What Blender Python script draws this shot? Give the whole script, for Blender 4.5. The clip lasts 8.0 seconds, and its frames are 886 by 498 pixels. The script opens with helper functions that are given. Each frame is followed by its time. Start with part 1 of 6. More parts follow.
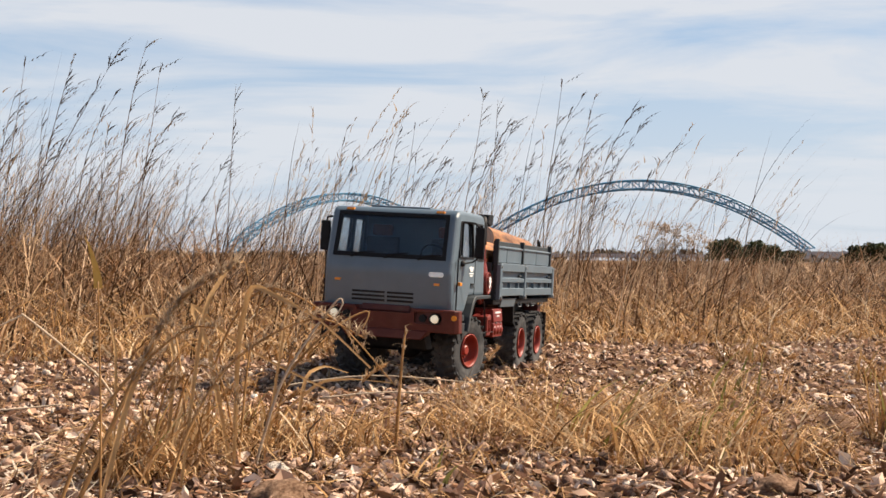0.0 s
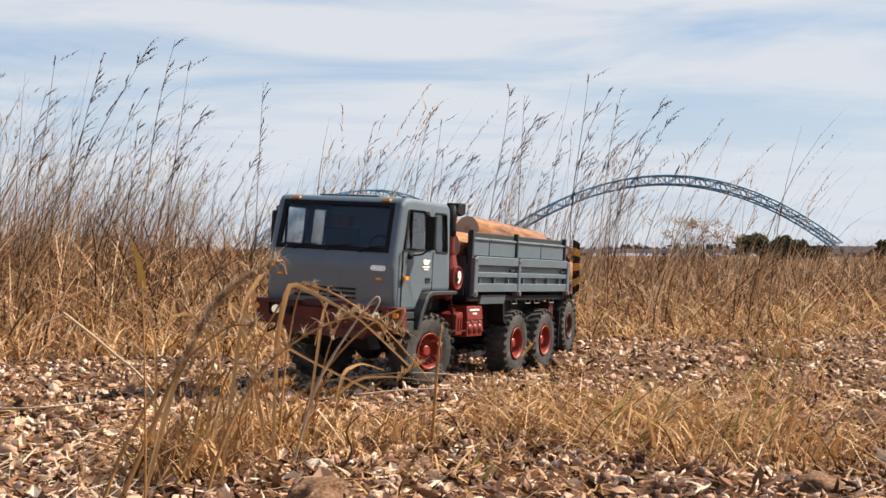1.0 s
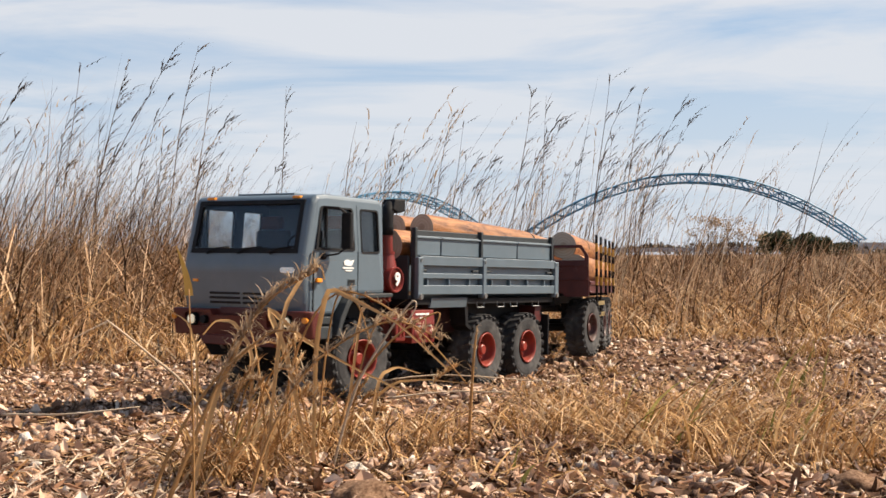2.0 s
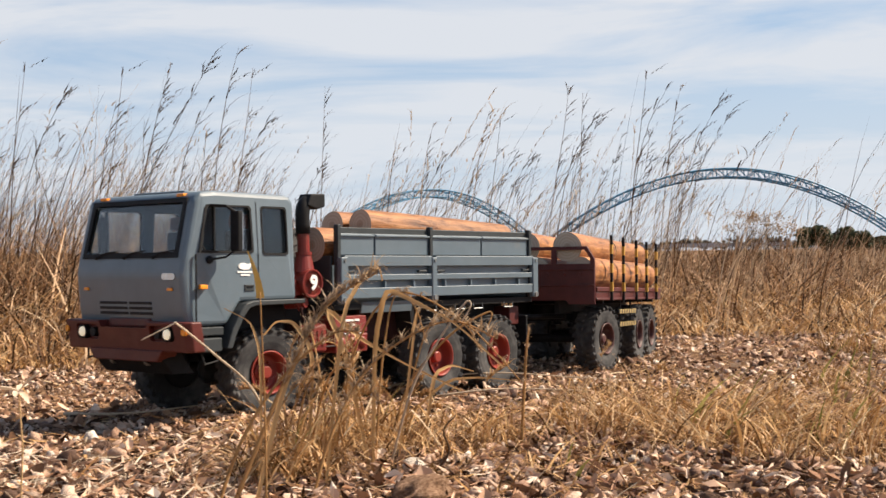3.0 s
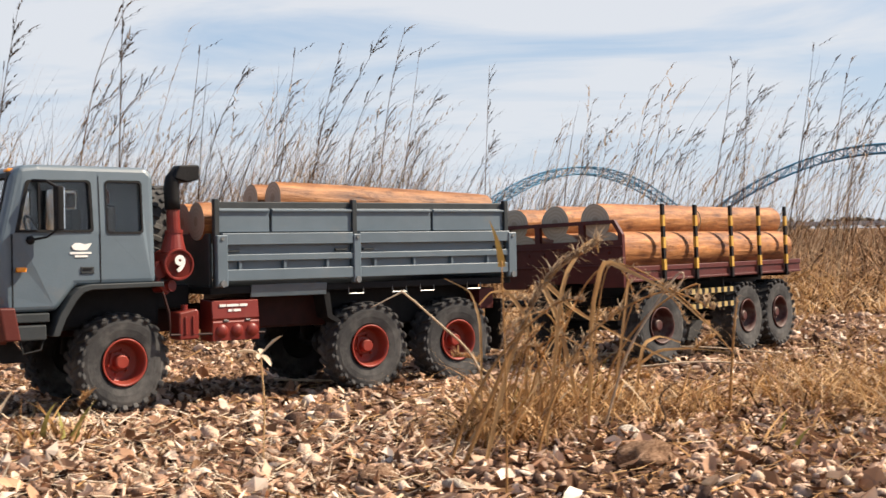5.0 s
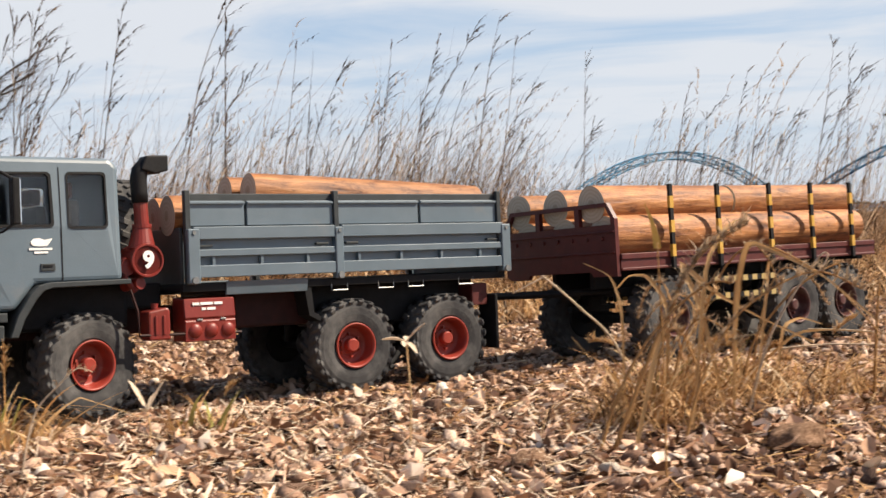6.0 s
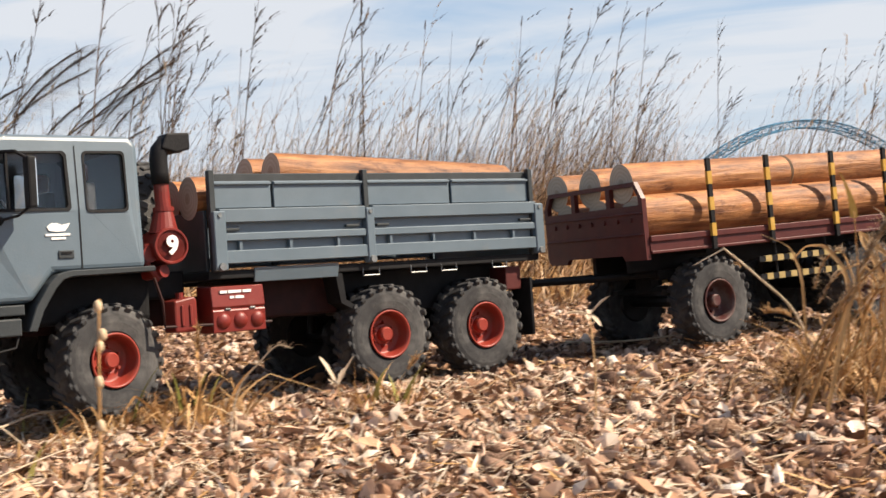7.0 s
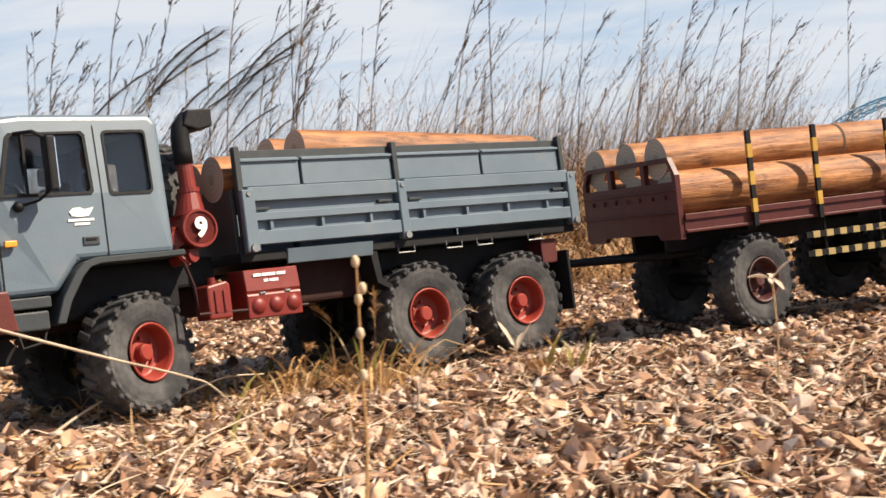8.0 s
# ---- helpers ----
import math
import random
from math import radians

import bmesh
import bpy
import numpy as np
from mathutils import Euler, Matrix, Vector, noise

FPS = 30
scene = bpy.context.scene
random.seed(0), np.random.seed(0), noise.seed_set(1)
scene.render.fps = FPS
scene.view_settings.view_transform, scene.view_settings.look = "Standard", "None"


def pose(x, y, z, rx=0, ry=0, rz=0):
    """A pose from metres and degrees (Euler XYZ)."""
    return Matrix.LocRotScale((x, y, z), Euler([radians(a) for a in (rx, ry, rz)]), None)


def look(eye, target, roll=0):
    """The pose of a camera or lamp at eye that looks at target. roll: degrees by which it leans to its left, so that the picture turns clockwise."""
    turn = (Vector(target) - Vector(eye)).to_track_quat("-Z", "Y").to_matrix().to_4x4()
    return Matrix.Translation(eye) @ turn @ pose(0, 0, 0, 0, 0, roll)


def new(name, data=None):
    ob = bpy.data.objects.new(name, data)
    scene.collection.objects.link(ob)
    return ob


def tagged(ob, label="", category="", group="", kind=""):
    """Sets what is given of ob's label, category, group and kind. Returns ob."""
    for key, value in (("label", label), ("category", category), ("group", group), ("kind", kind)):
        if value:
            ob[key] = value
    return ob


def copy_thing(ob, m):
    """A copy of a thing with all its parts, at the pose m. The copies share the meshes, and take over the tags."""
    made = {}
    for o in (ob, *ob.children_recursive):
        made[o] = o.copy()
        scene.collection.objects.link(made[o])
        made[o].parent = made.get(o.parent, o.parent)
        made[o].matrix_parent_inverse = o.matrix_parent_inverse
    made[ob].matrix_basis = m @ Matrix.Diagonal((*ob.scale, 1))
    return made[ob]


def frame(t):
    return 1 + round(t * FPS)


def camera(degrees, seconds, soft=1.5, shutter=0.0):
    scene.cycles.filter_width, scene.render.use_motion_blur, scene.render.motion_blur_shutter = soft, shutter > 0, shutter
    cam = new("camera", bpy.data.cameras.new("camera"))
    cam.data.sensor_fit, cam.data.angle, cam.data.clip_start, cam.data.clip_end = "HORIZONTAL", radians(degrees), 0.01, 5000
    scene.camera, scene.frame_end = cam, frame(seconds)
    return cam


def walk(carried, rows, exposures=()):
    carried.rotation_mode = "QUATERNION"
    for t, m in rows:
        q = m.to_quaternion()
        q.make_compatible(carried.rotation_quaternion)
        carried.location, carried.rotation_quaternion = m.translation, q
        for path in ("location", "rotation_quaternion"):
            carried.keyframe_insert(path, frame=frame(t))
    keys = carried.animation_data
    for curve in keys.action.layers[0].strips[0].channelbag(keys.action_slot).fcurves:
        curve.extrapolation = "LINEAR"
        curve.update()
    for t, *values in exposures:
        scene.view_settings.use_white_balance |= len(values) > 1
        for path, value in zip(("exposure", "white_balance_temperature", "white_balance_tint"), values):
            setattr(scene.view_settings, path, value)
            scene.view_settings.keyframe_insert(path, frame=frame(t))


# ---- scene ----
cam = camera(38.42, 8.0, shutter=0.4)
CAM_PATH = [
    (0.0, 0.0000, 0.0000, 0.1762, 90.46, -0.37, -0.00),
    (0.5, -0.0040, -0.0013, 0.1765, 90.35, -0.32, 0.57),
    (1.0, -0.0091, -0.0031, 0.1775, 90.28, -0.16, 1.15),
    (1.5, -0.0145, -0.0045, 0.1785, 90.33, 0.14, 1.68),
    (3.0, -0.0347, -0.0436, 0.1832, 90.25, 1.00, 3.73),
    (3.5, -0.0434, -0.0554, 0.1835, 90.08, 1.00, 5.30),
    (4.0, -0.0555, -0.0658, 0.1813, 89.82, 0.62, 6.99),
    (4.5, -0.0684, -0.0775, 0.1806, 89.54, 0.58, 8.85),
    (6.0, -0.1264, -0.0920, 0.1773, 89.00, 2.17, 14.60),
    (6.5, -0.1450, -0.1070, 0.1778, 88.68, 2.85, 17.48),
    (7.0, -0.1664, -0.1264, 0.1791, 88.25, 3.50, 20.10),
    (7.5, -0.1913, -0.1460, 0.1781, 87.77, 4.00, 22.72),
    (8.0, -0.2145, -0.1628, 0.1741, 87.55, 4.14, 25.07),
]
walk(cam, [(t, pose(x, y, z, a, b, c)) for t, x, y, z, a, b, c in CAM_PATH], [(0.0, 0.90), (4.0, 0.93), (8.0, 0.97)])

# ---------------------------------------------------------------- world, sun
SUN_AZ, SUN_EL = radians(16.0), radians(46.0)
sun_dir = Vector((math.cos(SUN_EL) * math.cos(SUN_AZ), math.cos(SUN_EL) * math.sin(SUN_AZ), math.sin(SUN_EL)))
sun = new("sun", bpy.data.lights.new("sun", "SUN"))
sun.data.energy, sun.data.angle, sun.data.color = 5.0, radians(0.6), (1.0, 0.85, 0.675)
sun.matrix_world = look(sun_dir * 20, (0, 0, 0))

world = bpy.data.worlds.new("sky")
scene.world = world
world.use_nodes = True
wn, wl = world.node_tree.nodes, world.node_tree.links
wn.clear()
w_out = wn.new("ShaderNodeOutputWorld")
w_bg = wn.new("ShaderNodeBackground")
w_sky = wn.new("ShaderNodeTexSky")
w_sky.sky_type, w_sky.sun_disc = "NISHITA", False
w_sky.sun_elevation, w_sky.sun_rotation = SUN_EL, radians(74.0)
w_sky.air_density, w_sky.dust_density, w_sky.ozone_density = 1.0, 1.2, 1.4
w_bg.inputs["Strength"].default_value = 0.061
# thin streaked cloud on a high flat layer: direction divided by its height
w_co = wn.new("ShaderNodeTexCoord")
w_sep = wn.new("ShaderNodeSeparateXYZ")
wl.new(w_co.outputs["Generated"], w_sep.inputs[0])
w_zz = wn.new("ShaderNodeMath")
w_zz.operation = "ADD"
w_zz.inputs[1].default_value = 0.10
wl.new(w_sep.outputs["Z"], w_zz.inputs[0])
w_ax = wn.new("ShaderNodeMath"); w_ax.operation = "ABSOLUTE"
wl.new(w_zz.outputs[0], w_ax.inputs[0])
w_x = wn.new("ShaderNodeMath"); w_x.operation = "DIVIDE"
w_y = wn.new("ShaderNodeMath"); w_y.operation = "DIVIDE"
wl.new(w_sep.outputs["X"], w_x.inputs[0]); wl.new(w_ax.outputs[0], w_x.inputs[1])
wl.new(w_sep.outputs["Y"], w_y.inputs[0]); wl.new(w_ax.outputs[0], w_y.inputs[1])
w_com = wn.new("ShaderNodeCombineXYZ")
wl.new(w_x.outputs[0], w_com.inputs[0]); wl.new(w_y.outputs[0], w_com.inputs[1])
w_map = wn.new("ShaderNodeMapping")
w_map.inputs["Rotation"].default_value = (0, 0, radians(12))
w_map.inputs["Scale"].default_value = (0.62, 1.0, 1)
w_map.inputs["Location"].default_value = (0.3, 0.2, 0)
wl.new(w_com.outputs[0], w_map.inputs[0])
w_n1 = wn.new("ShaderNodeTexNoise")
w_n1.inputs["Scale"].default_value, w_n1.inputs["Detail"].default_value = 1.1, 7.0
w_n1.inputs["Roughness"].default_value, w_n1.inputs["Distortion"].default_value = 0.58, 0.5
wl.new(w_map.outputs[0], w_n1.inputs["Vector"])
w_r1 = wn.new("ShaderNodeMapRange")
w_r1.inputs["From Min"].default_value, w_r1.inputs["From Max"].default_value = 0.37, 0.56
w_r1.inputs["To Min"].default_value, w_r1.inputs["To Max"].default_value = 0.10, 0.92
wl.new(w_n1.outputs["Fac"], w_r1.inputs["Value"])
w_mix = wn.new("ShaderNodeMix")
w_mix.data_type = "RGBA"
w_thin = wn.new("ShaderNodeMapRange")
w_thin.inputs["From Min"].default_value, w_thin.inputs["From Max"].default_value = 0.20, 0.42
w_thin.inputs["To Min"].default_value, w_thin.inputs["To Max"].default_value = 1.0, 0.03
wl.new(w_sep.outputs["Z"], w_thin.inputs["Value"])
w_cl = wn.new("ShaderNodeMath"); w_cl.operation = "MULTIPLY"
wl.new(w_r1.outputs[0], w_cl.inputs[0]); wl.new(w_thin.outputs[0], w_cl.inputs[1])
wl.new(w_cl.outputs[0], w_mix.inputs[0])
w_blue = wn.new("ShaderNodeMix")
w_blue.data_type = "RGBA"
w_up = wn.new("ShaderNodeMapRange")
w_up.inputs["From Min"].default_value, w_up.inputs["From Max"].default_value = 0.18, 0.38
w_up.inputs["To Min"].default_value, w_up.inputs["To Max"].default_value = 0.62, 0.0
wl.new(w_sep.outputs["Z"], w_up.inputs["Value"])
wl.new(w_up.outputs[0], w_blue.inputs[0])
wl.new(w_sky.outputs[0], w_blue.inputs[6])
w_blue.inputs[7].default_value = (3.7, 5.2, 7.3, 1)
wl.new(w_blue.outputs[2], w_mix.inputs[6])
w_mix.inputs[7].default_value = (6.6, 6.8, 7.2, 1)
w_hz = wn.new("ShaderNodeMapRange")
w_hz.inputs["From Min"].default_value, w_hz.inputs["From Max"].default_value = 0.0, 0.17
w_hz.inputs["To Min"].default_value, w_hz.inputs["To Max"].default_value = 0.80, 0.0
wl.new(w_sep.outputs["Z"], w_hz.inputs["Value"])
w_mix2 = wn.new("ShaderNodeMix")
w_mix2.data_type = "RGBA"
wl.new(w_hz.outputs[0], w_mix2.inputs[0])
wl.new(w_mix.outputs[2], w_mix2.inputs[6])
w_mix2.inputs[7].default_value = (6.2, 6.65, 7.25, 1)
wl.new(w_mix2.outputs[2], w_bg.inputs["Color"])
wl.new(w_bg.outputs[0], w_out.inputs[0])

# ---------------------------------------------------------------- materials


def noise_node(nt, scale, detail=4.0, rough=0.55, coord="Object", vec=None):
    n = nt.nodes.new("ShaderNodeTexNoise")
    n.inputs["Scale"].default_value, n.inputs["Detail"].default_value, n.inputs["Roughness"].default_value = scale, detail, rough
    if vec is None:
        c = nt.nodes.new("ShaderNodeTexCoord")
        vec = c.outputs[coord]
    nt.links.new(vec, n.inputs["Vector"])
    return n


def ramp(nt, fac, stops, interp="LINEAR"):
    r = nt.nodes.new("ShaderNodeValToRGB")
    r.color_ramp.interpolation = interp
    el = r.color_ramp.elements
    while len(el) < len(stops):
        el.new(0.5)
    for e, (p, c) in zip(el, stops):
        e.position, e.color = p, (*c, 1)
    nt.links.new(fac, r.inputs[0])
    return r


def mat(name, stops, scale=60.0, rough=0.6, metal=0.0, bump=0.2, bump_scale=None, detail=5.0, spec=0.4, rough_var=0.12,
        second=None, coord="Object"):
    """A surface: a colour ramp over noise, a second larger stain, uneven gloss and fine relief."""
    m = bpy.data.materials.new(name)
    m.use_nodes = True
    nt = m.node_tree
    b = nt.nodes["Principled BSDF"]
    n = noise_node(nt, scale, detail, coord=coord)
    col = ramp(nt, n.outputs["Fac"], stops).outputs[0]
    if second:
        tint, sscale, lo, hi = second
        n2 = noise_node(nt, sscale, 6.0, 0.65, coord=coord)
        r2 = ramp(nt, n2.outputs["Fac"], [(lo, (0, 0, 0)), (hi, (1, 1, 1))])
        mx = nt.nodes.new("ShaderNodeMix")
        mx.data_type = "RGBA"
        nt.links.new(r2.outputs[0], mx.inputs[0])
        nt.links.new(col, mx.inputs[6])
        mx.inputs[7].default_value = (*tint, 1)
        col = mx.outputs[2]
    nt.links.new(col, b.inputs["Base Color"])
    b.inputs["Metallic"].default_value = metal
    b.inputs["Specular IOR Level"].default_value = spec
    rn = noise_node(nt, scale * 0.4, 4.0, coord=coord)
    rr = nt.nodes.new("ShaderNodeMapRange")
    rr.inputs["To Min"].default_value, rr.inputs["To Max"].default_value = max(rough - rough_var, 0.05), min(rough + rough_var, 1.0)
    nt.links.new(rn.outputs["Fac"], rr.inputs["Value"])
    nt.links.new(rr.outputs[0], b.inputs["Roughness"])
    if bump:
        bn = noise_node(nt, bump_scale or scale * 3, 5.0, coord=coord)
        bp = nt.nodes.new("ShaderNodeBump")
        bp.inputs["Strength"].default_value, bp.inputs["Distance"].default_value = bump, 0.002
        nt.links.new(bn.outputs["Fac"], bp.inputs["Height"])
        nt.links.new(bp.outputs[0], b.inputs["Normal"])
    return m


def blade_mat(name, stops, through_light=0.35, rough=0.7):
    """Dry blades: colour by island, part of the light comes through."""
    m = bpy.data.materials.new(name)
    m.use_nodes = True
    nt = m.node_tree
    b = nt.nodes["Principled BSDF"]
    g = nt.nodes.new("ShaderNodeNewGeometry")
    r = ramp(nt, g.outputs["Random Per Island"], stops)
    n = noise_node(nt, 35.0, 3.0)
    h = nt.nodes.new("ShaderNodeMix")
    h.data_type, h.blend_type = "RGBA", "MULTIPLY"
    h.inputs[0].default_value = 0.6
    rn = ramp(nt, n.outputs["Fac"], [(0.3, (0.55, 0.5, 0.45)), (0.65, (1.1, 1.1, 1.1))])
    nt.links.new(r.outputs[0], h.inputs[6])
    nt.links.new(rn.outputs[0], h.inputs[7])
    nt.links.new(h.outputs[2], b.inputs["Base Color"])
    b.inputs["Roughness"].default_value = rough
    b.inputs["Specular IOR Level"].default_value = 0.25
    tr = nt.nodes.new("ShaderNodeBsdfTranslucent")
    nt.links.new(h.outputs[2], tr.inputs["Color"])
    mx = nt.nodes.new("ShaderNodeMixShader")
    mx.inputs[0].default_value = through_light
    nt.links.new(b.outputs[0], mx.inputs[1])
    nt.links.new(tr.outputs[0], mx.inputs[2])
    nt.links.new(mx.outputs[0], nt.nodes["Material Output"].inputs[0])
    return m


def island_mat(name, stops, grain, rough=0.85, use_object=False, bump=0.5):
    """Stones: one colour for each, mottled by a fine grain."""
    m = bpy.data.materials.new(name)
    m.use_nodes = True
    nt = m.node_tree
    b = nt.nodes["Principled BSDF"]
    if use_object:
        src = nt.nodes.new("ShaderNodeObjectInfo").outputs["Random"]
    else:
        src = nt.nodes.new("ShaderNodeNewGeometry").outputs["Random Per Island"]
    r = ramp(nt, src, stops)
    n = noise_node(nt, grain, 6.0, 0.7)
    rn = ramp(nt, n.outputs["Fac"], [(0.3, (0.5, 0.45, 0.4)), (0.7, (1.15, 1.12, 1.08))])
    h = nt.nodes.new("ShaderNodeMix")
    h.data_type, h.blend_type = "RGBA", "MULTIPLY"
    h.inputs[0].default_value = 0.75
    nt.links.new(r.outputs[0], h.inputs[6])
    nt.links.new(rn.outputs[0], h.inputs[7])
    nt.links.new(h.outputs[2], b.inputs["Base Color"])
    b.inputs["Roughness"].default_value = rough
    b.inputs["Specular IOR Level"].default_value = 0.3
    bp = nt.nodes.new("ShaderNodeBump")
    bp.inputs["Strength"].default_value, bp.inputs["Distance"].default_value = bump, 0.002
    nt.links.new(n.outputs["Fac"], bp.inputs["Height"])
    nt.links.new(bp.outputs[0], b.inputs["Normal"])
    return m


M_GREY = mat("grey_paint", [(0.3, (0.080, 0.116, 0.145)), (0.7, (0.096, 0.136, 0.169))], 40, 0.44, 0, 0.06, 500, spec=0.95,
             second=((0.17, 0.165, 0.155), 22, 0.58, 0.95))
M_DGREY = mat("dark_grey_plastic", [(0.3, (0.022, 0.028, 0.031)), (0.7, (0.035, 0.041, 0.045))], 60, 0.55, 0, 0.12, 400)
M_BLACK = mat("black_plastic", [(0.3, (0.006, 0.006, 0.007)), (0.7, (0.012, 0.012, 0.013))], 80, 0.6, 0, 0.15, 400, spec=0.22)
# dark red with the shade under the truck put into the colour
M_FRAME = mat("shaded_dark_red_paint", [(0.3, (0.017, 0.0045, 0.004)), (0.7, (0.030, 0.0075, 0.006))], 80, 0.65, 0, 0.15, 400, spec=0.25)
M_RED = mat("red_paint", [(0.3, (0.145, 0.015, 0.011)), (0.7, (0.180, 0.022, 0.015))], 60, 0.42, 0, 0.08, 500,
            second=((0.16, 0.045, 0.03), 45, 0.55, 0.8))
M_RIM = mat("rim_red_paint", [(0.3, (0.221, 0.028, 0.018)), (0.7, (0.275, 0.039, 0.024))], 60, 0.45, 0, 0.08, 500,
            second=((0.16, 0.045, 0.03), 55, 0.52, 0.78))
M_DRED = mat("dark_red_paint", [(0.3, (0.062, 0.010, 0.009)), (0.7, (0.087, 0.015, 0.012))], 60, 0.5, 0, 0.1, 500,
             second=((0.12, 0.06, 0.045), 30, 0.62, 0.95))
M_TRIM = mat("dusty_maroon_paint", [(0.3, (0.056, 0.014, 0.013)), (0.7, (0.080, 0.021, 0.018))], 60, 0.55, 0, 0.1, 500,
             second=((0.13, 0.11, 0.095), 50, 0.45, 0.75))
M_FADED = mat("faded_yellow_paint", [(0.3, (0.336, 0.240, 0.080)), (0.7, (0.400, 0.304, 0.136))], 90, 0.6, 0, 0.1, 500)
M_BUMPER = mat("bumper_red_paint", [(0.3, (0.078, 0.013, 0.009)), (0.7, (0.103, 0.018, 0.012))], 60, 0.5, 0, 0.1, 500,
               second=((0.12, 0.04, 0.03), 30, 0.55, 0.85))
M_RUBBER = mat("dusty_rubber", [(0.3, (0.030, 0.030, 0.032)), (0.7, (0.049, 0.049, 0.050))], 90, 0.9, 0, 0.2, 500, spec=0.2,
               second=((0.16, 0.155, 0.148), 28, 0.46, 0.85))
M_YELLOW = mat("yellow_paint", [(0.3, (0.442, 0.246, 0.030)), (0.7, (0.510, 0.315, 0.068))], 90, 0.5, 0, 0.1, 500)
M_WHITE = mat("white_print", [(0.3, (0.72, 0.72, 0.70)), (0.7, (0.82, 0.82, 0.80))], 200, 0.5, 0, 0.0)
M_AMBER = mat("amber_lens", [(0.3, (0.75, 0.25, 0.02)), (0.7, (0.85, 0.32, 0.03))], 200, 0.2, 0, 0.0, spec=0.6)
M_CHROME = mat("bright_metal", [(0.3, (0.58, 0.58, 0.58)), (0.7, (0.70, 0.70, 0.69))], 200, 0.22, 1.0, 0.05)
M_STEEL = mat("dull_steel", [(0.3, (0.20, 0.21, 0.21)), (0.7, (0.30, 0.31, 0.31))], 200, 0.45, 0.8, 0.1)
M_SEAT = mat("dark_seat_fabric", [(0.3, (0.05, 0.05, 0.055)), (0.7, (0.09, 0.085, 0.08))], 300, 0.9, 0, 0.3)
M_REST = mat("reddish_brown_fabric", [(0.3, (0.14, 0.06, 0.045)), (0.7, (0.20, 0.09, 0.065))], 300, 0.85, 0, 0.3)
M_LAMP = bpy.data.materials.new("lit_headlamp")
M_LAMP.use_nodes = True
M_LAMP.node_tree.nodes["Principled BSDF"].inputs["Base Color"].default_value = (0.9, 0.85, 0.7, 1)
M_LAMP.node_tree.nodes["Principled BSDF"].inputs["Emission Color"].default_value = (1.0, 0.82, 0.55, 1)
M_LAMP.node_tree.nodes["Principled BSDF"].inputs["Emission Strength"].default_value = 0.22
M_GLASS = bpy.data.materials.new("tinted_glass")
M_GLASS.use_nodes = True
gb = M_GLASS.node_tree.nodes["Principled BSDF"]
gb.inputs["Base Color"].default_value = (0.76, 0.82, 0.86, 1)
gb.inputs["Roughness"].default_value, gb.inputs["IOR"].default_value, gb.inputs["Transmission Weight"].default_value = 0.03, 1.45, 1.0
M_MIRROR = bpy.data.materials.new("mirror_glass")
M_MIRROR.use_nodes = True
mb = M_MIRROR.node_tree.nodes["Principled BSDF"]
mb.inputs["Base Color"].default_value, mb.inputs["Metallic"].default_value, mb.inputs["Roughness"].default_value = (0.8, 0.8, 0.8, 1), 1.0, 0.04


def wood_mat():
    m = bpy.data.materials.new("peeled_log_wood")
    m.use_nodes = True
    nt = m.node_tree
    b = nt.nodes["Principled BSDF"]
    c = nt.nodes.new("ShaderNodeTexCoord")
    mp = nt.nodes.new("ShaderNodeMapping")
    mp.inputs["Scale"].default_value = (0.12, 1, 1)
    nt.links.new(c.outputs["Object"], mp.inputs[0])
    n = noise_node(nt, 120, 6, 0.6, vec=mp.outputs[0])
    base = ramp(nt, n.outputs["Fac"], [(0.30, (0.120, 0.040, 0.011)), (0.48, (0.30, 0.122, 0.037)), (0.72, (0.46, 0.225, 0.085))])
    mp2 = nt.nodes.new("ShaderNodeMapping")
    mp2.inputs["Scale"].default_value = (0.45, 1, 1)
    nt.links.new(c.outputs["Object"], mp2.inputs[0])
    n2 = noise_node(nt, 75, 6, 0.72, vec=mp2.outputs[0])
    k = ramp(nt, n2.outputs["Fac"], [(0.33, (0.30, 0.20, 0.13)), (0.44, (0.85, 0.82, 0.80)), (0.56, (1, 1, 1)), (0.66, (1.30, 1.22, 1.12))])
    o = nt.nodes.new("ShaderNodeObjectInfo")
    ro = ramp(nt, o.outputs["Random"], [(0.0, (0.85, 0.85, 0.85)), (1.0, (1.08, 1.05, 1.0))])
    h = nt.nodes.new("ShaderNodeMix"); h.data_type, h.blend_type = "RGBA", "MULTIPLY"; h.inputs[0].default_value = 1.0
    h2 = nt.nodes.new("ShaderNodeMix"); h2.data_type, h2.blend_type = "RGBA", "MULTIPLY"; h2.inputs[0].default_value = 1.0
    nt.links.new(base.outputs[0], h.inputs[6]); nt.links.new(k.outputs[0], h.inputs[7])
    nt.links.new(h.outputs[2], h2.inputs[6]); nt.links.new(ro.outputs[0], h2.inputs[7])
    nt.links.new(h2.outputs[2], b.inputs["Base Color"])
    b.inputs["Roughness"].default_value = 0.62
    bp = nt.nodes.new("ShaderNodeBump"); bp.inputs["Strength"].default_value, bp.inputs["Distance"].default_value = 0.9, 0.003
    nt.links.new(n.outputs["Fac"], bp.inputs["Height"]); nt.links.new(bp.outputs[0], b.inputs["Normal"])
    return m


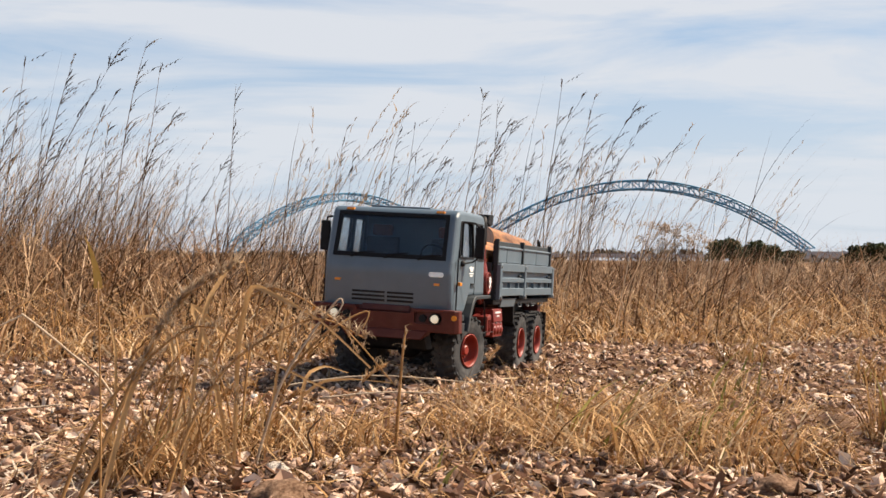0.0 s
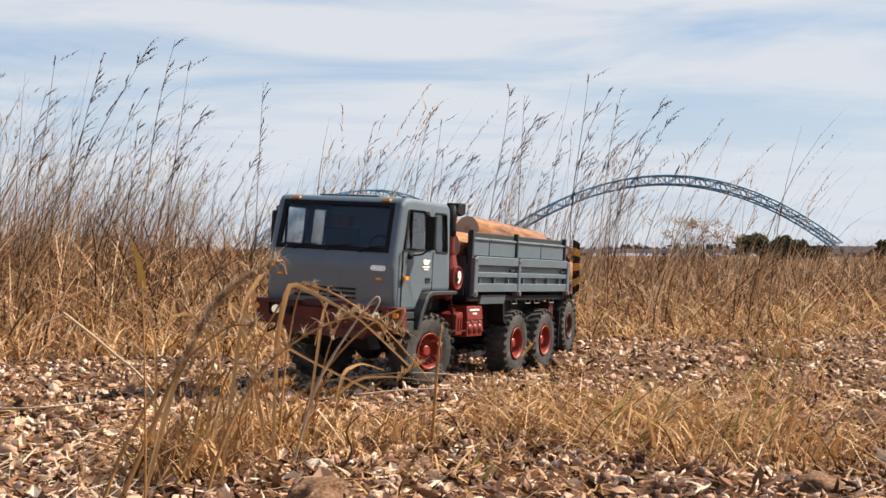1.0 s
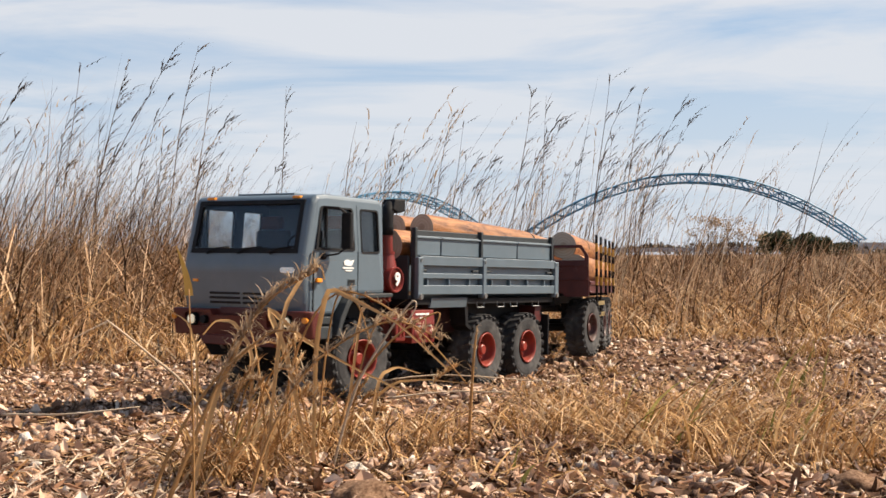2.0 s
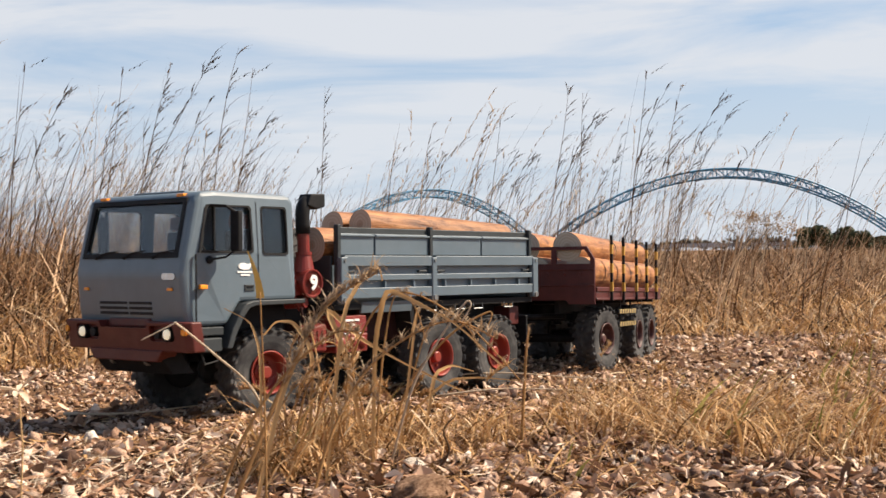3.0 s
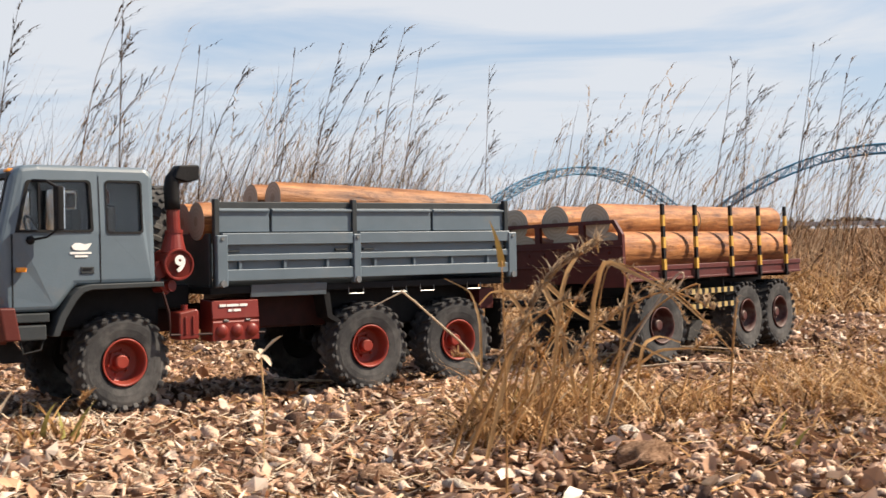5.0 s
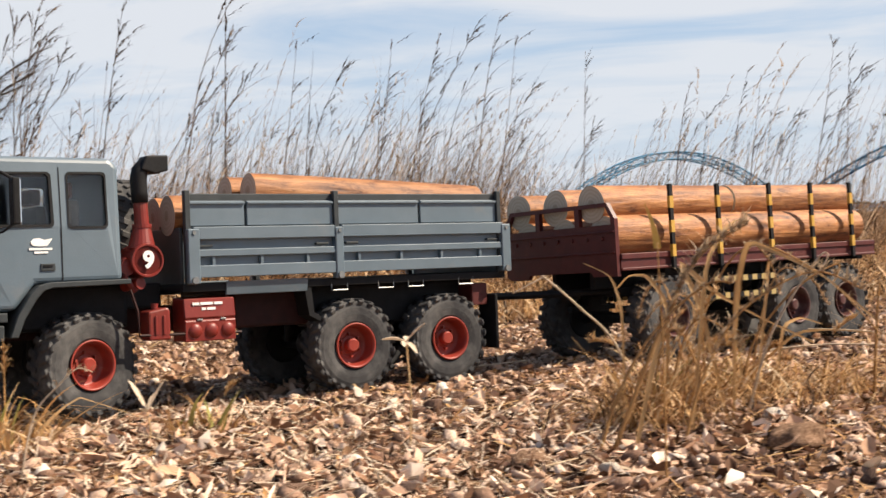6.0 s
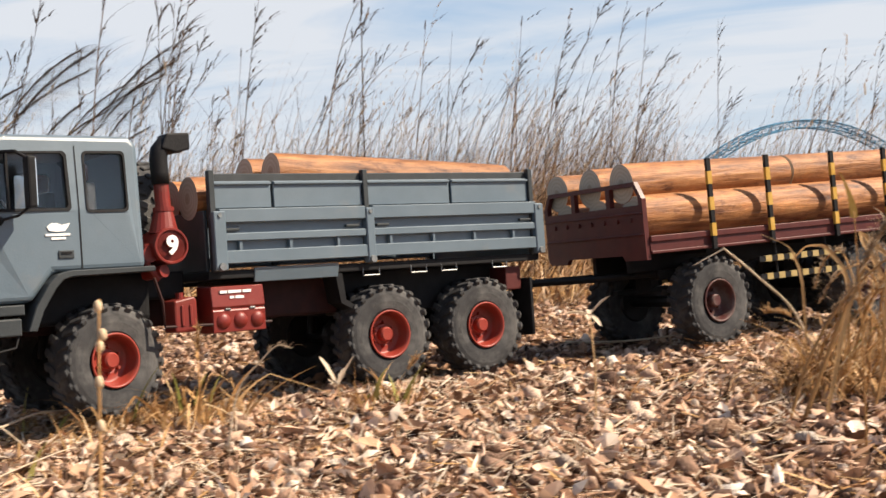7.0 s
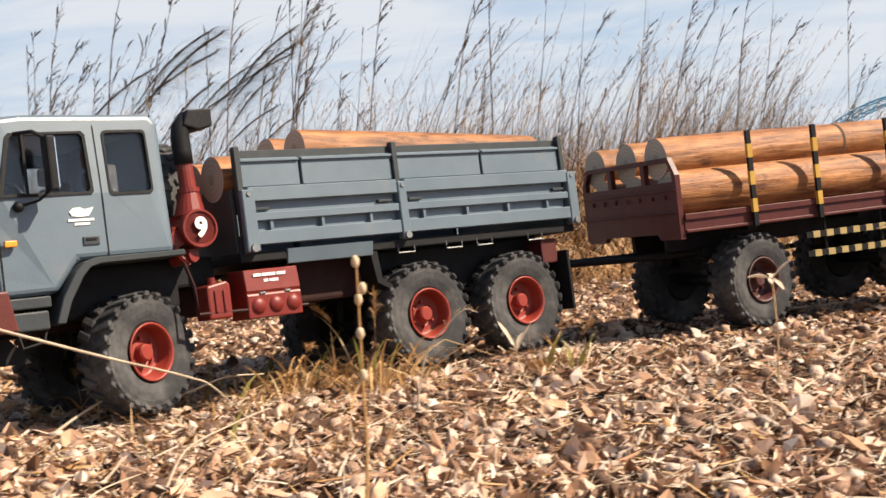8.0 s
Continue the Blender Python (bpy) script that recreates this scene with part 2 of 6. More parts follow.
def cut_mat():
    m = bpy.data.materials.new("sawn_log_end")
    m.use_nodes = True
    nt = m.node_tree
    b = nt.nodes["Principled BSDF"]
    c = nt.nodes.new("ShaderNodeTexCoord")
    w = nt.nodes.new("ShaderNodeTexWave")
    w.wave_type, w.rings_direction = "RINGS", "X"
    w.inputs["Scale"].default_value, w.inputs["Distortion"].default_value, w.inputs["Detail"].default_value = 70, 2.5, 3
    nt.links.new(c.outputs["Object"], w.inputs["Vector"])
    r = ramp(nt, w.outputs["Fac"], [(0.0, (0.41, 0.345, 0.265)), (1.0, (0.48, 0.41, 0.32))])
    g = nt.nodes.new("ShaderNodeTexGradient"); g.gradient_type = "SPHERICAL"
    mp = nt.nodes.new("ShaderNodeMapping"); mp.inputs["Scale"].default_value = (0.01, 150, 120)
    nt.links.new(c.outputs["Object"], mp.inputs[0]); nt.links.new(mp.outputs[0], g.inputs[0])
    hr = ramp(nt, g.outputs["Fac"], [(0.0, (1, 1, 1)), (0.7, (0.72, 0.66, 0.60))])
    h = nt.nodes.new("ShaderNodeMix"); h.data_type, h.blend_type = "RGBA", "MULTIPLY"; h.inputs[0].default_value = 0.9
    nt.links.new(r.outputs[0], h.inputs[6]); nt.links.new(hr.outputs[0], h.inputs[7])
    nt.links.new(h.outputs[2], b.inputs["Base Color"])
    b.inputs["Roughness"].default_value = 0.85
    return m


M_WOOD, M_CUT = wood_mat(), cut_mat()
STRAW = [(0.0, (0.195, 0.094, 0.034)), (0.25, (0.409, 0.222, 0.084)), (0.55, (0.584, 0.356, 0.151)), (0.85, (0.701, 0.494, 0.269)), (1.0, (0.776, 0.652, 0.471))]
# darkest blade tones also stand for shadowed gaps in the field
M_FIELD = blade_mat("dry_field_grass", [(0.0, (0.020, 0.010, 0.005)), (0.36, (0.115, 0.057, 0.025)), (0.66, (0.37, 0.205, 0.100)), (1.0, (0.72, 0.52, 0.33))], 0.20)
M_STRAW = blade_mat("golden_straw", STRAW, 0.25)
M_THATCH = blade_mat("brown_shaded_straw", [(0.0, (0.06, 0.028, 0.011)), (0.35, (0.24, 0.120, 0.045)), (0.7, (0.50, 0.30, 0.130)), (1.0, (0.74, 0.55, 0.34))], 0.15)
M_PALE = blade_mat("bleached_straw", [(0.0, (0.50, 0.39, 0.27)), (1.0, (0.74, 0.63, 0.50))], 0.15)
M_GREEN = blade_mat("green_blades", [(0.0, (0.16, 0.17, 0.035)), (0.6, (0.25, 0.25, 0.06)), (1.0, (0.42, 0.37, 0.12))])
M_STEM = blade_mat("dry_reed_stem", [(0.0, (0.056, 0.032, 0.018)), (0.5, (0.112, 0.064, 0.034)), (1.0, (0.216, 0.136, 0.072))], 0.1)
M_SEED = blade_mat("dark_seed_head", [(0.0, (0.036, 0.024, 0.018)), (0.6, (0.080, 0.054, 0.036)), (1.0, (0.184, 0.128, 0.080))], 0.25)
M_FLUFF = blade_mat("pale_fluffy_heads", [(0.0, (0.28, 0.18, 0.10)), (0.6, (0.46, 0.34, 0.22)), (1.0, (0.62, 0.50, 0.36))], 0.4)
M_LITTER = blade_mat("dead_leaf_litter", [(0.0, (0.05, 0.027, 0.017)), (0.22, (0.23, 0.120, 0.068)), (0.50, (0.55, 0.335, 0.212)), (0.80, (0.77, 0.550, 0.410)), (1.0, (0.85, 0.74, 0.62))], 0.08, 0.85)
STONE = [(0.0, (0.055, 0.032, 0.024)), (0.16, (0.17, 0.098, 0.067)), (0.42, (0.41, 0.262, 0.183)), (0.70, (0.62, 0.440, 0.330)), (0.93, (0.74, 0.60, 0.49)), (1.0, (0.84, 0.77, 0.68))]
M_STONE = island_mat("gravel_stone", STONE, 260, bump=0.9)
M_STONE1 = island_mat("single_stone", STONE, 260, use_object=True, bump=0.9)
M_GRIT = island_mat("fine_grit", [(0.0, (0.030, 0.016, 0.011)), (0.45, (0.15, 0.082, 0.052)), (0.8, (0.42, 0.27, 0.185)), (1.0, (0.74, 0.60, 0.48))], 300)
M_DARK = blade_mat("dark_litter", [(0.0, (0.035, 0.018, 0.010)), (0.6, (0.10, 0.050, 0.026)), (1.0, (0.20, 0.11, 0.055))], 0.05, 0.9)
M_LEAF = blade_mat("dark_evergreen_leaf", [(0.0, (0.012, 0.022, 0.010)), (0.6, (0.030, 0.045, 0.018)), (1.0, (0.06, 0.075, 0.03))], 0.15)
# distance haze is mixed into this grey-brown
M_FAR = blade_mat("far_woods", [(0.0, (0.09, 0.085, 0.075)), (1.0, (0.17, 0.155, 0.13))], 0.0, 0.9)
M_BRIDGE = mat("blue_painted_steel", [(0.3, (0.055, 0.19, 0.32)), (0.7, (0.075, 0.24, 0.38))], 0.3, 0.5, 0, 0, second=((0.10, 0.20, 0.27), 0.08, 0.5, 0.8))
M_CONC = mat("pale_concrete", [(0.3, (0.36, 0.38, 0.40)), (0.7, (0.44, 0.46, 0.47))], 0.3, 0.85, 0, 0)
M_BARK = mat("brown_bark", [(0.3, (0.07, 0.045, 0.03)), (0.7, (0.13, 0.09, 0.06))], 20, 0.9)


def ground_mat():
    m = bpy.data.materials.new("dirt_and_gravel")
    m.use_nodes = True
    nt = m.node_tree
    b = nt.nodes["Principled BSDF"]
    n = noise_node(nt, 45, 8, 0.7)
    # dirt darkened so its colour helps the shade between stones and grass
    near = ramp(nt, n.outputs["Fac"], [(0.3, (0.045, 0.024, 0.014)), (0.5, (0.14, 0.078, 0.042)), (0.72, (0.40, 0.26, 0.155))])
    nb = noise_node(nt, 2.2, 5, 0.6)
    patch = ramp(nt, nb.outputs["Fac"], [(0.35, (0.72, 0.68, 0.62)), (0.65, (1.08, 1.05, 1.0))])
    h = nt.nodes.new("ShaderNodeMix"); h.data_type, h.blend_type = "RGBA", "MULTIPLY"; h.inputs[0].default_value = 1.0
    nt.links.new(near.outputs[0], h.inputs[6]); nt.links.new(patch.outputs[0], h.inputs[7])
    nt.links.new(h.outputs[2], b.inputs["Base Color"])
    b.inputs["Roughness"].default_value = 0.95
    b.inputs["Specular IOR Level"].default_value = 0.15
    v = nt.nodes.new("ShaderNodeTexVoronoi"); v.inputs["Scale"].default_value = 110
    c = nt.nodes.new("ShaderNodeTexCoord"); nt.links.new(c.outputs["Object"], v.inputs["Vector"])
    bp = nt.nodes.new("ShaderNodeBump"); bp.inputs["Strength"].default_value, bp.inputs["Distance"].default_value = 0.8, 0.006
    nt.links.new(v.outputs["Distance"], bp.inputs["Height"]); nt.links.new(bp.outputs[0], b.inputs["Normal"])
    return m


M_GROUND = ground_mat()
M_CLOD = mat("brown_earth_clod", [(0.3, (0.10, 0.056, 0.034)), (0.5, (0.21, 0.125, 0.078)), (0.7, (0.36, 0.24, 0.16))], 7, 0.95, 0, 0.9, 16, spec=0.1)

# ---------------------------------------------------------------- mesh helpers


def mesh_from(name, verts, faces, material, smooth=False):
    me = bpy.data.meshes.new(name)
    me.from_pydata([tuple(v) for v in verts] if not isinstance(verts, np.ndarray) else verts.tolist(), [], faces if isinstance(faces, list) else faces.tolist())
    me.materials.append(material)
    if smooth:
        me.polygons.foreach_set("use_smooth", [True] * len(me.polygons))
    me.update()
    return me


def part(name, bm, material, parent, label="", smooth=False):
    """Links a bmesh as one mesh object under a thing or a part."""
    me = bpy.data.meshes.new(name)
    bmesh.ops.recalc_face_normals(bm, faces=bm.faces[:])
    bm.to_mesh(me)
    bm.free()
    me.materials.append(material)
    if smooth:
        me.polygons.foreach_set("use_smooth", [True] * len(me.polygons))
    ob = new(name, me)
    ob.parent = parent
    return tagged(ob, label)


def box(bm, x0, x1, y0, y1, z0, z1, bevel=0.0, seg=2):
    r = bmesh.ops.create_cube(bm, size=1.0, matrix=Matrix.Translation(((x0 + x1) / 2, (y0 + y1) / 2, (z0 + z1) / 2)) @ Matrix.Diagonal((abs(x1 - x0), abs(y1 - y0), abs(z1 - z0), 1)))
    if bevel:
        es = list({e for v in r["verts"] for e in v.link_edges})
        bmesh.ops.bevel(bm, geom=es, offset=bevel, segments=seg, affect="EDGES", profile=0.6)
    return bm


def boxed(*a, **k):
    return box(bmesh.new(), *a, **k)


def rod(bm, p0, p1, r0, r1=None, seg=10):
    p0, p1 = Vector(p0), Vector(p1)
    d = p1 - p0
    m = Matrix.Translation((p0 + p1) / 2) @ d.to_track_quat("Z", "Y").to_matrix().to_4x4()
    bmesh.ops.create_cone(bm, cap_ends=True, segments=seg, radius1=r0, radius2=r0 if r1 is None else r1, depth=d.length, matrix=m)
    return bm


def tube(bm, pts, r, seg=8):
    return sweep(bm, pts, r, r, seg)


def sweep(bm, pts, r0, r1=None, seg=7):
    """One closed tube along a bent line, tapering from r0 to r1."""
    r1 = r0 if r1 is None else r1
    P = [Vector(p) for p in pts]
    rings = []
    for i, p in enumerate(P):
        d = (P[min(i + 1, len(P) - 1)] - P[max(i - 1, 0)]).normalized()
        q = d.to_track_quat("Z", "Y")
        r = r0 + (r1 - r0) * i / max(len(P) - 1, 1)
        rings.append([bm.verts.new(p + q @ Vector((r * math.cos(k * 2 * math.pi / seg), r * math.sin(k * 2 * math.pi / seg), 0))) for k in range(seg)])
    for a, b in zip(rings, rings[1:]):
        best = min(range(seg), key=lambda o: sum((a[k].co - b[(k + o) % seg].co).length for k in range(seg)))
        for k in range(seg):
            bm.faces.new((a[k], a[(k + 1) % seg], b[(k + 1 + best) % seg], b[(k + best) % seg]))
    bm.faces.new(rings[0][::-1])
    bm.faces.new(rings[-1])
    return bm


def prism(bm, outline, axis, lo, hi, bevel=0.0, seg=2):
    """A closed outline (pairs) pulled along an axis: 'y' takes (x, z), 'x' takes (y, z), 'z' takes (x, y)."""
    place = {"y": lambda a, b, c: (a, c, b), "x": lambda a, b, c: (c, a, b), "z": lambda a, b, c: (a, b, c)}[axis]
    n = len(outline)
    vs = [bm.verts.new(place(a, b, lo)) for a, b in outline] + [bm.verts.new(place(a, b, hi)) for a, b in outline]
    fs = [bm.faces.new(vs[:n][::-1]), bm.faces.new(vs[n:])]
    fs += [bm.faces.new((vs[i], vs[(i + 1) % n], vs[n + (i + 1) % n], vs[n + i])) for i in range(n)]
    bmesh.ops.recalc_face_normals(bm, faces=fs)
    if bevel:
        bmesh.ops.bevel(bm, geom=list({e for f in fs for e in f.edges}), offset=bevel, segments=seg, affect="EDGES", profile=0.5)
    return bm


def lathe(bm, profile, seg=40, axis="y", cap=True):
    """Turns (radius, along) pairs round an axis through the origin."""
    rings = []
    for r, h in profile:
        ring = []
        for i in range(seg):
            a = 2 * math.pi * i / seg
            p = (r * math.cos(a), h, r * math.sin(a)) if axis == "y" else (h, r * math.cos(a), r * math.sin(a))
            ring.append(bm.verts.new(p))
        rings.append(ring)
    for a, b in zip(rings, rings[1:]):
        for i in range(seg):
            bm.faces.new((a[i], a[(i + 1) % seg], b[(i + 1) % seg], b[i]))
    for ring in (rings[0], rings[-1]) if cap else ():
        if (ring[0].co - ring[seg // 2].co).length > 1e-5:
            bm.faces.new(ring)
    return bm


def rounded(x0, x1, z0, z1, r, n=4):
    out = []
    for cx, cz, a0 in ((x1 - r, z1 - r, 0), (x0 + r, z1 - r, 90), (x0 + r, z0 + r, 180), (x1 - r, z0 + r, 270)):
        for i in range(n + 1):
            a = radians(a0 + 90 * i / n)
            out.append((cx + r * math.cos(a), cz + r * math.sin(a)))
    return out


def carved(bm, cutters):
    """Takes the cutters' shapes out of a mesh and returns what is left."""
    me = bpy.data.meshes.new("block")
    bm.to_mesh(me)
    bm.free()
    body = new("block", me)
    tools = []
    for c in cutters:
        cm = bpy.data.meshes.new("tool")
        bmesh.ops.recalc_face_normals(c, faces=c.faces[:])
        c.to_mesh(cm)
        c.free()
        tool = new("tool", cm)
        tools.append(tool)
        mod = body.modifiers.new("cut", "BOOLEAN")
        mod.operation, mod.solver, mod.object = "DIFFERENCE", "EXACT", tool
    dg = bpy.context.evaluated_depsgraph_get()
    done = bpy.data.meshes.new_from_object(body.evaluated_get(dg))
    out = bmesh.new()
    out.from_mesh(done)
    for o in (body, *tools):
        bpy.data.objects.remove(o)
    return out


def thing(name, label, category, group="", kind=""):
    return tagged(new(name), label, category, group, kind)


rng = np.random.default_rng(7)


def ground_h(x, y):
    """Height of the ground: a soft rise and small humps."""
    x, y = np.asarray(x, float), np.asarray(y, float)
    w = y - 1.5
    p = 0.0033 - 0.003 * x - 0.029 * w - 0.0328 * x * x - 0.0136 * x * w + 0.0119 * w * w
    p = np.clip(p, -0.006, 0.006)
    fade = np.exp(-((x + 0.4) ** 2 + (y - 1.4) ** 2) / 3.0)
    hump = 0.0025 * np.sin(x * 9.1 + 1.3) * np.sin(y * 7.7) + 0.0018 * np.sin(x * 23 + y * 17)
    return p * fade + hump * np.exp(-(x * x + y * y) / 60) - 0.003

# ---------------------------------------------------------------- ground


def build_ground():
    def axis(lo, hi, mid, n):
        s = np.linspace(-1, 1, n)
        k = 8.2
        v = np.sinh(s * k) / np.sinh(k)
        return np.where(v < 0, mid + v * (mid - lo), mid + v * (hi - mid))
    xs, ys = axis(-1500, 1500, -0.3, 261), axis(-600, 2500, 1.3, 261)
    X, Y = np.meshgrid(xs, ys)
    Z = ground_h(X, Y)
    v = np.stack([X.ravel(), Y.ravel(), Z.ravel()], 1)
    n = len(xs)
    i = np.arange((len(ys) - 1) * n).reshape(-1, n)[:, :-1].ravel()
    f = np.stack([i, i + 1, i + 1 + n, i + n], 1)
    return tagged(new("ground", mesh_from("ground", v, f, M_GROUND, True)), "dry brown dirt ground strewn with pale gravel", "ground", kind="structure")


GROUND = build_ground()

# ---------------------------------------------------------------- truck and trailer
WHEEL_R = 0.052


def wheel_meshes(rim_mat):
    hub = bmesh.new()
    lathe(hub, [(0.0001, 0.0125), (0.006, 0.0125), (0.0075, 0.011), (0.0078, 0.004), (0.0105, 0.0035), (0.0105, -0.012), (0.0001, -0.012)], 20)
    for k in range(6):
        a = k * math.pi / 3
        rod(hub, (0.0125 * math.cos(a), 0.001, 0.0125 * math.sin(a)), (0.0125 * math.cos(a), 0.0062, 0.0125 * math.sin(a)), 0.0019, 0.0016, 6)
    rim = bmesh.new()
    lathe(rim, [(0.0255, 0.0150), (0.0272, 0.0165), (0.0276, 0.0178), (0.0266, 0.0184), (0.0250, 0.0176), (0.0238, 0.0135), (0.0226, 0.0035), (0.0205, 0.0015),
                (0.0150, 0.0030), (0.0100, 0.0022), (0.0100, -0.006), (0.0230, -0.008), (0.0262, -0.0165), (0.0262, 0.0150)], 40, cap=False)
    for v in rim.verts:
        v.co.x, v.co.z = v.co.x * 0.91, v.co.z * 0.91
    tyre = bmesh.new()
    prof = [(0.0238, 0.0160), (0.0268, 0.0186), (0.0345, 0.0202), (0.0415, 0.0203), (0.0462, 0.0190), (0.0488, 0.0165), (0.0494, 0.0100), (0.0495, 0.0)]
    prof = prof + [(r, -h) for r, h in prof[-2::-1]]
    prof = [(r, h * 0.87) for r, h in prof]
    lathe(tyre, prof, 52, cap=False)
    n = 24
    for k in range(n):
        for s in (1, -1):
            a = 2 * math.pi * (k + (0.5 if s < 0 else 0)) / n
            spin = Matrix.Rotation(a, 4, "Y")
            m = spin @ Matrix.Translation((0, s * 0.0098, 0.0497)) @ Matrix.Rotation(radians(s * 22), 4, "Z")
            r = bmesh.ops.create_cube(tyre, size=1.0, matrix=m @ Matrix.Diagonal((0.0062, 0.0162, 0.0042, 1)))
            bmesh.ops.bevel(tyre, geom=list({e for v in r["verts"] for e in v.link_edges}), offset=0.0008, segments=1, affect="EDGES")
            m = spin @ Matrix.Translation((0, s * 0.0168, 0.0466)) @ Matrix.Rotation(radians(s * -38), 4, "X")
            r = bmesh.ops.create_cube(tyre, size=1.0, matrix=m @ Matrix.Diagonal((0.0058, 0.0030, 0.0072, 1)))
            bmesh.ops.bevel(tyre, geom=list({e for v in r["verts"] for e in v.link_edges}), offset=0.0007, segments=1, affect="EDGES")
    # added black disc behind the rim, standing for the shade inside the wheel
    drum = bmesh.new()
    lathe(drum, [(0.0001, -0.0085), (0.0225, -0.0085), (0.0255, -0.0150), (0.0230, -0.0175), (0.0001, -0.0175)], 24)
    out = []
    for name, bm, m, sm in (("wheel", hub, rim_mat, False), ("rim", rim, rim_mat, True), ("tyre", tyre, M_RUBBER, False), ("dark_backing", drum, M_BLACK, False)):
        me = bpy.data.meshes.new(name)
        bmesh.ops.recalc_face_normals(bm, faces=bm.faces[:])
        bm.to_mesh(me)
        bm.free()
        me.materials.append(m)
        if sm:
            me.polygons.foreach_set("use_smooth", [True] * len(me.polygons))
        out.append(me)
    return out


TRUCK_WHEEL = wheel_meshes(M_RIM)
TRAILER_WHEEL = wheel_meshes(M_TRIM)


def add_wheel(parent, meshes, m, label=""):
    hub = new("wheel", meshes[0])
    hub.parent = parent
    hub.matrix_basis = m
    tagged(hub, label)
    for name, me in (("rim", meshes[1]), ("tyre", meshes[2]), ("dark_backing", meshes[3])):
        o = new(name, me)
        o.parent = hub
    return hub


def build_cab(truck):
    profile = [(-0.040, 0.1335), (0.046, 0.1335), (0.066, 0.1085), (0.1165, 0.1085), (0.1205, 0.125), (0.1245, 0.165), (0.1215, 0.181),
               (0.1065, 0.2455), (0.099, 0.2535), (0.080, 0.2555), (-0.032, 0.2545), (-0.040, 0.2475)]
    outer = prism(bmesh.new(), profile, "y", -0.100, 0.100, 0.0055, 3)
    inner = prism(bmesh.new(), [(-0.0365, 0.140), (0.100, 0.140), (0.112, 0.165), (0.115, 0.181), (0.1020, 0.243), (0.096, 0.2495), (-0.031, 0.2505), (-0.0365, 0.245)], "y", -0.0955, 0.0955)
    side = [(0.1035, 0.189), (0.0925, 0.2365), (0.090, 0.239), (0.032, 0.2395), (0.029, 0.2365), (0.028, 0.191), (0.030, 0.1885)]
    cuts = [inner, prism(bmesh.new(), side, "y", -0.2, 0.2), prism(bmesh.new(), rounded(-0.0255, 0.0125, 0.1865, 0.2395, 0.004), "y", -0.2, 0.2)]
    screen = prism(bmesh.new(), rounded(-0.083, 0.083, 0.1875, 0.2435, 0.005), "x", 0.090, 0.2)
    cuts.append(screen)
    bm = carved(outer, cuts)
    for v in bm.verts:
        if v.co.z > 0.185:
            v.co.y *= 1 - (v.co.z - 0.185) * 0.75
        if v.co.x > 0.098:
            v.co.y *= 1 - 2.4 * (v.co.x - 0.098)
    cab = part("cab", bm, M_GREY, truck, "grey-painted forward cab shell")

    def narrow(z):
        return 1 - max(z - 0.185, 0) * 0.75
    # windows
    bm = bmesh.new()
    q = [(0.1181, -0.0805, 0.186), (0.1181, 0.0805, 0.186), (0.1046, 0.0808, 0.245), (0.1046, -0.0808, 0.245)]
    a = [bm.verts.new((x, y * narrow(z), z)) for x, y, z in q]
    b = [bm.verts.new((x - 0.0012, y * narrow(z), z)) for x, y, z in q]
    bm.faces.new(a); bm.faces.new(b[::-1])
    for i in range(4):
        bm.faces.new((a[i], b[i], b[(i + 1) % 4], a[(i + 1) % 4]))
    glass = part("windscreen", bm, M_GLASS, cab, "tinted flat windscreen")
    glass.visible_shadow = False
    # dark rubber and screen surround
    bm = bmesh.new()
    for y0, y1, z0, z1 in ((-0.0835, 0.0835, 0.1825, 0.1885), (-0.0855, 0.0855, 0.2425, 0.2475)):
        xa = 0.1215 - (z0 - 0.181) * 0.2326
        xb = 0.1215 - (z1 - 0.181) * 0.2326
        prism(bm, [(xa + 0.0012, z0), (xb + 0.0012, z1), (xb - 0.003, z1), (xa - 0.003, z0)], "y", y0 * narrow(z1), y1 * narrow(z1))
    for s in (-1, 1):
        v = []
        for z, w0, w1 in ((0.1825, 0.0785, 0.0845), (0.2475, 0.0812, 0.0872)):
            x = 0.1215 - (z - 0.181) * 0.2326
            for dx in (0.0010, -0.003):
                for w in (w0, w1):
                    v.append(bm.verts.new((x + dx, s * w * narrow(z), z)))
        for f in ((0, 1, 3, 2), (4, 5, 7, 6), (0, 1, 5, 4), (2, 3, 7, 6), (0, 2, 6, 4), (1, 3, 7, 5)):
            bm.faces.new([v[i] for i in f])
    part("screen_seal", bm, M_BLACK, cab, "black rubber windscreen seal")
    for s in (-1, 1):
        for name, pts in (("side_window", side), ("rear_side_window", rounded(-0.0255, 0.0125, 0.1865, 0.2395, 0.004))):
            bm = bmesh.new()
            lo = [bm.verts.new((x, s * 0.0968 * narrow(z), z)) for x, z in pts]
            hi = [bm.verts.new((x, s * 0.0958 * narrow(z), z)) for x, z in pts]
            bm.faces.new(lo); bm.faces.new(hi[::-1])
            for i in range(len(pts)):
                j = (i + 1) % len(pts)
                bm.faces.new((lo[i], lo[j], hi[j], hi[i]))
            g = part(name, bm, M_GLASS, cab)
            g.visible_shadow = False
            # raised black frame
            bm = bmesh.new()
            n = len(pts)
            cx, cz = sum(p[0] for p in pts) / n, sum(p[1] for p in pts) / n
            ins = [(x + (cx - x) * 0.045, z + (cz - z) * 0.045) for x, z in pts]
            out = [(x - (cx - x) * 0.045, z - (cz - z) * 0.045) for x, z in pts]
            A = [bm.verts.new((x, s * 0.1008 * narrow(z), z)) for x, z in out]
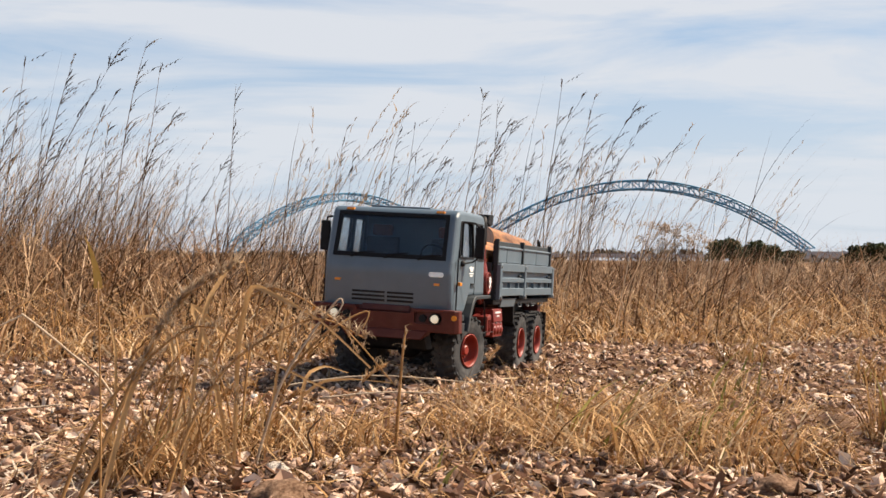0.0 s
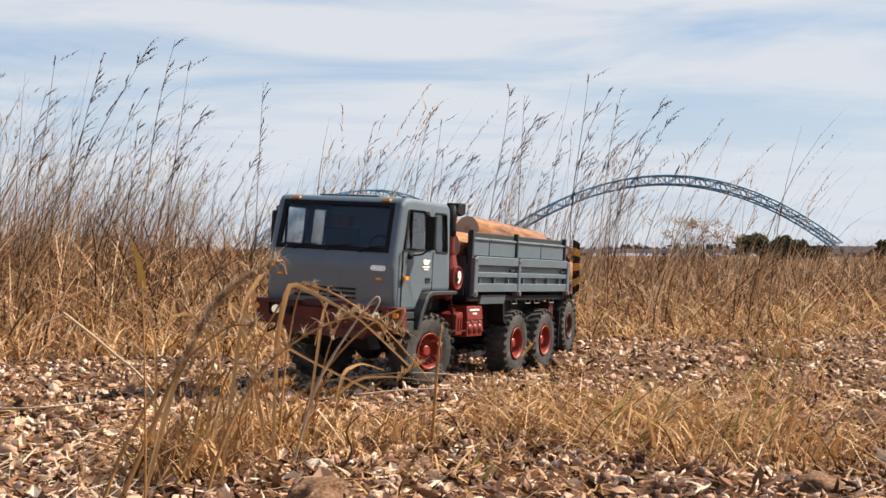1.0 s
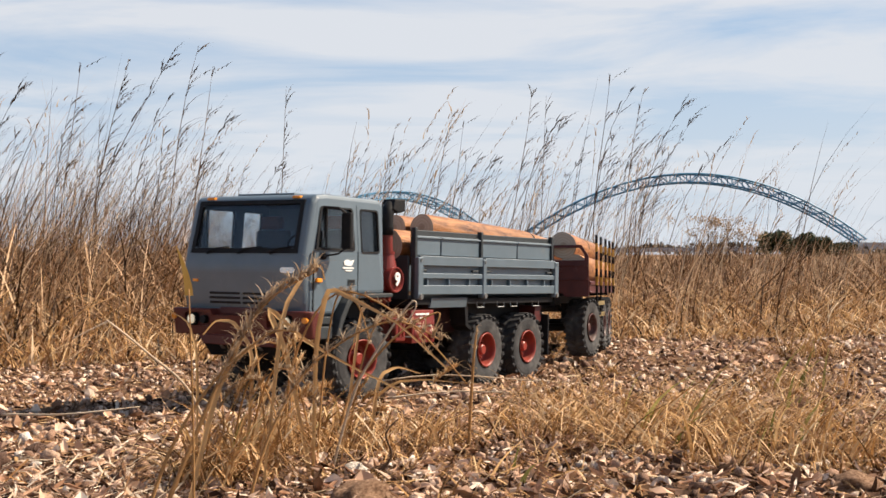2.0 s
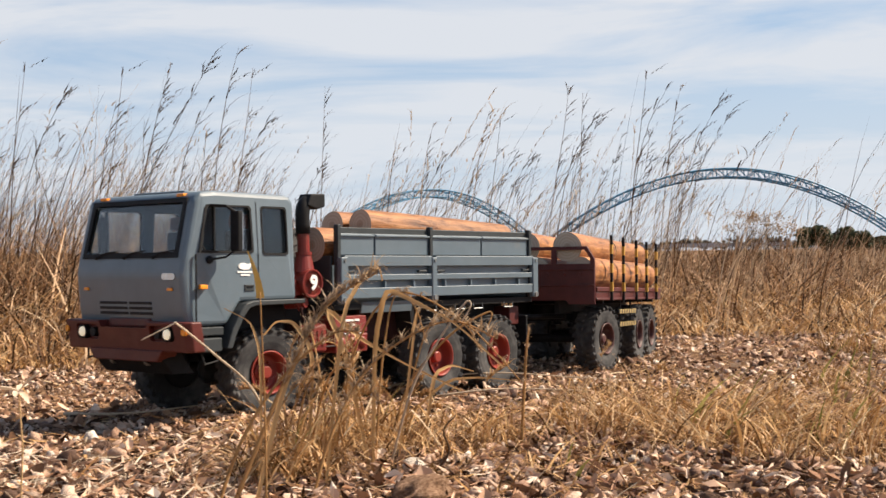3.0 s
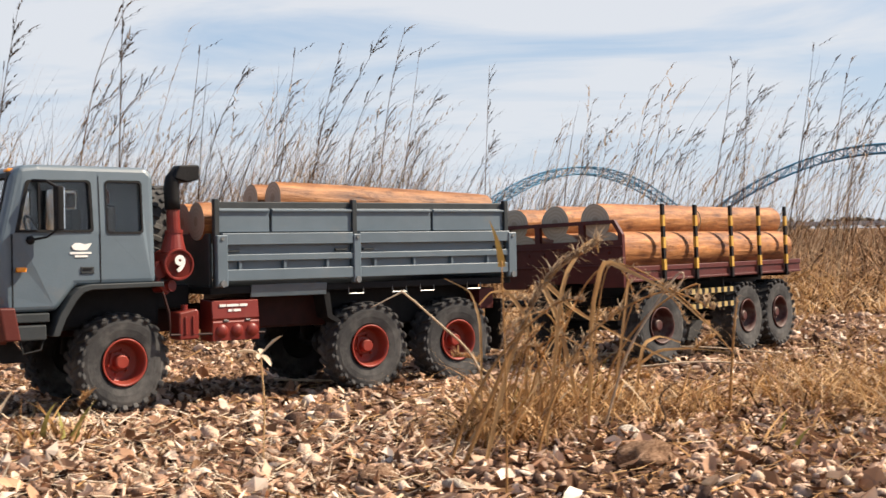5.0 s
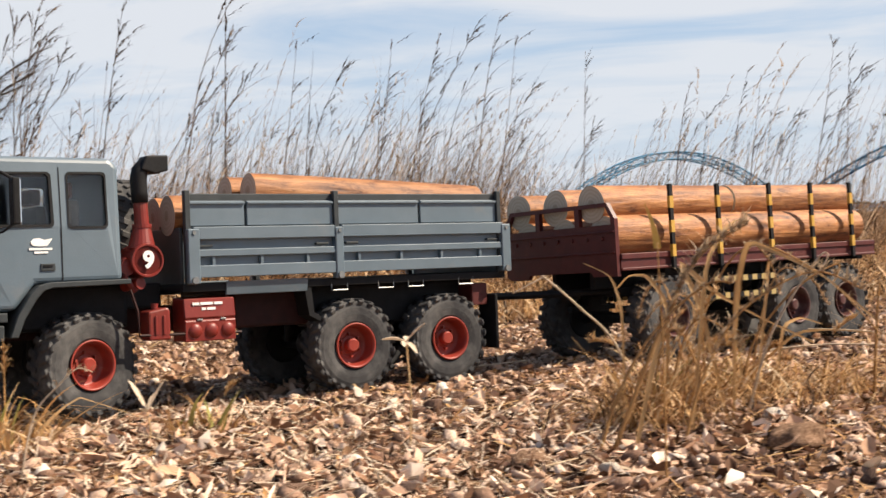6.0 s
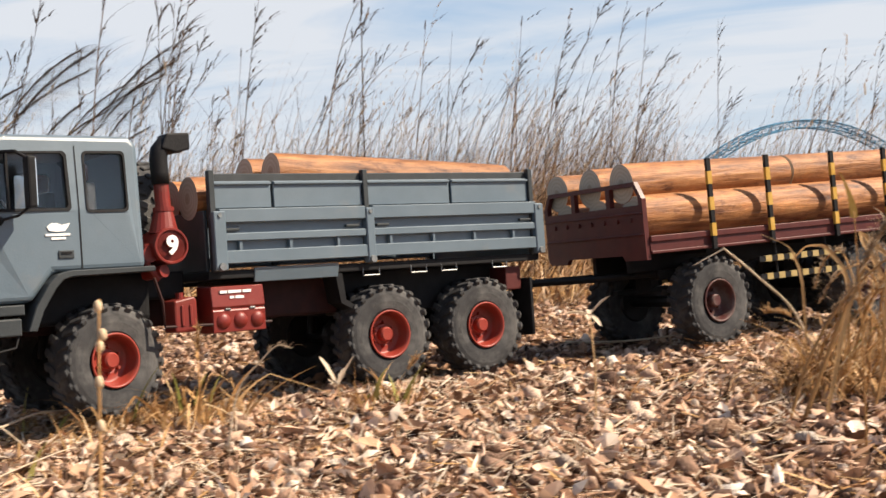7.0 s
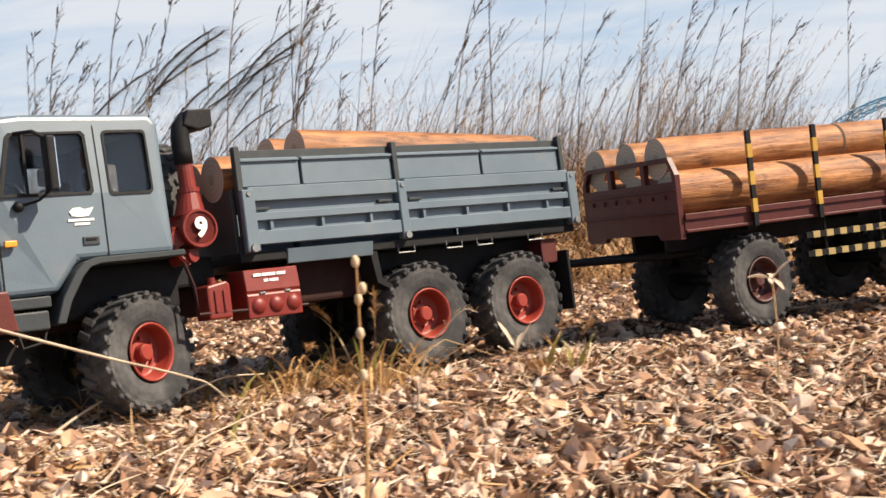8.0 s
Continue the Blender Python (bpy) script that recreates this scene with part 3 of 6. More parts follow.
            B = [bm.verts.new((x, s * 0.1008 * narrow(z), z)) for x, z in ins]
            C = [bm.verts.new((x, s * 0.0970 * narrow(z), z)) for x, z in ins]
            D = [bm.verts.new((x, s * 0.0985 * narrow(z), z)) for x, z in out]
            for i in range(n):
                j = (i + 1) % n
                bm.faces.new((A[i], A[j], B[j], B[i])); bm.faces.new((B[i], B[j], C[j], C[i])); bm.faces.new((D[i], D[j], A[j], A[i]))
            part("window_frame", bm, M_BLACK, cab)
        bm = boxed(0.0795, 0.0815, s * 0.0935, s * 0.0970, 0.188, 0.239)
        part("quarter_light_bar", bm, M_BLACK, cab)
        # door shut lines, handle, sill
        bm = bmesh.new()
        box(bm, 0.0195, 0.0206, s * 0.0985, s * 0.1004, 0.136, 0.186)
        part("door_gap", boxed(0.1085, 0.1096, s * 0.0985, s * 0.1004, 0.112, 0.186), M_BLACK, cab)
        for z0, z1 in ((0.186, 0.245),):
            for x in (0.0200,):
                v = [bm.verts.new((x + dx, s * (0.1004 * narrow(z)), z)) for z in (z0, z1) for dx in (-0.0005, 0.0005)]
                bm.faces.new((v[0], v[1], v[3], v[2]))
        part("door_gap", bm, M_BLACK, cab)
        bm = boxed(0.027, 0.041, s * 0.0995, s * 0.1012, 0.1455, 0.1525, 0.0006)
        h = part("door_handle", bm, M_DGREY, truck, "recessed grey door handle")
        part("grip", boxed(0.0295, 0.0385, s * 0.1008, s * 0.1020, 0.1495, 0.1512), M_BLACK, h)
        bm = boxed(0.096, 0.106, s * 0.0990, s * 0.1035, 0.1485, 0.1535, 0.0010)
        part("side_indicator", bm, M_AMBER, cab, "amber side indicator lens")
        # mirrors on bent arms
        bm = bmesh.new()
        box(bm, 0.0650, 0.0720, s * 0.1115, s * 0.1255, 0.189, 0.233, 0.0018)
        mir = part("door_mirror", bm, M_BLACK, truck, "tall black door mirror on bent arms")
        part("mirror_glass", boxed(0.0642, 0.0652, s * 0.1125, s * 0.1245, 0.191, 0.231), M_MIRROR, mir)
        bm = bmesh.new()
        tube(bm, [(0.088, s * 0.0930, 0.2395), (0.078, s * 0.113, 0.238), (0.0685, s * 0.118, 0.231)], 0.0016)
        part("mirror_arm", bm, M_BLACK, mir)
        bm = bmesh.new()
        tube(bm, [(0.091, s * 0.0995, 0.180), (0.078, s * 0.112, 0.183), (0.0685, s * 0.118, 0.191)], 0.0012)
        bmesh.ops.create_icosphere(bm, subdivisions=2, radius=0.0045, matrix=Matrix.Translation((0.091, s * 0.1005, 0.180)))
        part("mirror_arm", bm, M_BLACK, mir)
        # black arch over the front wheel
        arch = [(0.074, 0.084), (0.0665, 0.104), (0.054, 0.124), (0.046, 0.1315), (0.034, 0.1345), (-0.0445, 0.1350), (-0.0445, 0.1300), (0.032, 0.1290),
                (0.041, 0.1265), (0.048, 0.1190), (0.0595, 0.1010), (0.0665, 0.0835)]
        bm = prism(bmesh.new(), arch, "y", s * 0.070, s * 0.1095, 0.0008, 1)
        part("wheel_arch", bm, M_DGREY, truck, "dark grey wheel arch flare")
        bm = bmesh.new()
        box(bm, 0.074, 0.112, s * 0.085, s * 0.103, 0.0985, 0.1075, 0.0012)
        box(bm, 0.078, 0.110, s * 0.088, s * 0.1055, 0.081, 0.096, 0.0015)
        st = part("cab_step", bm, M_DGREY, truck, "dark grey step under the cab door")
        bm = bmesh.new()
        tube(bm, [(0.103, s * 0.1, 0.081), (0.101, s * 0.103, 0.068), (0.084, s * 0.104, 0.071), (0.080, s * 0.101, 0.081)], 0.0013)
        part("step_rail", bm, M_BLACK, st)
    # front panel details
    for z in (0.1205, 0.1262, 0.1319):
        x = 0.1205 + (z - 0.125) * 0.1
        for y0, y1 in ((-0.052, -0.003), (0.001, 0.040)):
            part("grille_slot", boxed(x - 0.002, x + 0.0008, y0, y1, z, z + 0.0030), M_BLACK, cab, "black grille slot")
    bm = prism(bmesh.new(), rounded(0.062, 0.084, 0.1590, 0.1660, 0.0032), "x", 0.1236, 0.1256)
    part("front_badge", bm, M_CHROME, cab, "small bright oval badge")
    part("front_marker", boxed(0.1225, 0.1248, 0.070, 0.078, 0.1470, 0.1505, 0.0005), M_AMBER, cab, "small amber marker lamp")
    part("front_marker", boxed(0.1225, 0.1248, -0.078, -0.070, 0.1470, 0.1505, 0.0005), M_AMBER, cab)
    for y in (-0.055, -0.005, 0.045):
        bm = bmesh.new()
        tube(bm, [(0.1235, y, 0.1835), (0.1222, y + 0.012, 0.1885), (0.1212, y + 0.034, 0.1905)], 0.0010, 6)
        bmesh.ops.create_icosphere(bm, subdivisions=1, radius=0.0026, matrix=Matrix.Translation((0.1235, y, 0.1835)))
        part("wiper", bm, M_BLACK, cab)
    for y in (-0.068, 0.068):
        part("roof_marker", boxed(0.098, 0.105, y - 0.006, y + 0.006, 0.2490, 0.2525, 0.001), M_AMBER, cab, "amber roof marker lamp")
    bm = boxed(-0.010, 0.080, -0.045, 0.045, 0.2550, 0.2578, 0.001)
    part("roof_hatch", bm, M_GREY, cab)
    # inside
    part("dashboard", boxed(0.082, 0.108, -0.093, 0.093, 0.150, 0.180, 0.005), M_BLACK, cab)
    for y in (-0.052, 0.052):
        bm = bmesh.new()
        box(bm, 0.002, 0.045, y - 0.027, y + 0.027, 0.142, 0.158, 0.004)
        box(bm, -0.006, 0.006, y - 0.026, y + 0.026, 0.155, 0.215, 0.004)
        part("seat", bm, M_SEAT, cab, "dark fabric seat")
        part("headrest", boxed(-0.004, 0.010, y - 0.015, y + 0.015, 0.216, 0.233, 0.004), M_REST, cab, "reddish brown headrest")
    bm = bmesh.new()
    ring = [(0.072 + 0.008 * math.sin(a), 0.052 + 0.020 * math.cos(a), 0.187 + 0.018 * math.sin(a)) for a in np.linspace(0, 2 * math.pi, 17)]
    tube(bm, ring, 0.0016, 6)
    part("steering_wheel", bm, M_BLACK, cab)
    # door emblem: a plain white shape over plain bars
    bm = bmesh.new()
    prism(bm, [(0.050, 0.1735), (0.0465, 0.1765), (0.041, 0.1768), (0.037, 0.1750), (0.029, 0.1765), (0.0315, 0.1725), (0.034, 0.1695), (0.041, 0.1690), (0.048, 0.1700)], "y", 0.0996, 0.1006)
    for x0, x1, z in ((0.0515, 0.0295, 0.1655), (0.0465, 0.0335, 0.1622)):
        box(bm, x0, x1, 0.0996, 0.1006, z, z + 0.0020)
    part("door_emblem", bm, M_WHITE, cab, "white printed emblem with two lines")
    return cab


def build_truck():
    truck = thing("toy_truck", "grey six-wheeled radio-controlled truck with red bumper, loaded with logs", "toy truck")
    build_cab(truck)
    # bumper with two lit lamps
    plan = [(0.1095, -0.1095), (0.1095, 0.1095), (0.1245, 0.1095), (0.1305, 0.104), (0.1305, -0.104), (0.1245, -0.1095)]
    bm = prism(bmesh.new(), plan, "z", 0.0815, 0.1140, 0.0016, 2)
    for v in bm.verts:
        if v.co.z < 0.09:
            v.co.x -= 0.005
    well = [prism(bmesh.new(), [(-0.040, 0.1065), (0.040, 0.1065), (0.048, 0.125), (-0.048, 0.125)], "x", 0.119, 0.15)]
    well += [prism(bmesh.new(), rounded(y0, y1, 0.0925, 0.1095, 0.004), "x", 0.1225, 0.15) for y0, y1 in ((-0.086, -0.045), (0.045, 0.086))]
    bump = part("bumper", carved(bm, well), M_BUMPER, truck, "heavy dull red steel bumper")
    bm = prism(bmesh.new(), [(-0.066, 0.083), (-0.056, 0.070), (0.056, 0.070), (0.066, 0.083)], "x", 0.104, 0.1275, 0.0012, 1)
    part("chin", bm, M_BUMPER, bump)
    bm = boxed(0.108, 0.1215, -0.036, 0.036, 0.1070, 0.1165, 0.002)
    part("winch_recess", bm, M_DRED, bump)
    part("skid_plate", prism(bmesh.new(), [(0.080, 0.056), (0.108, 0.056), (0.122, 0.072), (0.098, 0.079)], "y", -0.06, 0.06), M_BLACK, bump)
    for y in (-0.075, 0.075):
        bm = bmesh.new()
        lathe(bm, [(0.0080, 0.120), (0.0080, 0.1292), (0.0066, 0.1296), (0.0060, 0.1265), (0.0001, 0.1260)], 20, "x")
        bmesh.ops.translate(bm, vec=(0, y, 0.1005), verts=bm.verts[:])
        lamp = part("headlight", bm, M_BLACK, truck, "round lit headlight")
        bm = bmesh.new()
        lathe(bm, [(0.0060, 0.1265), (0.0055, 0.1300), (0.0032, 0.1318), (0.0001, 0.1323)], 18, "x")
        bmesh.ops.translate(bm, vec=(0, y, 0.1005), verts=bm.verts[:])
        part("lens", bm, M_LAMP, lamp)
        s = 1 if y > 0 else -1
        bm = bmesh.new()
        rod(bm, (0.120, y - s * 0.018, 0.1005), (0.1285, y - s * 0.018, 0.1005), 0.0056, 0.005, 14)
        part("fog_lamp", bm, M_BLACK, bump)
        bm = bmesh.new()
        rod(bm, (0.124, s * 0.1025, 0.1035), (0.1300, s * 0.1035, 0.1035), 0.0042, 0.0038, 12)
        part("indicator_lamp", bm, M_AMBER, bump)
    for y in (-0.03, 0.03):
        bm = bmesh.new()
        tube(bm, [(0.118 + 0.006 * math.cos(a), y, 0.072 + 0.006 * math.sin(a)) for a in np.linspace(-2.4, 2.4, 9)], 0.0016, 6)
        part("shackle", bm, M_STEEL, bump)
    # chassis
    bm = bmesh.new()
    for s in (-1, 1):
        box(bm, -0.500, 0.108, s * 0.030, s * 0.038, 0.078, 0.104, 0.001)
    for x in (-0.49, -0.36, -0.22, -0.08, 0.09):
        box(bm, x - 0.006, x + 0.006, -0.030, 0.030, 0.082, 0.100)
    # block painted black for the shade inside the front wheel arches
    part("undercab_block", boxed(-0.058, 0.072, -0.062, 0.062, 0.086, 0.131, 0.004), M_BLACK, truck)
    part("chassis_frame", bm, M_FRAME, truck, "dark red ladder frame, coloured as in underside shade")
    for x in (0.0, -0.302, -0.429):
        bm = bmesh.new()
        rod(bm, (x, -0.074, 0.052), (x, 0.074, 0.052), 0.0075, None, 12)
        bmesh.ops.create_icosphere(bm, subdivisions=2, radius=0.019, matrix=Matrix.Translation((x, 0, 0.052)) @ Matrix.Diagonal((1, 1.1, 1, 1)))
        for s in (-1, 1):
            rod(bm, (x + 0.014, s * 0.034, 0.054), (x + 0.010, s * 0.034, 0.092), 0.005, None, 10)
        part("axle", bm, M_BLACK, truck)
    bm = bmesh.new()
    rod(bm, (-0.02, 0, 0.084), (-0.300, 0, 0.078), 0.004, None, 10)
    rod(bm, (-0.302, 0, 0.060), (-0.429, 0, 0.060), 0.004, None, 10)
    part("drive_shaft", bm, M_BLACK, truck)
    # added block that stands for the shaded space under the bed
    bm = boxed(-0.260, -0.170, -0.070, 0.072, 0.078, 0.118, 0.003)
    part("fuel_tank", bm, M_FRAME, truck, "dark red block filling the shaded space under the bed")
    # air filter, snorkel
    bm = bmesh.new()
    rod(bm, (-0.066, 0.060, 0.1525), (-0.066, 0.0985, 0.1525), 0.0170, None, 28)
    drum = part("air_filter", bm, M_RED, truck, "red drum air filter with a white number")
    bm = bmesh.new()
    lathe(bm, [(0.0001, 0.0985), (0.0140, 0.0985), (0.0150, 0.1002), (0.0165, 0.1002), (0.0172, 0.0985)], 28)
    bmesh.ops.translate(bm, vec=(-0.066, 0, 0.1525), verts=bm.verts[:])
    part("cover", bm, M_RED, drum)
    cu = bpy.data.curves.new("number", "FONT")
    cu.body, cu.size, cu.extrude, cu.offset = "9", 0.0230, 0.0004, 0.0010
    cu.align_x, cu.align_y = "CENTER", "CENTER"
    tmp = new("number", cu)
    me = bpy.data.meshes.new_from_object(tmp.evaluated_get(bpy.context.evaluated_depsgraph_get()))
    bpy.data.objects.remove(tmp)
    me.materials.append(M_WHITE)
    num = new("number", me)
    num.parent = drum
    num.matrix_basis = pose(-0.066, 0.1016, 0.1525, 90, 0, 180)
    tagged(num, "white painted figure nine")
    bm = bmesh.new()
    rod(bm, (-0.066, 0.084, 0.165), (-0.067, 0.084, 0.186), 0.0140, 0.0088, 20)
    rod(bm, (-0.067, 0.084, 0.186), (-0.066, 0.084, 0.216), 0.0074, 0.0070, 16)
    rod(bm, (-0.067, 0.084, 0.1855), (-0.067, 0.084, 0.1895), 0.0098, 0.0098, 18)
    part("intake_pipe", bm, M_RED, drum)
    bm = bmesh.new()
    sweep(bm, [(-0.066, 0.084, 0.211), (-0.0655, 0.084, 0.222), (-0.065, 0.084, 0.234), (-0.0665, 0.084, 0.2425), (-0.0715, 0.084, 0.2480), (-0.0785, 0.084, 0.2492), (-0.0870, 0.084, 0.2492)], 0.0084, 0.0090, 14)
    part("snorkel", bm, M_BLACK, drum, "black snorkel elbow", True)
    part("mouth", prism(bmesh.new(), [(-0.0645, 0.2440), (-0.0700, 0.2580), (-0.0935, 0.2590), (-0.0935, 0.2430), (-0.0790, 0.2395)], "y", 0.0738, 0.0942, 0.0018, 2), M_BLACK, drum)
    bm = bmesh.new()
    rod(bm, (-0.048, 0.070, 0.146), (-0.048, 0.092, 0.146), 0.0075, None, 16)
    rod(bm, (-0.052, 0.070, 0.128), (-0.060, 0.094, 0.130), 0.0060, None, 14)
    tube(bm, [(-0.046, 0.088, 0.156), (-0.046, 0.088, 0.135), (-0.056, 0.090, 0.122)], 0.0035, 8)
    part("pipe_fitting", bm, M_RED, truck)
    # spare wheel behind the cab
    spare = add_wheel(truck, TRUCK_WHEEL, pose(-0.0635, 0.015, 0.188, 0, 0, 90), "spare wheel carried behind the cab")
    part("carrier", boxed(-0.095, -0.045, -0.06, 0.06, 0.104, 0.130, 0.003), M_BLACK, truck)
    # jerrycan and toolbox, hung low behind the cab
    bm = bmesh.new()
    prism(bm, [(-0.058, 0.081), (-0.081, 0.081), (-0.081, 0.111), (-0.078, 0.114), (-0.058, 0.1105)], "y", 0.076, 0.1015, 0.002, 2)
    rod(bm, (-0.069, 0.09, 0.112), (-0.069, 0.09, 0.118), 0.0036, None, 12)
    can = part("jerrycan", bm, M_RED, truck, "dark red fuel can")
    for x in (-0.0655, -0.0740):
        part("rib", boxed(x - 0.0013, x + 0.0013, 0.1012, 0.1030, 0.087, 0.106, 0.0005, 1), M_RED, can)
    bm = bmesh.new()
    tube(bm, [(-0.047, 0.0985, 0.124), (-0.0535, 0.0995, 0.102), (-0.0545, 0.1000, 0.078), (-0.165, 0.1000, 0.0755)], 0.0016, 6)
    part("step_bar", bm, M_FRAME, truck)
    bm = prism(bmesh.new(), [(0.070, 0.0775), (0.1015, 0.0775), (0.1020, 0.0985), (0.1000, 0.1000), (0.1020, 0.1015), (0.0995, 0.1210), (0.070, 0.1225)], "x", -0.152, -0.096, 0.0008, 1)
    tool = part("toolbox", bm, M_RED, truck, "red side locker with three round tanks")
    for x in (-0.107, -0.125, -0.143):
        bm = bmesh.new()
        bmesh.ops.create_uvsphere(bm, u_segments=20, v_segments=12, radius=0.0078, matrix=Matrix.Translation((x, 0.1005, 0.0885)) @ Matrix.Diagonal((1, 0.6, 1, 1)))
        part("round_tank", bm, M_RED, tool, smooth=True)
    for x in (-0.112, -0.138):
        part("latch", boxed(x - 0.003, x + 0.003, 0.1012, 0.1030, 0.0985, 0.1005, 0.0004, 1), M_STEEL, tool)
    bm = bmesh.new()
    for k, (x0, x1) in enumerate(((-0.105, -0.1125), (-0.1138, -0.1275), (-0.1290, -0.1380))):
        box(bm, x0, x1, 0.1000, 0.1015, 0.1145, 0.1172)
    for x0, x1 in ((-0.1150, -0.1195), (-0.1210, -0.1300)):
        box(bm, x0, x1, 0.1002, 0.1017, 0.1092, 0.1118)
    part("printed_lines", bm, M_WHITE, tool, "two short lines of white print")
    for ob in (can, tool):
        ob.matrix_basis = Matrix.Translation((-0.006, 0.0, -0.0090))
    # flat bed with drop sides
    bed = part("bed", boxed(-0.513, -0.102, -0.099, 0.099, 0.119, 0.127, 0.001), M_BLACK, truck, "dark flat bed floor")
    for s in (-1, 1):
        for x0, x1, bars in ((-0.2775, -0.1130, 3), (-0.5070, -0.2865, 4)):
            bm = boxed(x0, x1, s * 0.0955, s * 0.0995, 0.1335, 0.1845, 0.0006, 1)
            board = part("drop_side", bm, M_GREY, truck, "ribbed grey drop side")
            for z0, z1, d in ((0.1720, 0.1850, 0.0070), (0.1545, 0.1618, 0.0066), (0.1330, 0.1455, 0.0070)):
                part("rail", boxed(x0, x1, s * 0.0990, s * (0.0995 + d), z0, z1, 0.0007, 1), M_GREY, board)
            for k in range(bars):
                x = x0 + (x1 - x0) * (k + 0.6) / bars
                bm = boxed(x - 0.0017, x + 0.0017, s * 0.0985, s * 0.1045, 0.1450, 0.1550, 0.0004, 1)
                part("rib", bm, M_GREY, board)
            for xx in (x0 + 0.014, x1 - 0.014):
                part("catch", boxed(xx - 0.008, xx + 0.008, s * 0.0985, s * 0.1035, 0.1640, 0.1668, 0.0006, 1), M_DGREY, board)
        for x0, x1 in ((-0.1735, -0.1120), (-0.2795, -0.1765), (-0.3915, -0.2855), (-0.5020, -0.3945)):
            bm = boxed(x0, x1, s * 0.0960, s * 0.0990, 0.1860, 0.2120, 0.0006, 1)
            board = part("side_panel", bm, M_GREY, truck, "flat grey upper side panel")
            part("panel_lip", boxed(x0, x1, s * 0.0980, s * 0.1016, 0.2085, 0.2108, 0.0004, 1), M_GREY, board)
        bm = boxed(-0.5080, -0.1080, s * 0.0925, s * 0.0965, 0.1835, 0.2195, 0.0008, 1)
        part("inner_board", bm, M_DGREY, bed)
        for x in (-0.1090, -0.2825, -0.5050):
            bm = boxed(x - 0.0030, x + 0.0030, s * 0.0950, s * 0.1022, 0.126, 0.2225, 0.0006, 1)
            part("stake_post", bm, M_DGREY, bed)
        # added black board in place of the deep shade over the rear axles
        part("underbed_shade", boxed(-0.490, -0.262, s * 0.040, s * 0.062, 0.074, 0.119, 0.002), M_BLACK, truck)
        for x, w in ((-0.1125, 0.0065), (-0.2825, 0.0050), (-0.5105, 0.0065)):
            bm = boxed(x - w, x + w, s * 0.0985, s * 0.1078, 0.1270, 0.1830, 0.0010, 1)
            up = part("corner_post", bm, M_GREY, truck)
            bm = bmesh.new()
            rod(bm, (x, s * 0.107, 0.1305), (x, s * 0.1100, 0.1305), 0.0042, 0.0036, 12)
            part("bolt", bm, M_STEEL, up)
            part("bolt", rod(bmesh.new(), (x, s * 0.107, 0.1790), (x, s * 0.1090, 0.1790), 0.0024, 0.0020, 10), M_STEEL, up)
        part("side_skirt", prism(bmesh.new(), [(s * 0.098, 0.1285), (s * 0.1015, 0.1285), (s * 0.0985, 0.1145), (s * 0.0955, 0.1145)], "x", -0.245, -0.150, 0.0005, 1), M_GREY, bed, "plain grey side skirt")
        for x in (-0.285, -0.345, -0.385, -0.455):
            bm = tube(bmesh.new(), [(x - 0.010, s * 0.098, 0.124), (x - 0.010, s * 0.099, 0.114), (x + 0.010, s * 0.099, 0.114), (x + 0.010, s * 0.098, 0.124)], 0.0009, 5)
            part("rope_hook", bm, M_STEEL, bed)
        bm = prism(bmesh.new(), [(-0.250, 0.118), (-0.242, 0.118), (-0.247, 0.088), (-0.262, 0.080), (-0.266, 0.083), (-0.253, 0.091)], "y", s * 0.070, s * 0.098)
        part("mudguard", bm, M_BLACK, truck)
        part("mud_flap", boxed(-0.500, -0.496, s * 0.066, s * 0.100, 0.036, 0.100, 0.0006, 1), M_BLACK, truck, "black rubber mud flap")
        bm = boxed(-0.492, -0.470, s * 0.040, s * 0.090, 0.088, 0.114, 0.0015)
        part("tail_bracket", bm, M_DRED, truck)
    bm = boxed(-0.107, -0.103, -0.093, 0.093, 0.127, 0.185, 0.0008, 1)
    part("headboard", bm, M_DGREY, bed)
    bm = boxed(-0.513, -0.509, -0.095, 0.095, 0.127, 0.219, 0.0008, 1)
    part("tailboard", bm, M_GREY, bed)
    bm = bmesh.new()
    box(bm, -0.520, -0.495, -0.012, 0.012, 0.082, 0.098, 0.002)
    tube(bm, [(-0.520 - 0.006 + 0.006 * math.cos(a), 0.006 * math.sin(a), 0.090) for a in np.linspace(0.6, 5.7, 9)], 0.002, 6)
    part("tow_hitch", bm, M_DRED, truck)
    return truck


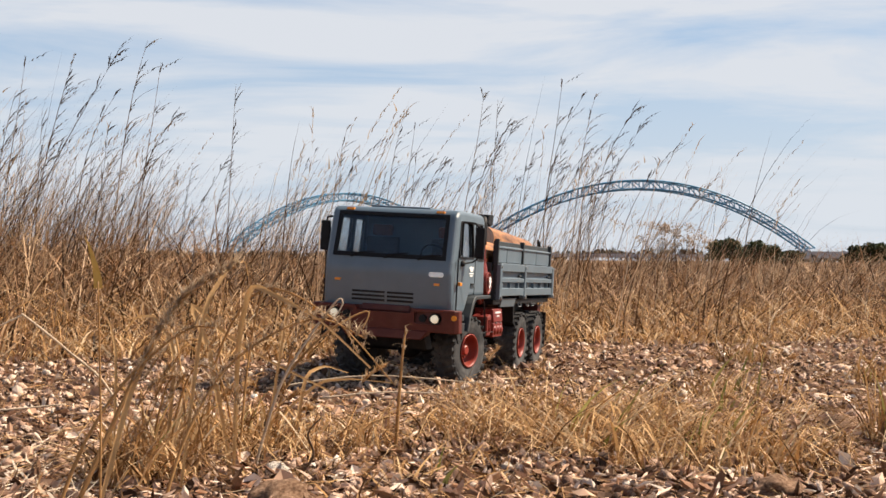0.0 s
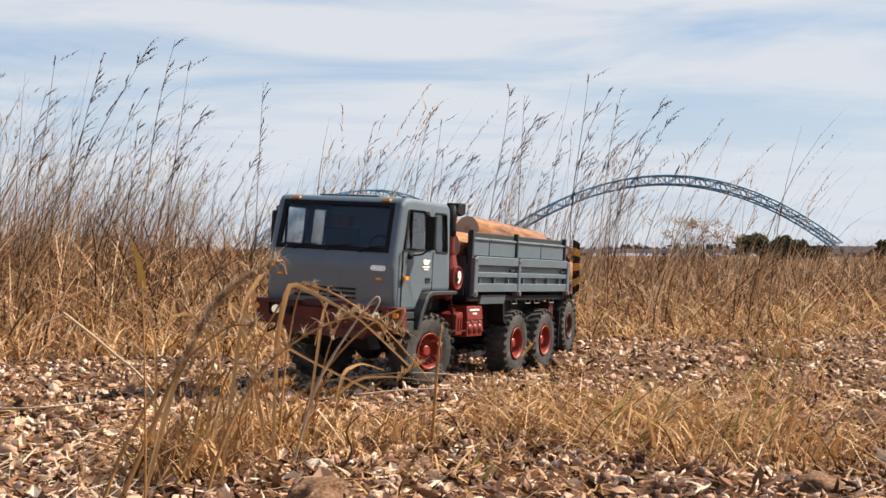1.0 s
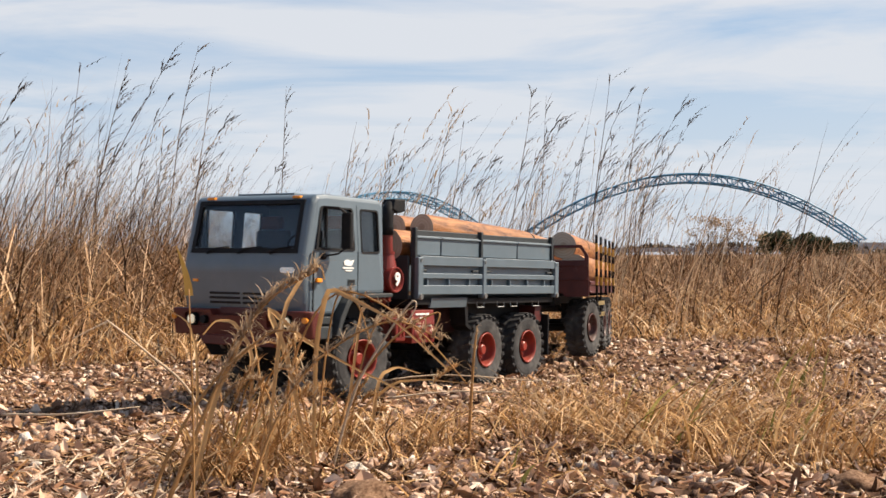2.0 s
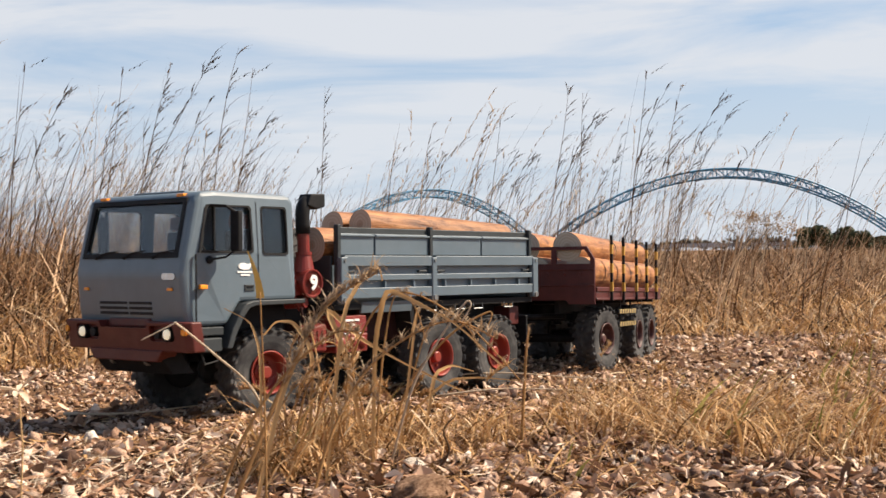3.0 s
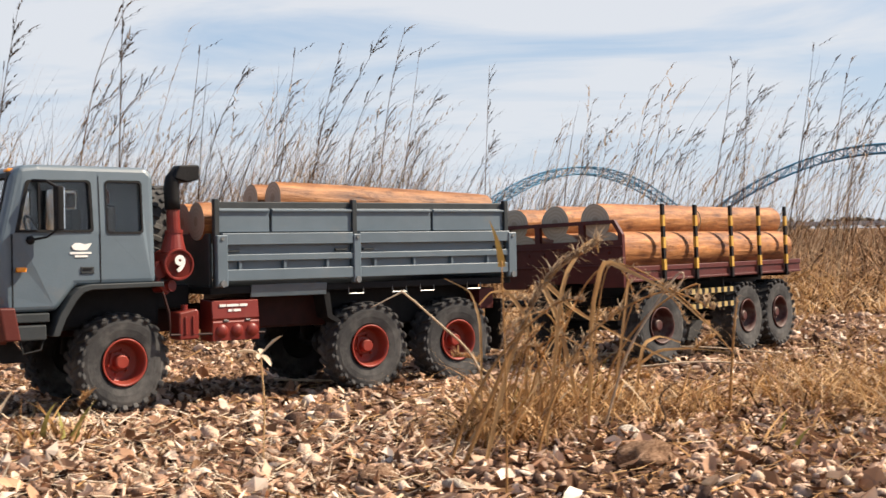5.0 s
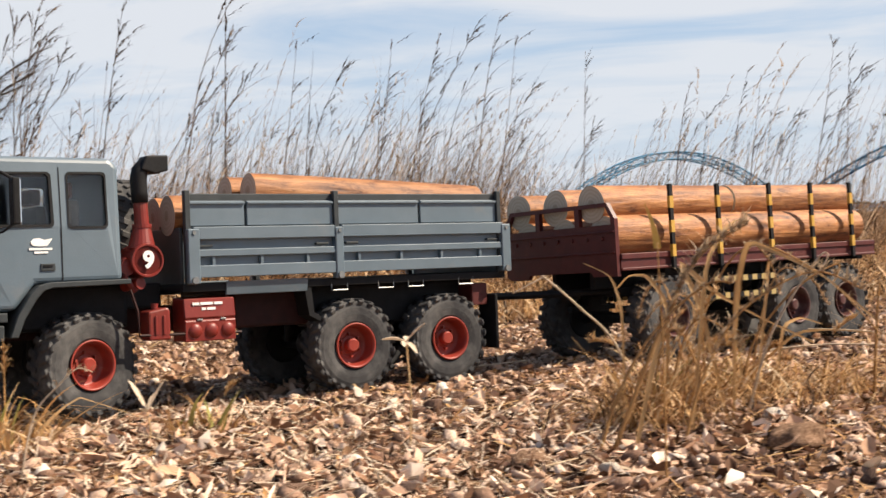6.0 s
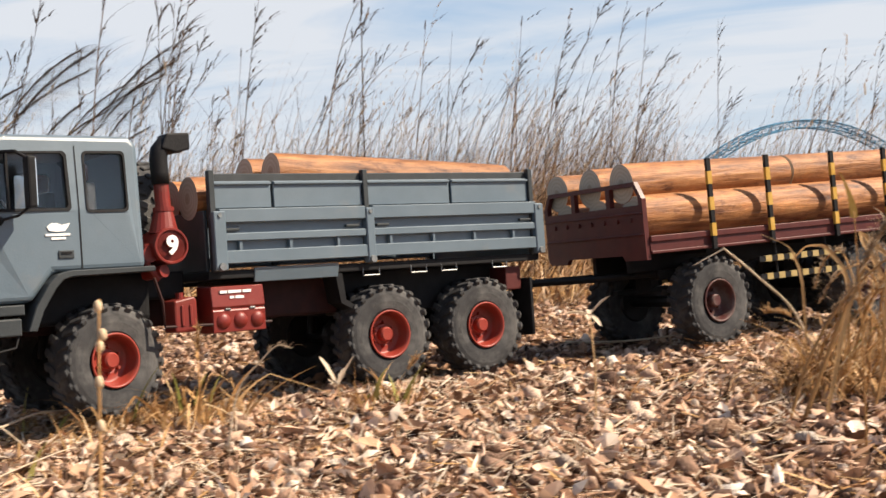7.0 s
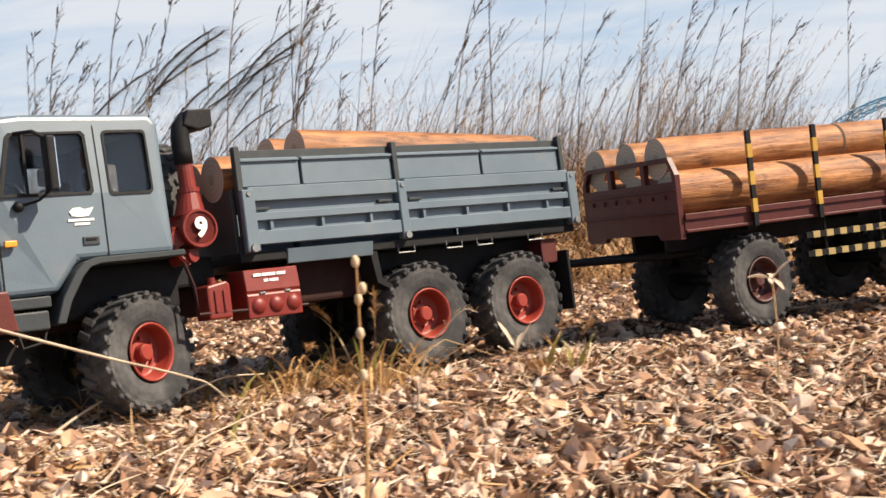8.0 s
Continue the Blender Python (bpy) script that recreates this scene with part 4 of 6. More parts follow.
def log_thing(length, radius, seed, group):
    """A peeled log along -x from its sawn front face at the origin."""
    r = random.Random(seed)
    bm = bmesh.new()
    seg, rings = 28, 26
    ph = [r.uniform(0, 6.28) for _ in range(4)]
    grid = []
    for i in range(rings + 1):
        x = -length * i / rings
        ring = []
        for k in range(seg):
            a = 2 * math.pi * k / seg
            q = radius * (1 + 0.022 * math.sin(2 * a + ph[0]) + 0.016 * math.sin(3 * a + ph[1] + x * 9) + 0.020 * math.sin(x * 16 + ph[2]) * math.cos(a + ph[3]))
            q *= 1 - 0.05 * i / rings
            if i in (0, rings):
                q *= 0.985
            ring.append(bm.verts.new((x, q * math.cos(a), q * math.sin(a))))
        grid.append(ring)
    for a, b in zip(grid, grid[1:]):
        for k in range(seg):
            bm.faces.new((a[k], a[(k + 1) % seg], b[(k + 1) % seg], b[k]))
    me = bpy.data.meshes.new("log")
    bmesh.ops.recalc_face_normals(bm, faces=bm.faces[:])
    bm.to_mesh(me)
    me.materials.append(M_WOOD)
    me.polygons.foreach_set("use_smooth", [True] * len(me.polygons))
    ob = tagged(new("log", me), "peeled orange-brown wooden log with pale sawn ends", "log", group)
    for ring, x in ((grid[0], 0.0), (grid[-1], -length)):
        cb = bmesh.new()
        vs = [cb.verts.new((x, v.co.y, v.co.z)) for v in ring]
        c = cb.verts.new((x + (0.0006 if x == 0 else -0.0006), 0, 0))
        for k in range(seg):
            cb.faces.new((vs[k], vs[(k + 1) % seg], c))
        part("sawn_end", cb, M_CUT, ob, "pale sawn end with growth rings")
    bm.free()
    return ob


def striped_bar(name, p0, p1, w, n, parent, paint, label):
    """A black bar from p0 to p1 with every other length of it painted, each band a part."""
    p0, p1 = Vector(p0), Vector(p1)

    def span(a, b, grow):
        lo = Vector((min(a.x, b.x), min(a.y, b.y), min(a.z, b.z))) - Vector(w) / 2 * grow
        hi = Vector((max(a.x, b.x), max(a.y, b.y), max(a.z, b.z))) + Vector(w) / 2 * grow
        return lo.x, hi.x, lo.y, hi.y, lo.z, hi.z
    bar = part(name, boxed(*span(p0, p1, 1.0)), M_BLACK, parent, label)
    for k in range(1, n, 2):
        part("yellow_band", boxed(*span(p0.lerp(p1, k / n), p0.lerp(p1, (k + 1) / n), 1.12)), paint, bar)
    return bar


def build_trailer():
    tr = thing("toy_trailer", "dark red three-axle toy trailer stacked with logs behind striped stakes", "toy trailer")
    board = bmesh.new()
    outline = [(-0.1, 0.112), (-0.092, 0.107), (-0.06, 0.107), (-0.055, 0.113), (0.055, 0.113), (0.06, 0.107), (0.1, 0.107), (0.1, 0.176), (0.088, 0.1955), (-0.088, 0.1955), (-0.1, 0.176)]
    prism(board, outline, "x", -0.004, 0.002)
    cuts = []
    for y0, y1 in ((-0.093, -0.040), (-0.032, 0.032), (0.040, 0.093)):
        o = [(y0, 0.169), (y1, 0.169), (y1, 0.1905 if y1 < 0.09 else 0.178), (y1 - (0 if y1 < 0.09 else 0.008), 0.1905), (y0 + (0 if y0 > -0.09 else 0.008), 0.1905), (y0, 0.1905 if y0 > -0.09 else 0.178)]
        o = [p for i, p in enumerate(o) if i == 0 or (abs(p[0] - o[i - 1][0]) + abs(p[1] - o[i - 1][1])) > 1e-6]
        cuts.append(prism(bmesh.new(), o, "x", -0.05, 0.05))
    hb = part("headboard", carved(board, cuts), M_DRED, tr, "dark red pressed headboard with openings")
    for k in range(7):
        y = -0.078 + k * 0.026
        bm = bmesh.new()
        rod(bm, (0.0015, y, 0.153), (0.0042, y, 0.153), 0.0030, 0.0024, 10)
        part("rivet", bm, M_DRED, hb)
    bm = bmesh.new()
    box(bm, -0.003, 0.0045, -0.099, 0.099, 0.159, 0.1615, 0.0006, 1)
    box(bm, -0.003, 0.0045, -0.099, 0.099, 0.1345, 0.1370, 0.0006, 1)
    part("pressed_rib", bm, M_DRED, hb)
    part("deck", boxed(-0.520, -0.004, -0.099, 0.099, 0.1235, 0.1310, 0.001), M_DRED, tr, "dark red trailer deck")
    for s in (-1, 1):
        bm = boxed(-0.520, -0.004, s * 0.0985, s * 0.1030, 0.1265, 0.1335, 0.0008, 1)
        box(bm, -0.520, -0.004, s * 0.0975, s * 0.1010, 0.1150, 0.1265)
        box(bm, -0.520, -0.004, s * 0.0985, s * 0.1030, 0.1130, 0.1165, 0.0008, 1)
        part("side_channel", bm, M_DRED, tr)
        for x in (-0.092, -0.180, -0.284, -0.373, -0.463):
            striped_bar("stake", (x, s * 0.1052, 0.112), (x, s * 0.1052, 0.216), (0.0056, 0.0040, 0.0), 7, tr, M_YELLOW, "black and yellow striped stake")
        for z in (0.094, 0.073):
            striped_bar("side_guard", (-0.300, s * 0.1000, z), (-0.160, s * 0.1000, z), (0.0, 0.0033, 0.0064), 15, tr, M_FADED, "black and faded yellow striped side guard")
        for x in (-0.190, -0.270):
            part("guard_bracket", rod(bmesh.new(), (x, s * 0.0965, 0.068), (x, s * 0.0965, 0.115), 0.0015, None, 8), M_BLACK, tr)
    bm = bmesh.new()
    for s in (-1, 1):
        box(bm, -0.510, -0.020, s * 0.030, s * 0.038, 0.092, 0.1235, 0.001)
    for x in (-0.50, -0.40, -0.25, -0.097):
        box(bm, x - 0.006, x + 0.006, -0.09, 0.09, 0.108, 0.1235)
    part("trailer_frame", bm, M_BLACK, tr)
    for x in (-0.097, -0.343, -0.451):
        bm = bmesh.new()
        rod(bm, (x, -0.074, 0.052), (x, 0.074, 0.052), 0.007, None, 12)
        for s in (-1, 1):
            box(bm, x - 0.040, x + 0.040, s * 0.044, s * 0.054, 0.062, 0.069, 0.001)
            box(bm, x - 0.012, x + 0.012, s * 0.042, s * 0.056, 0.068, 0.095)
        part("axle", bm, M_BLACK, tr)
    bm = bmesh.new()
    rod(bm, (0, 0, 0.0), (0, 0, 0.020), 0.032, None, 24)
    for s in (-1, 1):
        tube(bm, [(0.0, s * 0.040, 0.002), (0.085, s * 0.026, 0.002), (0.185, 0, 0.004)], 0.0045, 8)
    box(bm, -0.02, 0.02, -0.045, 0.045, -0.006, 0.006, 0.001)
    bar = part("drawbar", bm, M_BLACK, tr, "black drawbar on a turntable")
    return tr, bar


TRUCK = build_truck()
TRUCK_WHEELS = []
for wx in (-0.005, -0.302, -0.429):
    for ws in (1, -1):
        TRUCK_WHEELS.append((add_wheel(TRUCK, TRUCK_WHEEL, pose(wx, ws * (0.0835 if wx < -0.1 else 0.0765), 0.052), "chunky grey tyre on a red rim"), wx, ws))
TRAILER, DRAWBAR = build_trailer()
TRAILER_WHEELS = []
for wx in (-0.097, -0.343, -0.451):
    for ws in (1, -1):
        TRAILER_WHEELS.append((add_wheel(TRAILER, TRAILER_WHEEL, pose(wx, ws * 0.0800, 0.052), "chunky grey tyre on a dark red rim"), wx, ws))

# logs: object, carrier, pose on the carrier
LOADS = []
for k, (x, y, z, tilt) in enumerate(((-0.103, 0.062, 0.1985, 1.0), (-0.106, 0.017, 0.199, 1.0), (-0.098, -0.035, 0.198, 1.0), (-0.203, 0.049, 0.2262, 2.2), (-0.194, 0.008, 0.2250, 2.2))):
    LOADS.append((log_thing(0.395 if k < 3 else 0.305, 0.0215 if k < 3 else 0.0195, 11 + k, "logs on the truck bed"), "truck", pose(x, y, z, 40 * k, -tilt, 0)))
for k, y in enumerate((0.073, 0.006, -0.062)):
    LOADS.append((log_thing(0.500, 0.0248, 31 + k, "logs on the trailer"), "trailer", pose(-0.006, y, 0.1558, 70 * k + 20, 0, 0)))
    front = (-0.005, -0.008, -0.006)[k]
    LOADS.append((log_thing(0.240, 0.0232, 51 + k, "logs on the trailer"), "trailer", pose(front, y - 0.017, 0.1955, 50 * k + 130, 0, 0)))
    LOADS.append((log_thing(0.262, 0.0229, 71 + k, "logs on the trailer"), "trailer", pose(front - 0.243, y - 0.017, 0.1952, 35 * k + 60, 0, 0)))

# ---------------------------------------------------------------- stones and litter


def stone_shape(seed, fine=1):
    """A worn, lumpy stone; a finer mesh for those that lie near."""
    r = random.Random(seed)
    bm = bmesh.new()
    bmesh.ops.create_icosphere(bm, subdivisions=fine, radius=1.0)
    off = Vector((seed * 3.7, seed * 1.9, 0.4))
    for v in bm.verts:
        q = v.co.copy()
        v.co *= 1 + 0.55 * noise.noise(q * 1.3 + off) + (0.22 * noise.noise(q * 3.1 - off) if fine > 1 else r.uniform(-0.16, 0.16))
    sx, sy, sz = r.uniform(0.8, 1.3), r.uniform(0.6, 1.0), r.uniform(0.34, 0.80)
    for v in bm.verts:
        v.co = Vector((v.co.x * sx, v.co.y * sy, v.co.z * sz))
    bm.verts.index_update()
    vs = np.array([v.co[:] for v in bm.verts])
    fs = np.array([[v.index for v in f.verts] for f in bm.faces])
    bm.free()
    return vs, fs


SHAPES = [stone_shape(s) for s in range(14)]
FINE_SHAPES = [stone_shape(s, 2) for s in range(14)]


def spins(n, tilt):
    """n random turns: any heading, tipped a little."""
    a, b, c = rng.uniform(0, 2 * np.pi, n), rng.normal(0, tilt, n), rng.normal(0, tilt, n)
    ca, sa, cb, sb, cc, sc = np.cos(a), np.sin(a), np.cos(b), np.sin(b), np.cos(c), np.sin(c)
    R = np.empty((n, 3, 3))
    R[:, 0, 0], R[:, 0, 1], R[:, 0, 2] = ca * cb, ca * sb * sc - sa * cc, ca * sb * cc + sa * sc
    R[:, 1, 0], R[:, 1, 1], R[:, 1, 2] = sa * cb, sa * sb * sc + ca * cc, sa * sb * cc - ca * sc
    R[:, 2, 0], R[:, 2, 1], R[:, 2, 2] = -sb, cb * sc, cb * cc
    return R


def scatter(name, shapes, pos, size, tilt, material, label, category, sink=0.3, smooth=False):
    V, F, base = [], [], 0
    pick = rng.integers(0, len(shapes), len(pos))
    for k, (vs, fs) in enumerate(shapes):
        idx = np.where(pick == k)[0]
        if not len(idx):
            continue
        R = spins(len(idx), tilt)
        p = np.einsum("nij,vj->nvi", R, vs) * size[idx][:, None, None] + pos[idx][:, None, :]
        p[:, :, 2] += size[idx][:, None] * sink
        V.append(p.reshape(-1, 3))
        F.append((fs[None] + (np.arange(len(idx)) * len(vs))[:, None, None] + base).reshape(-1, fs.shape[1]))
        base += len(idx) * len(vs)
    me = mesh_from(name, np.concatenate(V), np.concatenate(F), material, smooth)
    return tagged(new(name, me), label, category, kind="stuff")


def field_edge(x):
    """Where the tall grass begins behind the gravel track."""
    return np.interp(x, [-6, -2.4, -1.0, -0.3, 0.3, 1.2, 4.0], [2.3, 2.15, 2.1, 2.3, 2.75, 2.95, 3.2]) + 0.08 * np.sin(np.asarray(x) * 7.3)


def on_ground(x, y):
    return np.stack([x, y, ground_h(x, y)], 1)


edge_rng = np.random.default_rng(3)


def near_points(n, x0=-2.6, x1=1.9, y0=0.40, y1=3.4, power=1.5):
    y = y0 + (y1 - y0) * rng.random(n) ** power
    half = 0.55 + 0.42 * y
    x = -0.30 - 0.16 * y + (rng.random(n) * 2 - 1) * half * 1.25
    x = np.clip(x, x0, x1)
    stray = edge_rng.random(n) < 0.14
    x = x + stray * edge_rng.normal(0, 0.55, n)
    return x, np.maximum(y + stray * edge_rng.normal(0, 0.25, n), 0.30)


x, y = near_points(42000)
size = np.clip(rng.lognormal(np.log(0.0030), 0.48, len(x)), 0.0014, 0.010)
scatter("gravel", SHAPES, on_ground(x, y), size, 0.5, M_STONE, "pale tan and brown loose gravel on dirt", "gravel", 0.3, True)
x, y = near_points(1200)
size = np.clip(rng.lognormal(np.log(0.0056), 0.32, len(x)), 0.004, 0.012)
scatter("pebbles", FINE_SHAPES, on_ground(x, y), size, 0.4, M_STONE, "larger cream and tan pebbles lying on the gravel", "pebbles", 0.2, True)

# flakes: curled dead leaves and broken straw on the ground
leaf_v = np.array([(-1, 0, 0.05), (-0.45, 0.42, 0.22), (-0.45, -0.40, 0.16), (0.0, 0.0, 0.0), (0.5, 0.36, 0.25), (0.5, -0.36, 0.2), (1.0, 0.05, 0.3)])
leaf_f = np.array([(0, 3, 1), (0, 2, 3), (1, 3, 4), (2, 5, 3), (3, 6, 4), (3, 5, 6)])
leaf_b = leaf_v * np.array([1, 0.7, -1.2]) + np.array([0, 0, 0.3])
straw_v = np.array([(-1, -0.035, 0.02), (-1, 0.035, 0.02), (-0.2, -0.04, 0.05), (-0.2, 0.04, 0.05), (0.4, -0.03, 0.03), (0.4, 0.05, 0.03), (1, 0.10, 0.12)])
straw_f = np.array([(0, 2, 1), (1, 2, 3), (2, 4, 3), (3, 4, 5), (4, 6, 5)])
x, y = near_points(42000)
scatter("leaf_litter", [(leaf_v, leaf_f), (leaf_b, leaf_f), (leaf_v * np.array([0.8, 1.5, 1.6]), leaf_f), (leaf_b * np.array([0.9, -1.6, 2.2]), leaf_f)], on_ground(x, y), np.clip(rng.lognormal(np.log(0.0040), 0.48, len(x)), 0.0016, 0.013), 0.8, M_LITTER,
        "curled brown and cream dead leaf litter", "leaf litter", 0.35)
x, y = near_points(40000)
scatter("grit", SHAPES[:4] + [(leaf_v * np.array([1, 0.8, 2.0]), leaf_f)], on_ground(x, y), rng.uniform(0.0008, 0.0022, len(x)), 0.8, M_GRIT,
        "fine brown grit and leaf crumbs between stones", "grit", 0.9)
x, y = near_points(5200)
scatter("dark_debris", [(leaf_v, leaf_f), (leaf_b * np.array([1.4, 0.6, 1.5]), leaf_f), (straw_v * np.array([1, 3, 2]), straw_f[:, :3])], on_ground(x, y), rng.uniform(0.004, 0.010, len(x)), 0.5, M_DARK,
        "dark leaves and bark crumbs among gravel", "debris", 0.35)
# dark tangles, coloured to double as shaded gaps in the near ground
n = 900
x, y = rng.normal(0.16, 0.22, n), rng.normal(0.95, 0.16, n)
x[:300], y[:300] = rng.normal(-0.2, 0.16, 300), rng.normal(0.92, 0.12, 300)
scatter("gap_thatch", [(leaf_v * np.array([1, 0.5, 2]), leaf_f), (straw_v * np.array([1, 3, 4]), straw_f), (leaf_b, leaf_f)], on_ground(x, y), rng.uniform(0.003, 0.008, n), 0.6, M_DARK,
        "dark thatch tangles that also stand for shaded gaps", "thatch", 0.4, True)
x, y = near_points(6500)
scatter("loose_straw", [(straw_v, straw_f), (straw_v * np.array([1, -1.4, 0.6]), straw_f)], on_ground(x, y), rng.uniform(0.006, 0.028, len(x)), 0.22, M_STRAW,
        "broken pieces of golden straw on the ground", "straw", 0.12)

n = 6000
x, y = rng.uniform(-1.3, -0.25, n), 0.25 + 0.85 * rng.random(n)
scatter("flattened_straw", [(straw_v * np.array([1, 0.8, 1]), straw_f), (straw_v * np.array([1, -1.2, 1.6]), straw_f), (straw_v * np.array([1.5, 0.5, 0.7]), straw_f)], on_ground(x, y), rng.uniform(0.006, 0.024, n), 0.25, M_PALE,
        "pale bleached straw lying flat on gravel", "straw", 0.15)

# tan chaff, strips of husk and leaf that lie thick near the verge
husk = leaf_v * np.array([1, 0.30, 1.2])
n = 8500
x, y = rng.uniform(-1.25, -0.2, n), 0.2 + 0.85 * rng.random(n) ** 1.2
x[:2600], y[:2600] = rng.uniform(-0.4, 0.55, 2600), rng.uniform(0.85, 1.5, 2600)
scatter("straw_chaff", [(husk, leaf_f), (leaf_b * np.array([1.2, 0.35, 1]), leaf_f), (straw_v * np.array([1, 2.0, 2]), straw_f)], on_ground(x, y), rng.uniform(0.004, 0.0115, n), 0.4, M_LITTER,
        "tan husks and chopped straw chaff on gravel", "chaff", 0.35)

# ---------------------------------------------------------------- grass


def ribbons(p, height, heading, lean, droop, width, segs=4, twist=None, fold=0.0):
    """Curved tapering blades: roots p, heights, heading and size of the lean, droop of the tips, widths; fold: the share that is snapped over."""
    n = len(p)
    s = np.linspace(0, 1, segs + 1)
    twist = rng.uniform(0, 2 * np.pi, n) if twist is None else twist
    hz = height[:, None] * (s[None] - droop[:, None] * s[None] ** 2.6)
    ho = height[:, None] * lean[:, None] * s[None] ** 1.7
    cx = p[:, 0, None] + np.cos(heading)[:, None] * ho
    cy = p[:, 1, None] + np.sin(heading)[:, None] * ho
    if fold:
        past = np.clip(s[None] - rng.uniform(0.30, 0.80, n)[:, None], 0, 1) * (rng.random(n) < fold)[:, None] * height[:, None]
        way = heading + rng.normal(0, 1.1, n)
        out = rng.uniform(0.3, 1.5, n)[:, None] * past
        cx, cy = cx + np.cos(way)[:, None] * out, cy + np.sin(way)[:, None] * out
        hz = np.maximum(hz - rng.uniform(0.9, 2.3, n)[:, None] * past, 0.004)
    cz = p[:, 2, None] + hz
    w = width[:, None] * (1 - 0.92 * s[None] ** 1.4) / 2
    dx, dy = np.cos(twist)[:, None] * w, np.sin(twist)[:, None] * w
    L = np.stack([cx - dx, cy - dy, cz], 2)
    R = np.stack([cx + dx, cy + dy, cz], 2)
    V = np.stack([L, R], 2).reshape(n, -1, 3)
    k = np.arange(segs)
    f = np.stack([2 * k, 2 * k + 1, 2 * k + 3, 2 * k + 2], 1)
    F = (f[None] + (np.arange(n) * 2 * (segs + 1))[:, None, None]).reshape(-1, 4)
    return V.reshape(-1, 3), F


def wind(n, spread=0.9):
    return rng.normal(0.0, spread, n)


def grass_stuff(name, x, y, h, lean, droop, width, material, label, category, spread=1.7, segs=5, fold=0.0):
    n = len(x)
    V, F = ribbons(on_ground(x, y), h, wind(n, spread), lean, droop, width, segs, None, fold)
    return tagged(new(name, mesh_from(name, V, F, material)), label, category, kind="stuff")


def clumped(n, x0, x1, y0, y1, per=14, r=0.06):
    k = n // per
    cx, cy = rng.uniform(x0, x1, k), y0 + (y1 - y0) * rng.random(k) ** 1.4
    return np.repeat(cx, per) + rng.normal(0, r, k * per), np.repeat(cy, per) + rng.normal(0, r, k * per)


# tall dense grass on the left, lower grass to the right, thinning into the distance
x, y = clumped(23000, -5.5, -0.15, 2.1, 6.0)
ok = y > field_edge(x) + rng.exponential(0.05, len(x)) - 0.05
x, y = x[ok], y[ok]
rise = np.clip((y - field_edge(x)) / 0.7, 0.3, 1.0)
tall = np.interp(x, [-5.5, -1.2, -0.55, -0.15], [1.05, 1.0, 0.85, 0.62])
h = rng.uniform(0.20, 0.46, len(x)) * rise * tall
grass_stuff("tall_dry_grass", x, y, h, rng.uniform(0.1, 1.3, len(x)), rng.uniform(0.0, 0.75, len(x)), rng.uniform(0.0025, 0.0065, len(x)), M_FIELD,
            "dense tangled tall dry brown grass", "grass", segs=6, fold=0.45)
x, y = clumped(23000, -0.3, 4.2, 2.5, 9.0)
ok = y > field_edge(x) + rng.exponential(0.06, len(x)) - 0.05
x, y = x[ok], y[ok]
rise = np.clip((y - field_edge(x)) / 0.8, 0.35, 1.0)
h = rng.uniform(0.11, 0.25, len(x)) * (1 + 0.30 * np.sin(x * 2.9 + y * 0.9) * np.sin(x * 6.1 - y * 1.7)) * rise * np.interp(x, [-0.3, 0.4], [1.25, 1.0])
grass_stuff("dry_meadow_grass", x, y, h, rng.uniform(0.1, 1.5, len(x)), rng.uniform(0.0, 0.8, len(x)), rng.uniform(0.0025, 0.0065, len(x)), M_FIELD,
            "tangled knee-high dry golden meadow grass", "grass", segs=6, fold=0.5)
n = 9000
y = 5.5 + 40 * rng.random(n) ** 2.2
x = -0.28 * y + (rng.random(n) * 2 - 1) * (1.0 + 0.68 * y)
grass_stuff("far_dry_grass", x, y, rng.uniform(0.12, 0.34, n) * (1 + 0.35 * np.sin(x / y * 31 + y) * np.sin(x / y * 13 + 2)), rng.uniform(0.1, 0.9, n), rng.uniform(0, 0.5, n), 0.003 + 0.0008 * y, M_FIELD,
            "dry brown grass running to the far field edge", "grass", segs=3)

# pale curled blades bent over the front of the field
x = rng.uniform(-5.0, 3.8, 21000)
y = field_edge(x) + rng.exponential(0.55, len(x)) - 0.06
h = rng.uniform(0.06, 0.20, len(x)) * np.interp(x, [-1.0, 0.4], [1.5, 1.0]) * np.clip((y - field_edge(x)) / 0.5, 0.4, 1.0)
grass_stuff("bent_pale_grass", x, y, h, rng.uniform(0.5, 1.9, len(x)), rng.uniform(0.2, 1.0, len(x)), rng.uniform(0.0018, 0.0052, len(x)), M_STRAW,
            "pale golden grass blades bent and curled over", "grass", spread=2.5, segs=7, fold=0.4)

# fine pale feathery tops over the dense grass
n = 9500
y = 2.6 + 4.4 * rng.random(n)
x = rng.uniform(-4.6, 1.2, n)
keep = rng.random(n) < np.interp(x, [-4.6, -1.0, -0.4, 0.2, 1.2], [1, 1, 0.5, 0.3, 0.15])
keep &= np.sin(x * 3.3 + 0.8) + 0.7 * np.sin(x * 7.9 + y * 1.3) > rng.uniform(-1.3, 0.9, len(x))
x, y = x[keep], y[keep]
h = rng.uniform(0.30, 0.70, len(x)) * np.interp(x, [-1.2, 0.2], [1.0, 0.85])
grass_stuff("feathery_grass_tops", x, y, h, rng.uniform(0.15, 0.6, len(x)), rng.uniform(0.0, 0.35, len(x)), rng.uniform(0.0010, 0.0028, len(x)), M_FIELD,
            "fine pale feathery grass tops bending in wind", "grass", spread=0.7, segs=6)

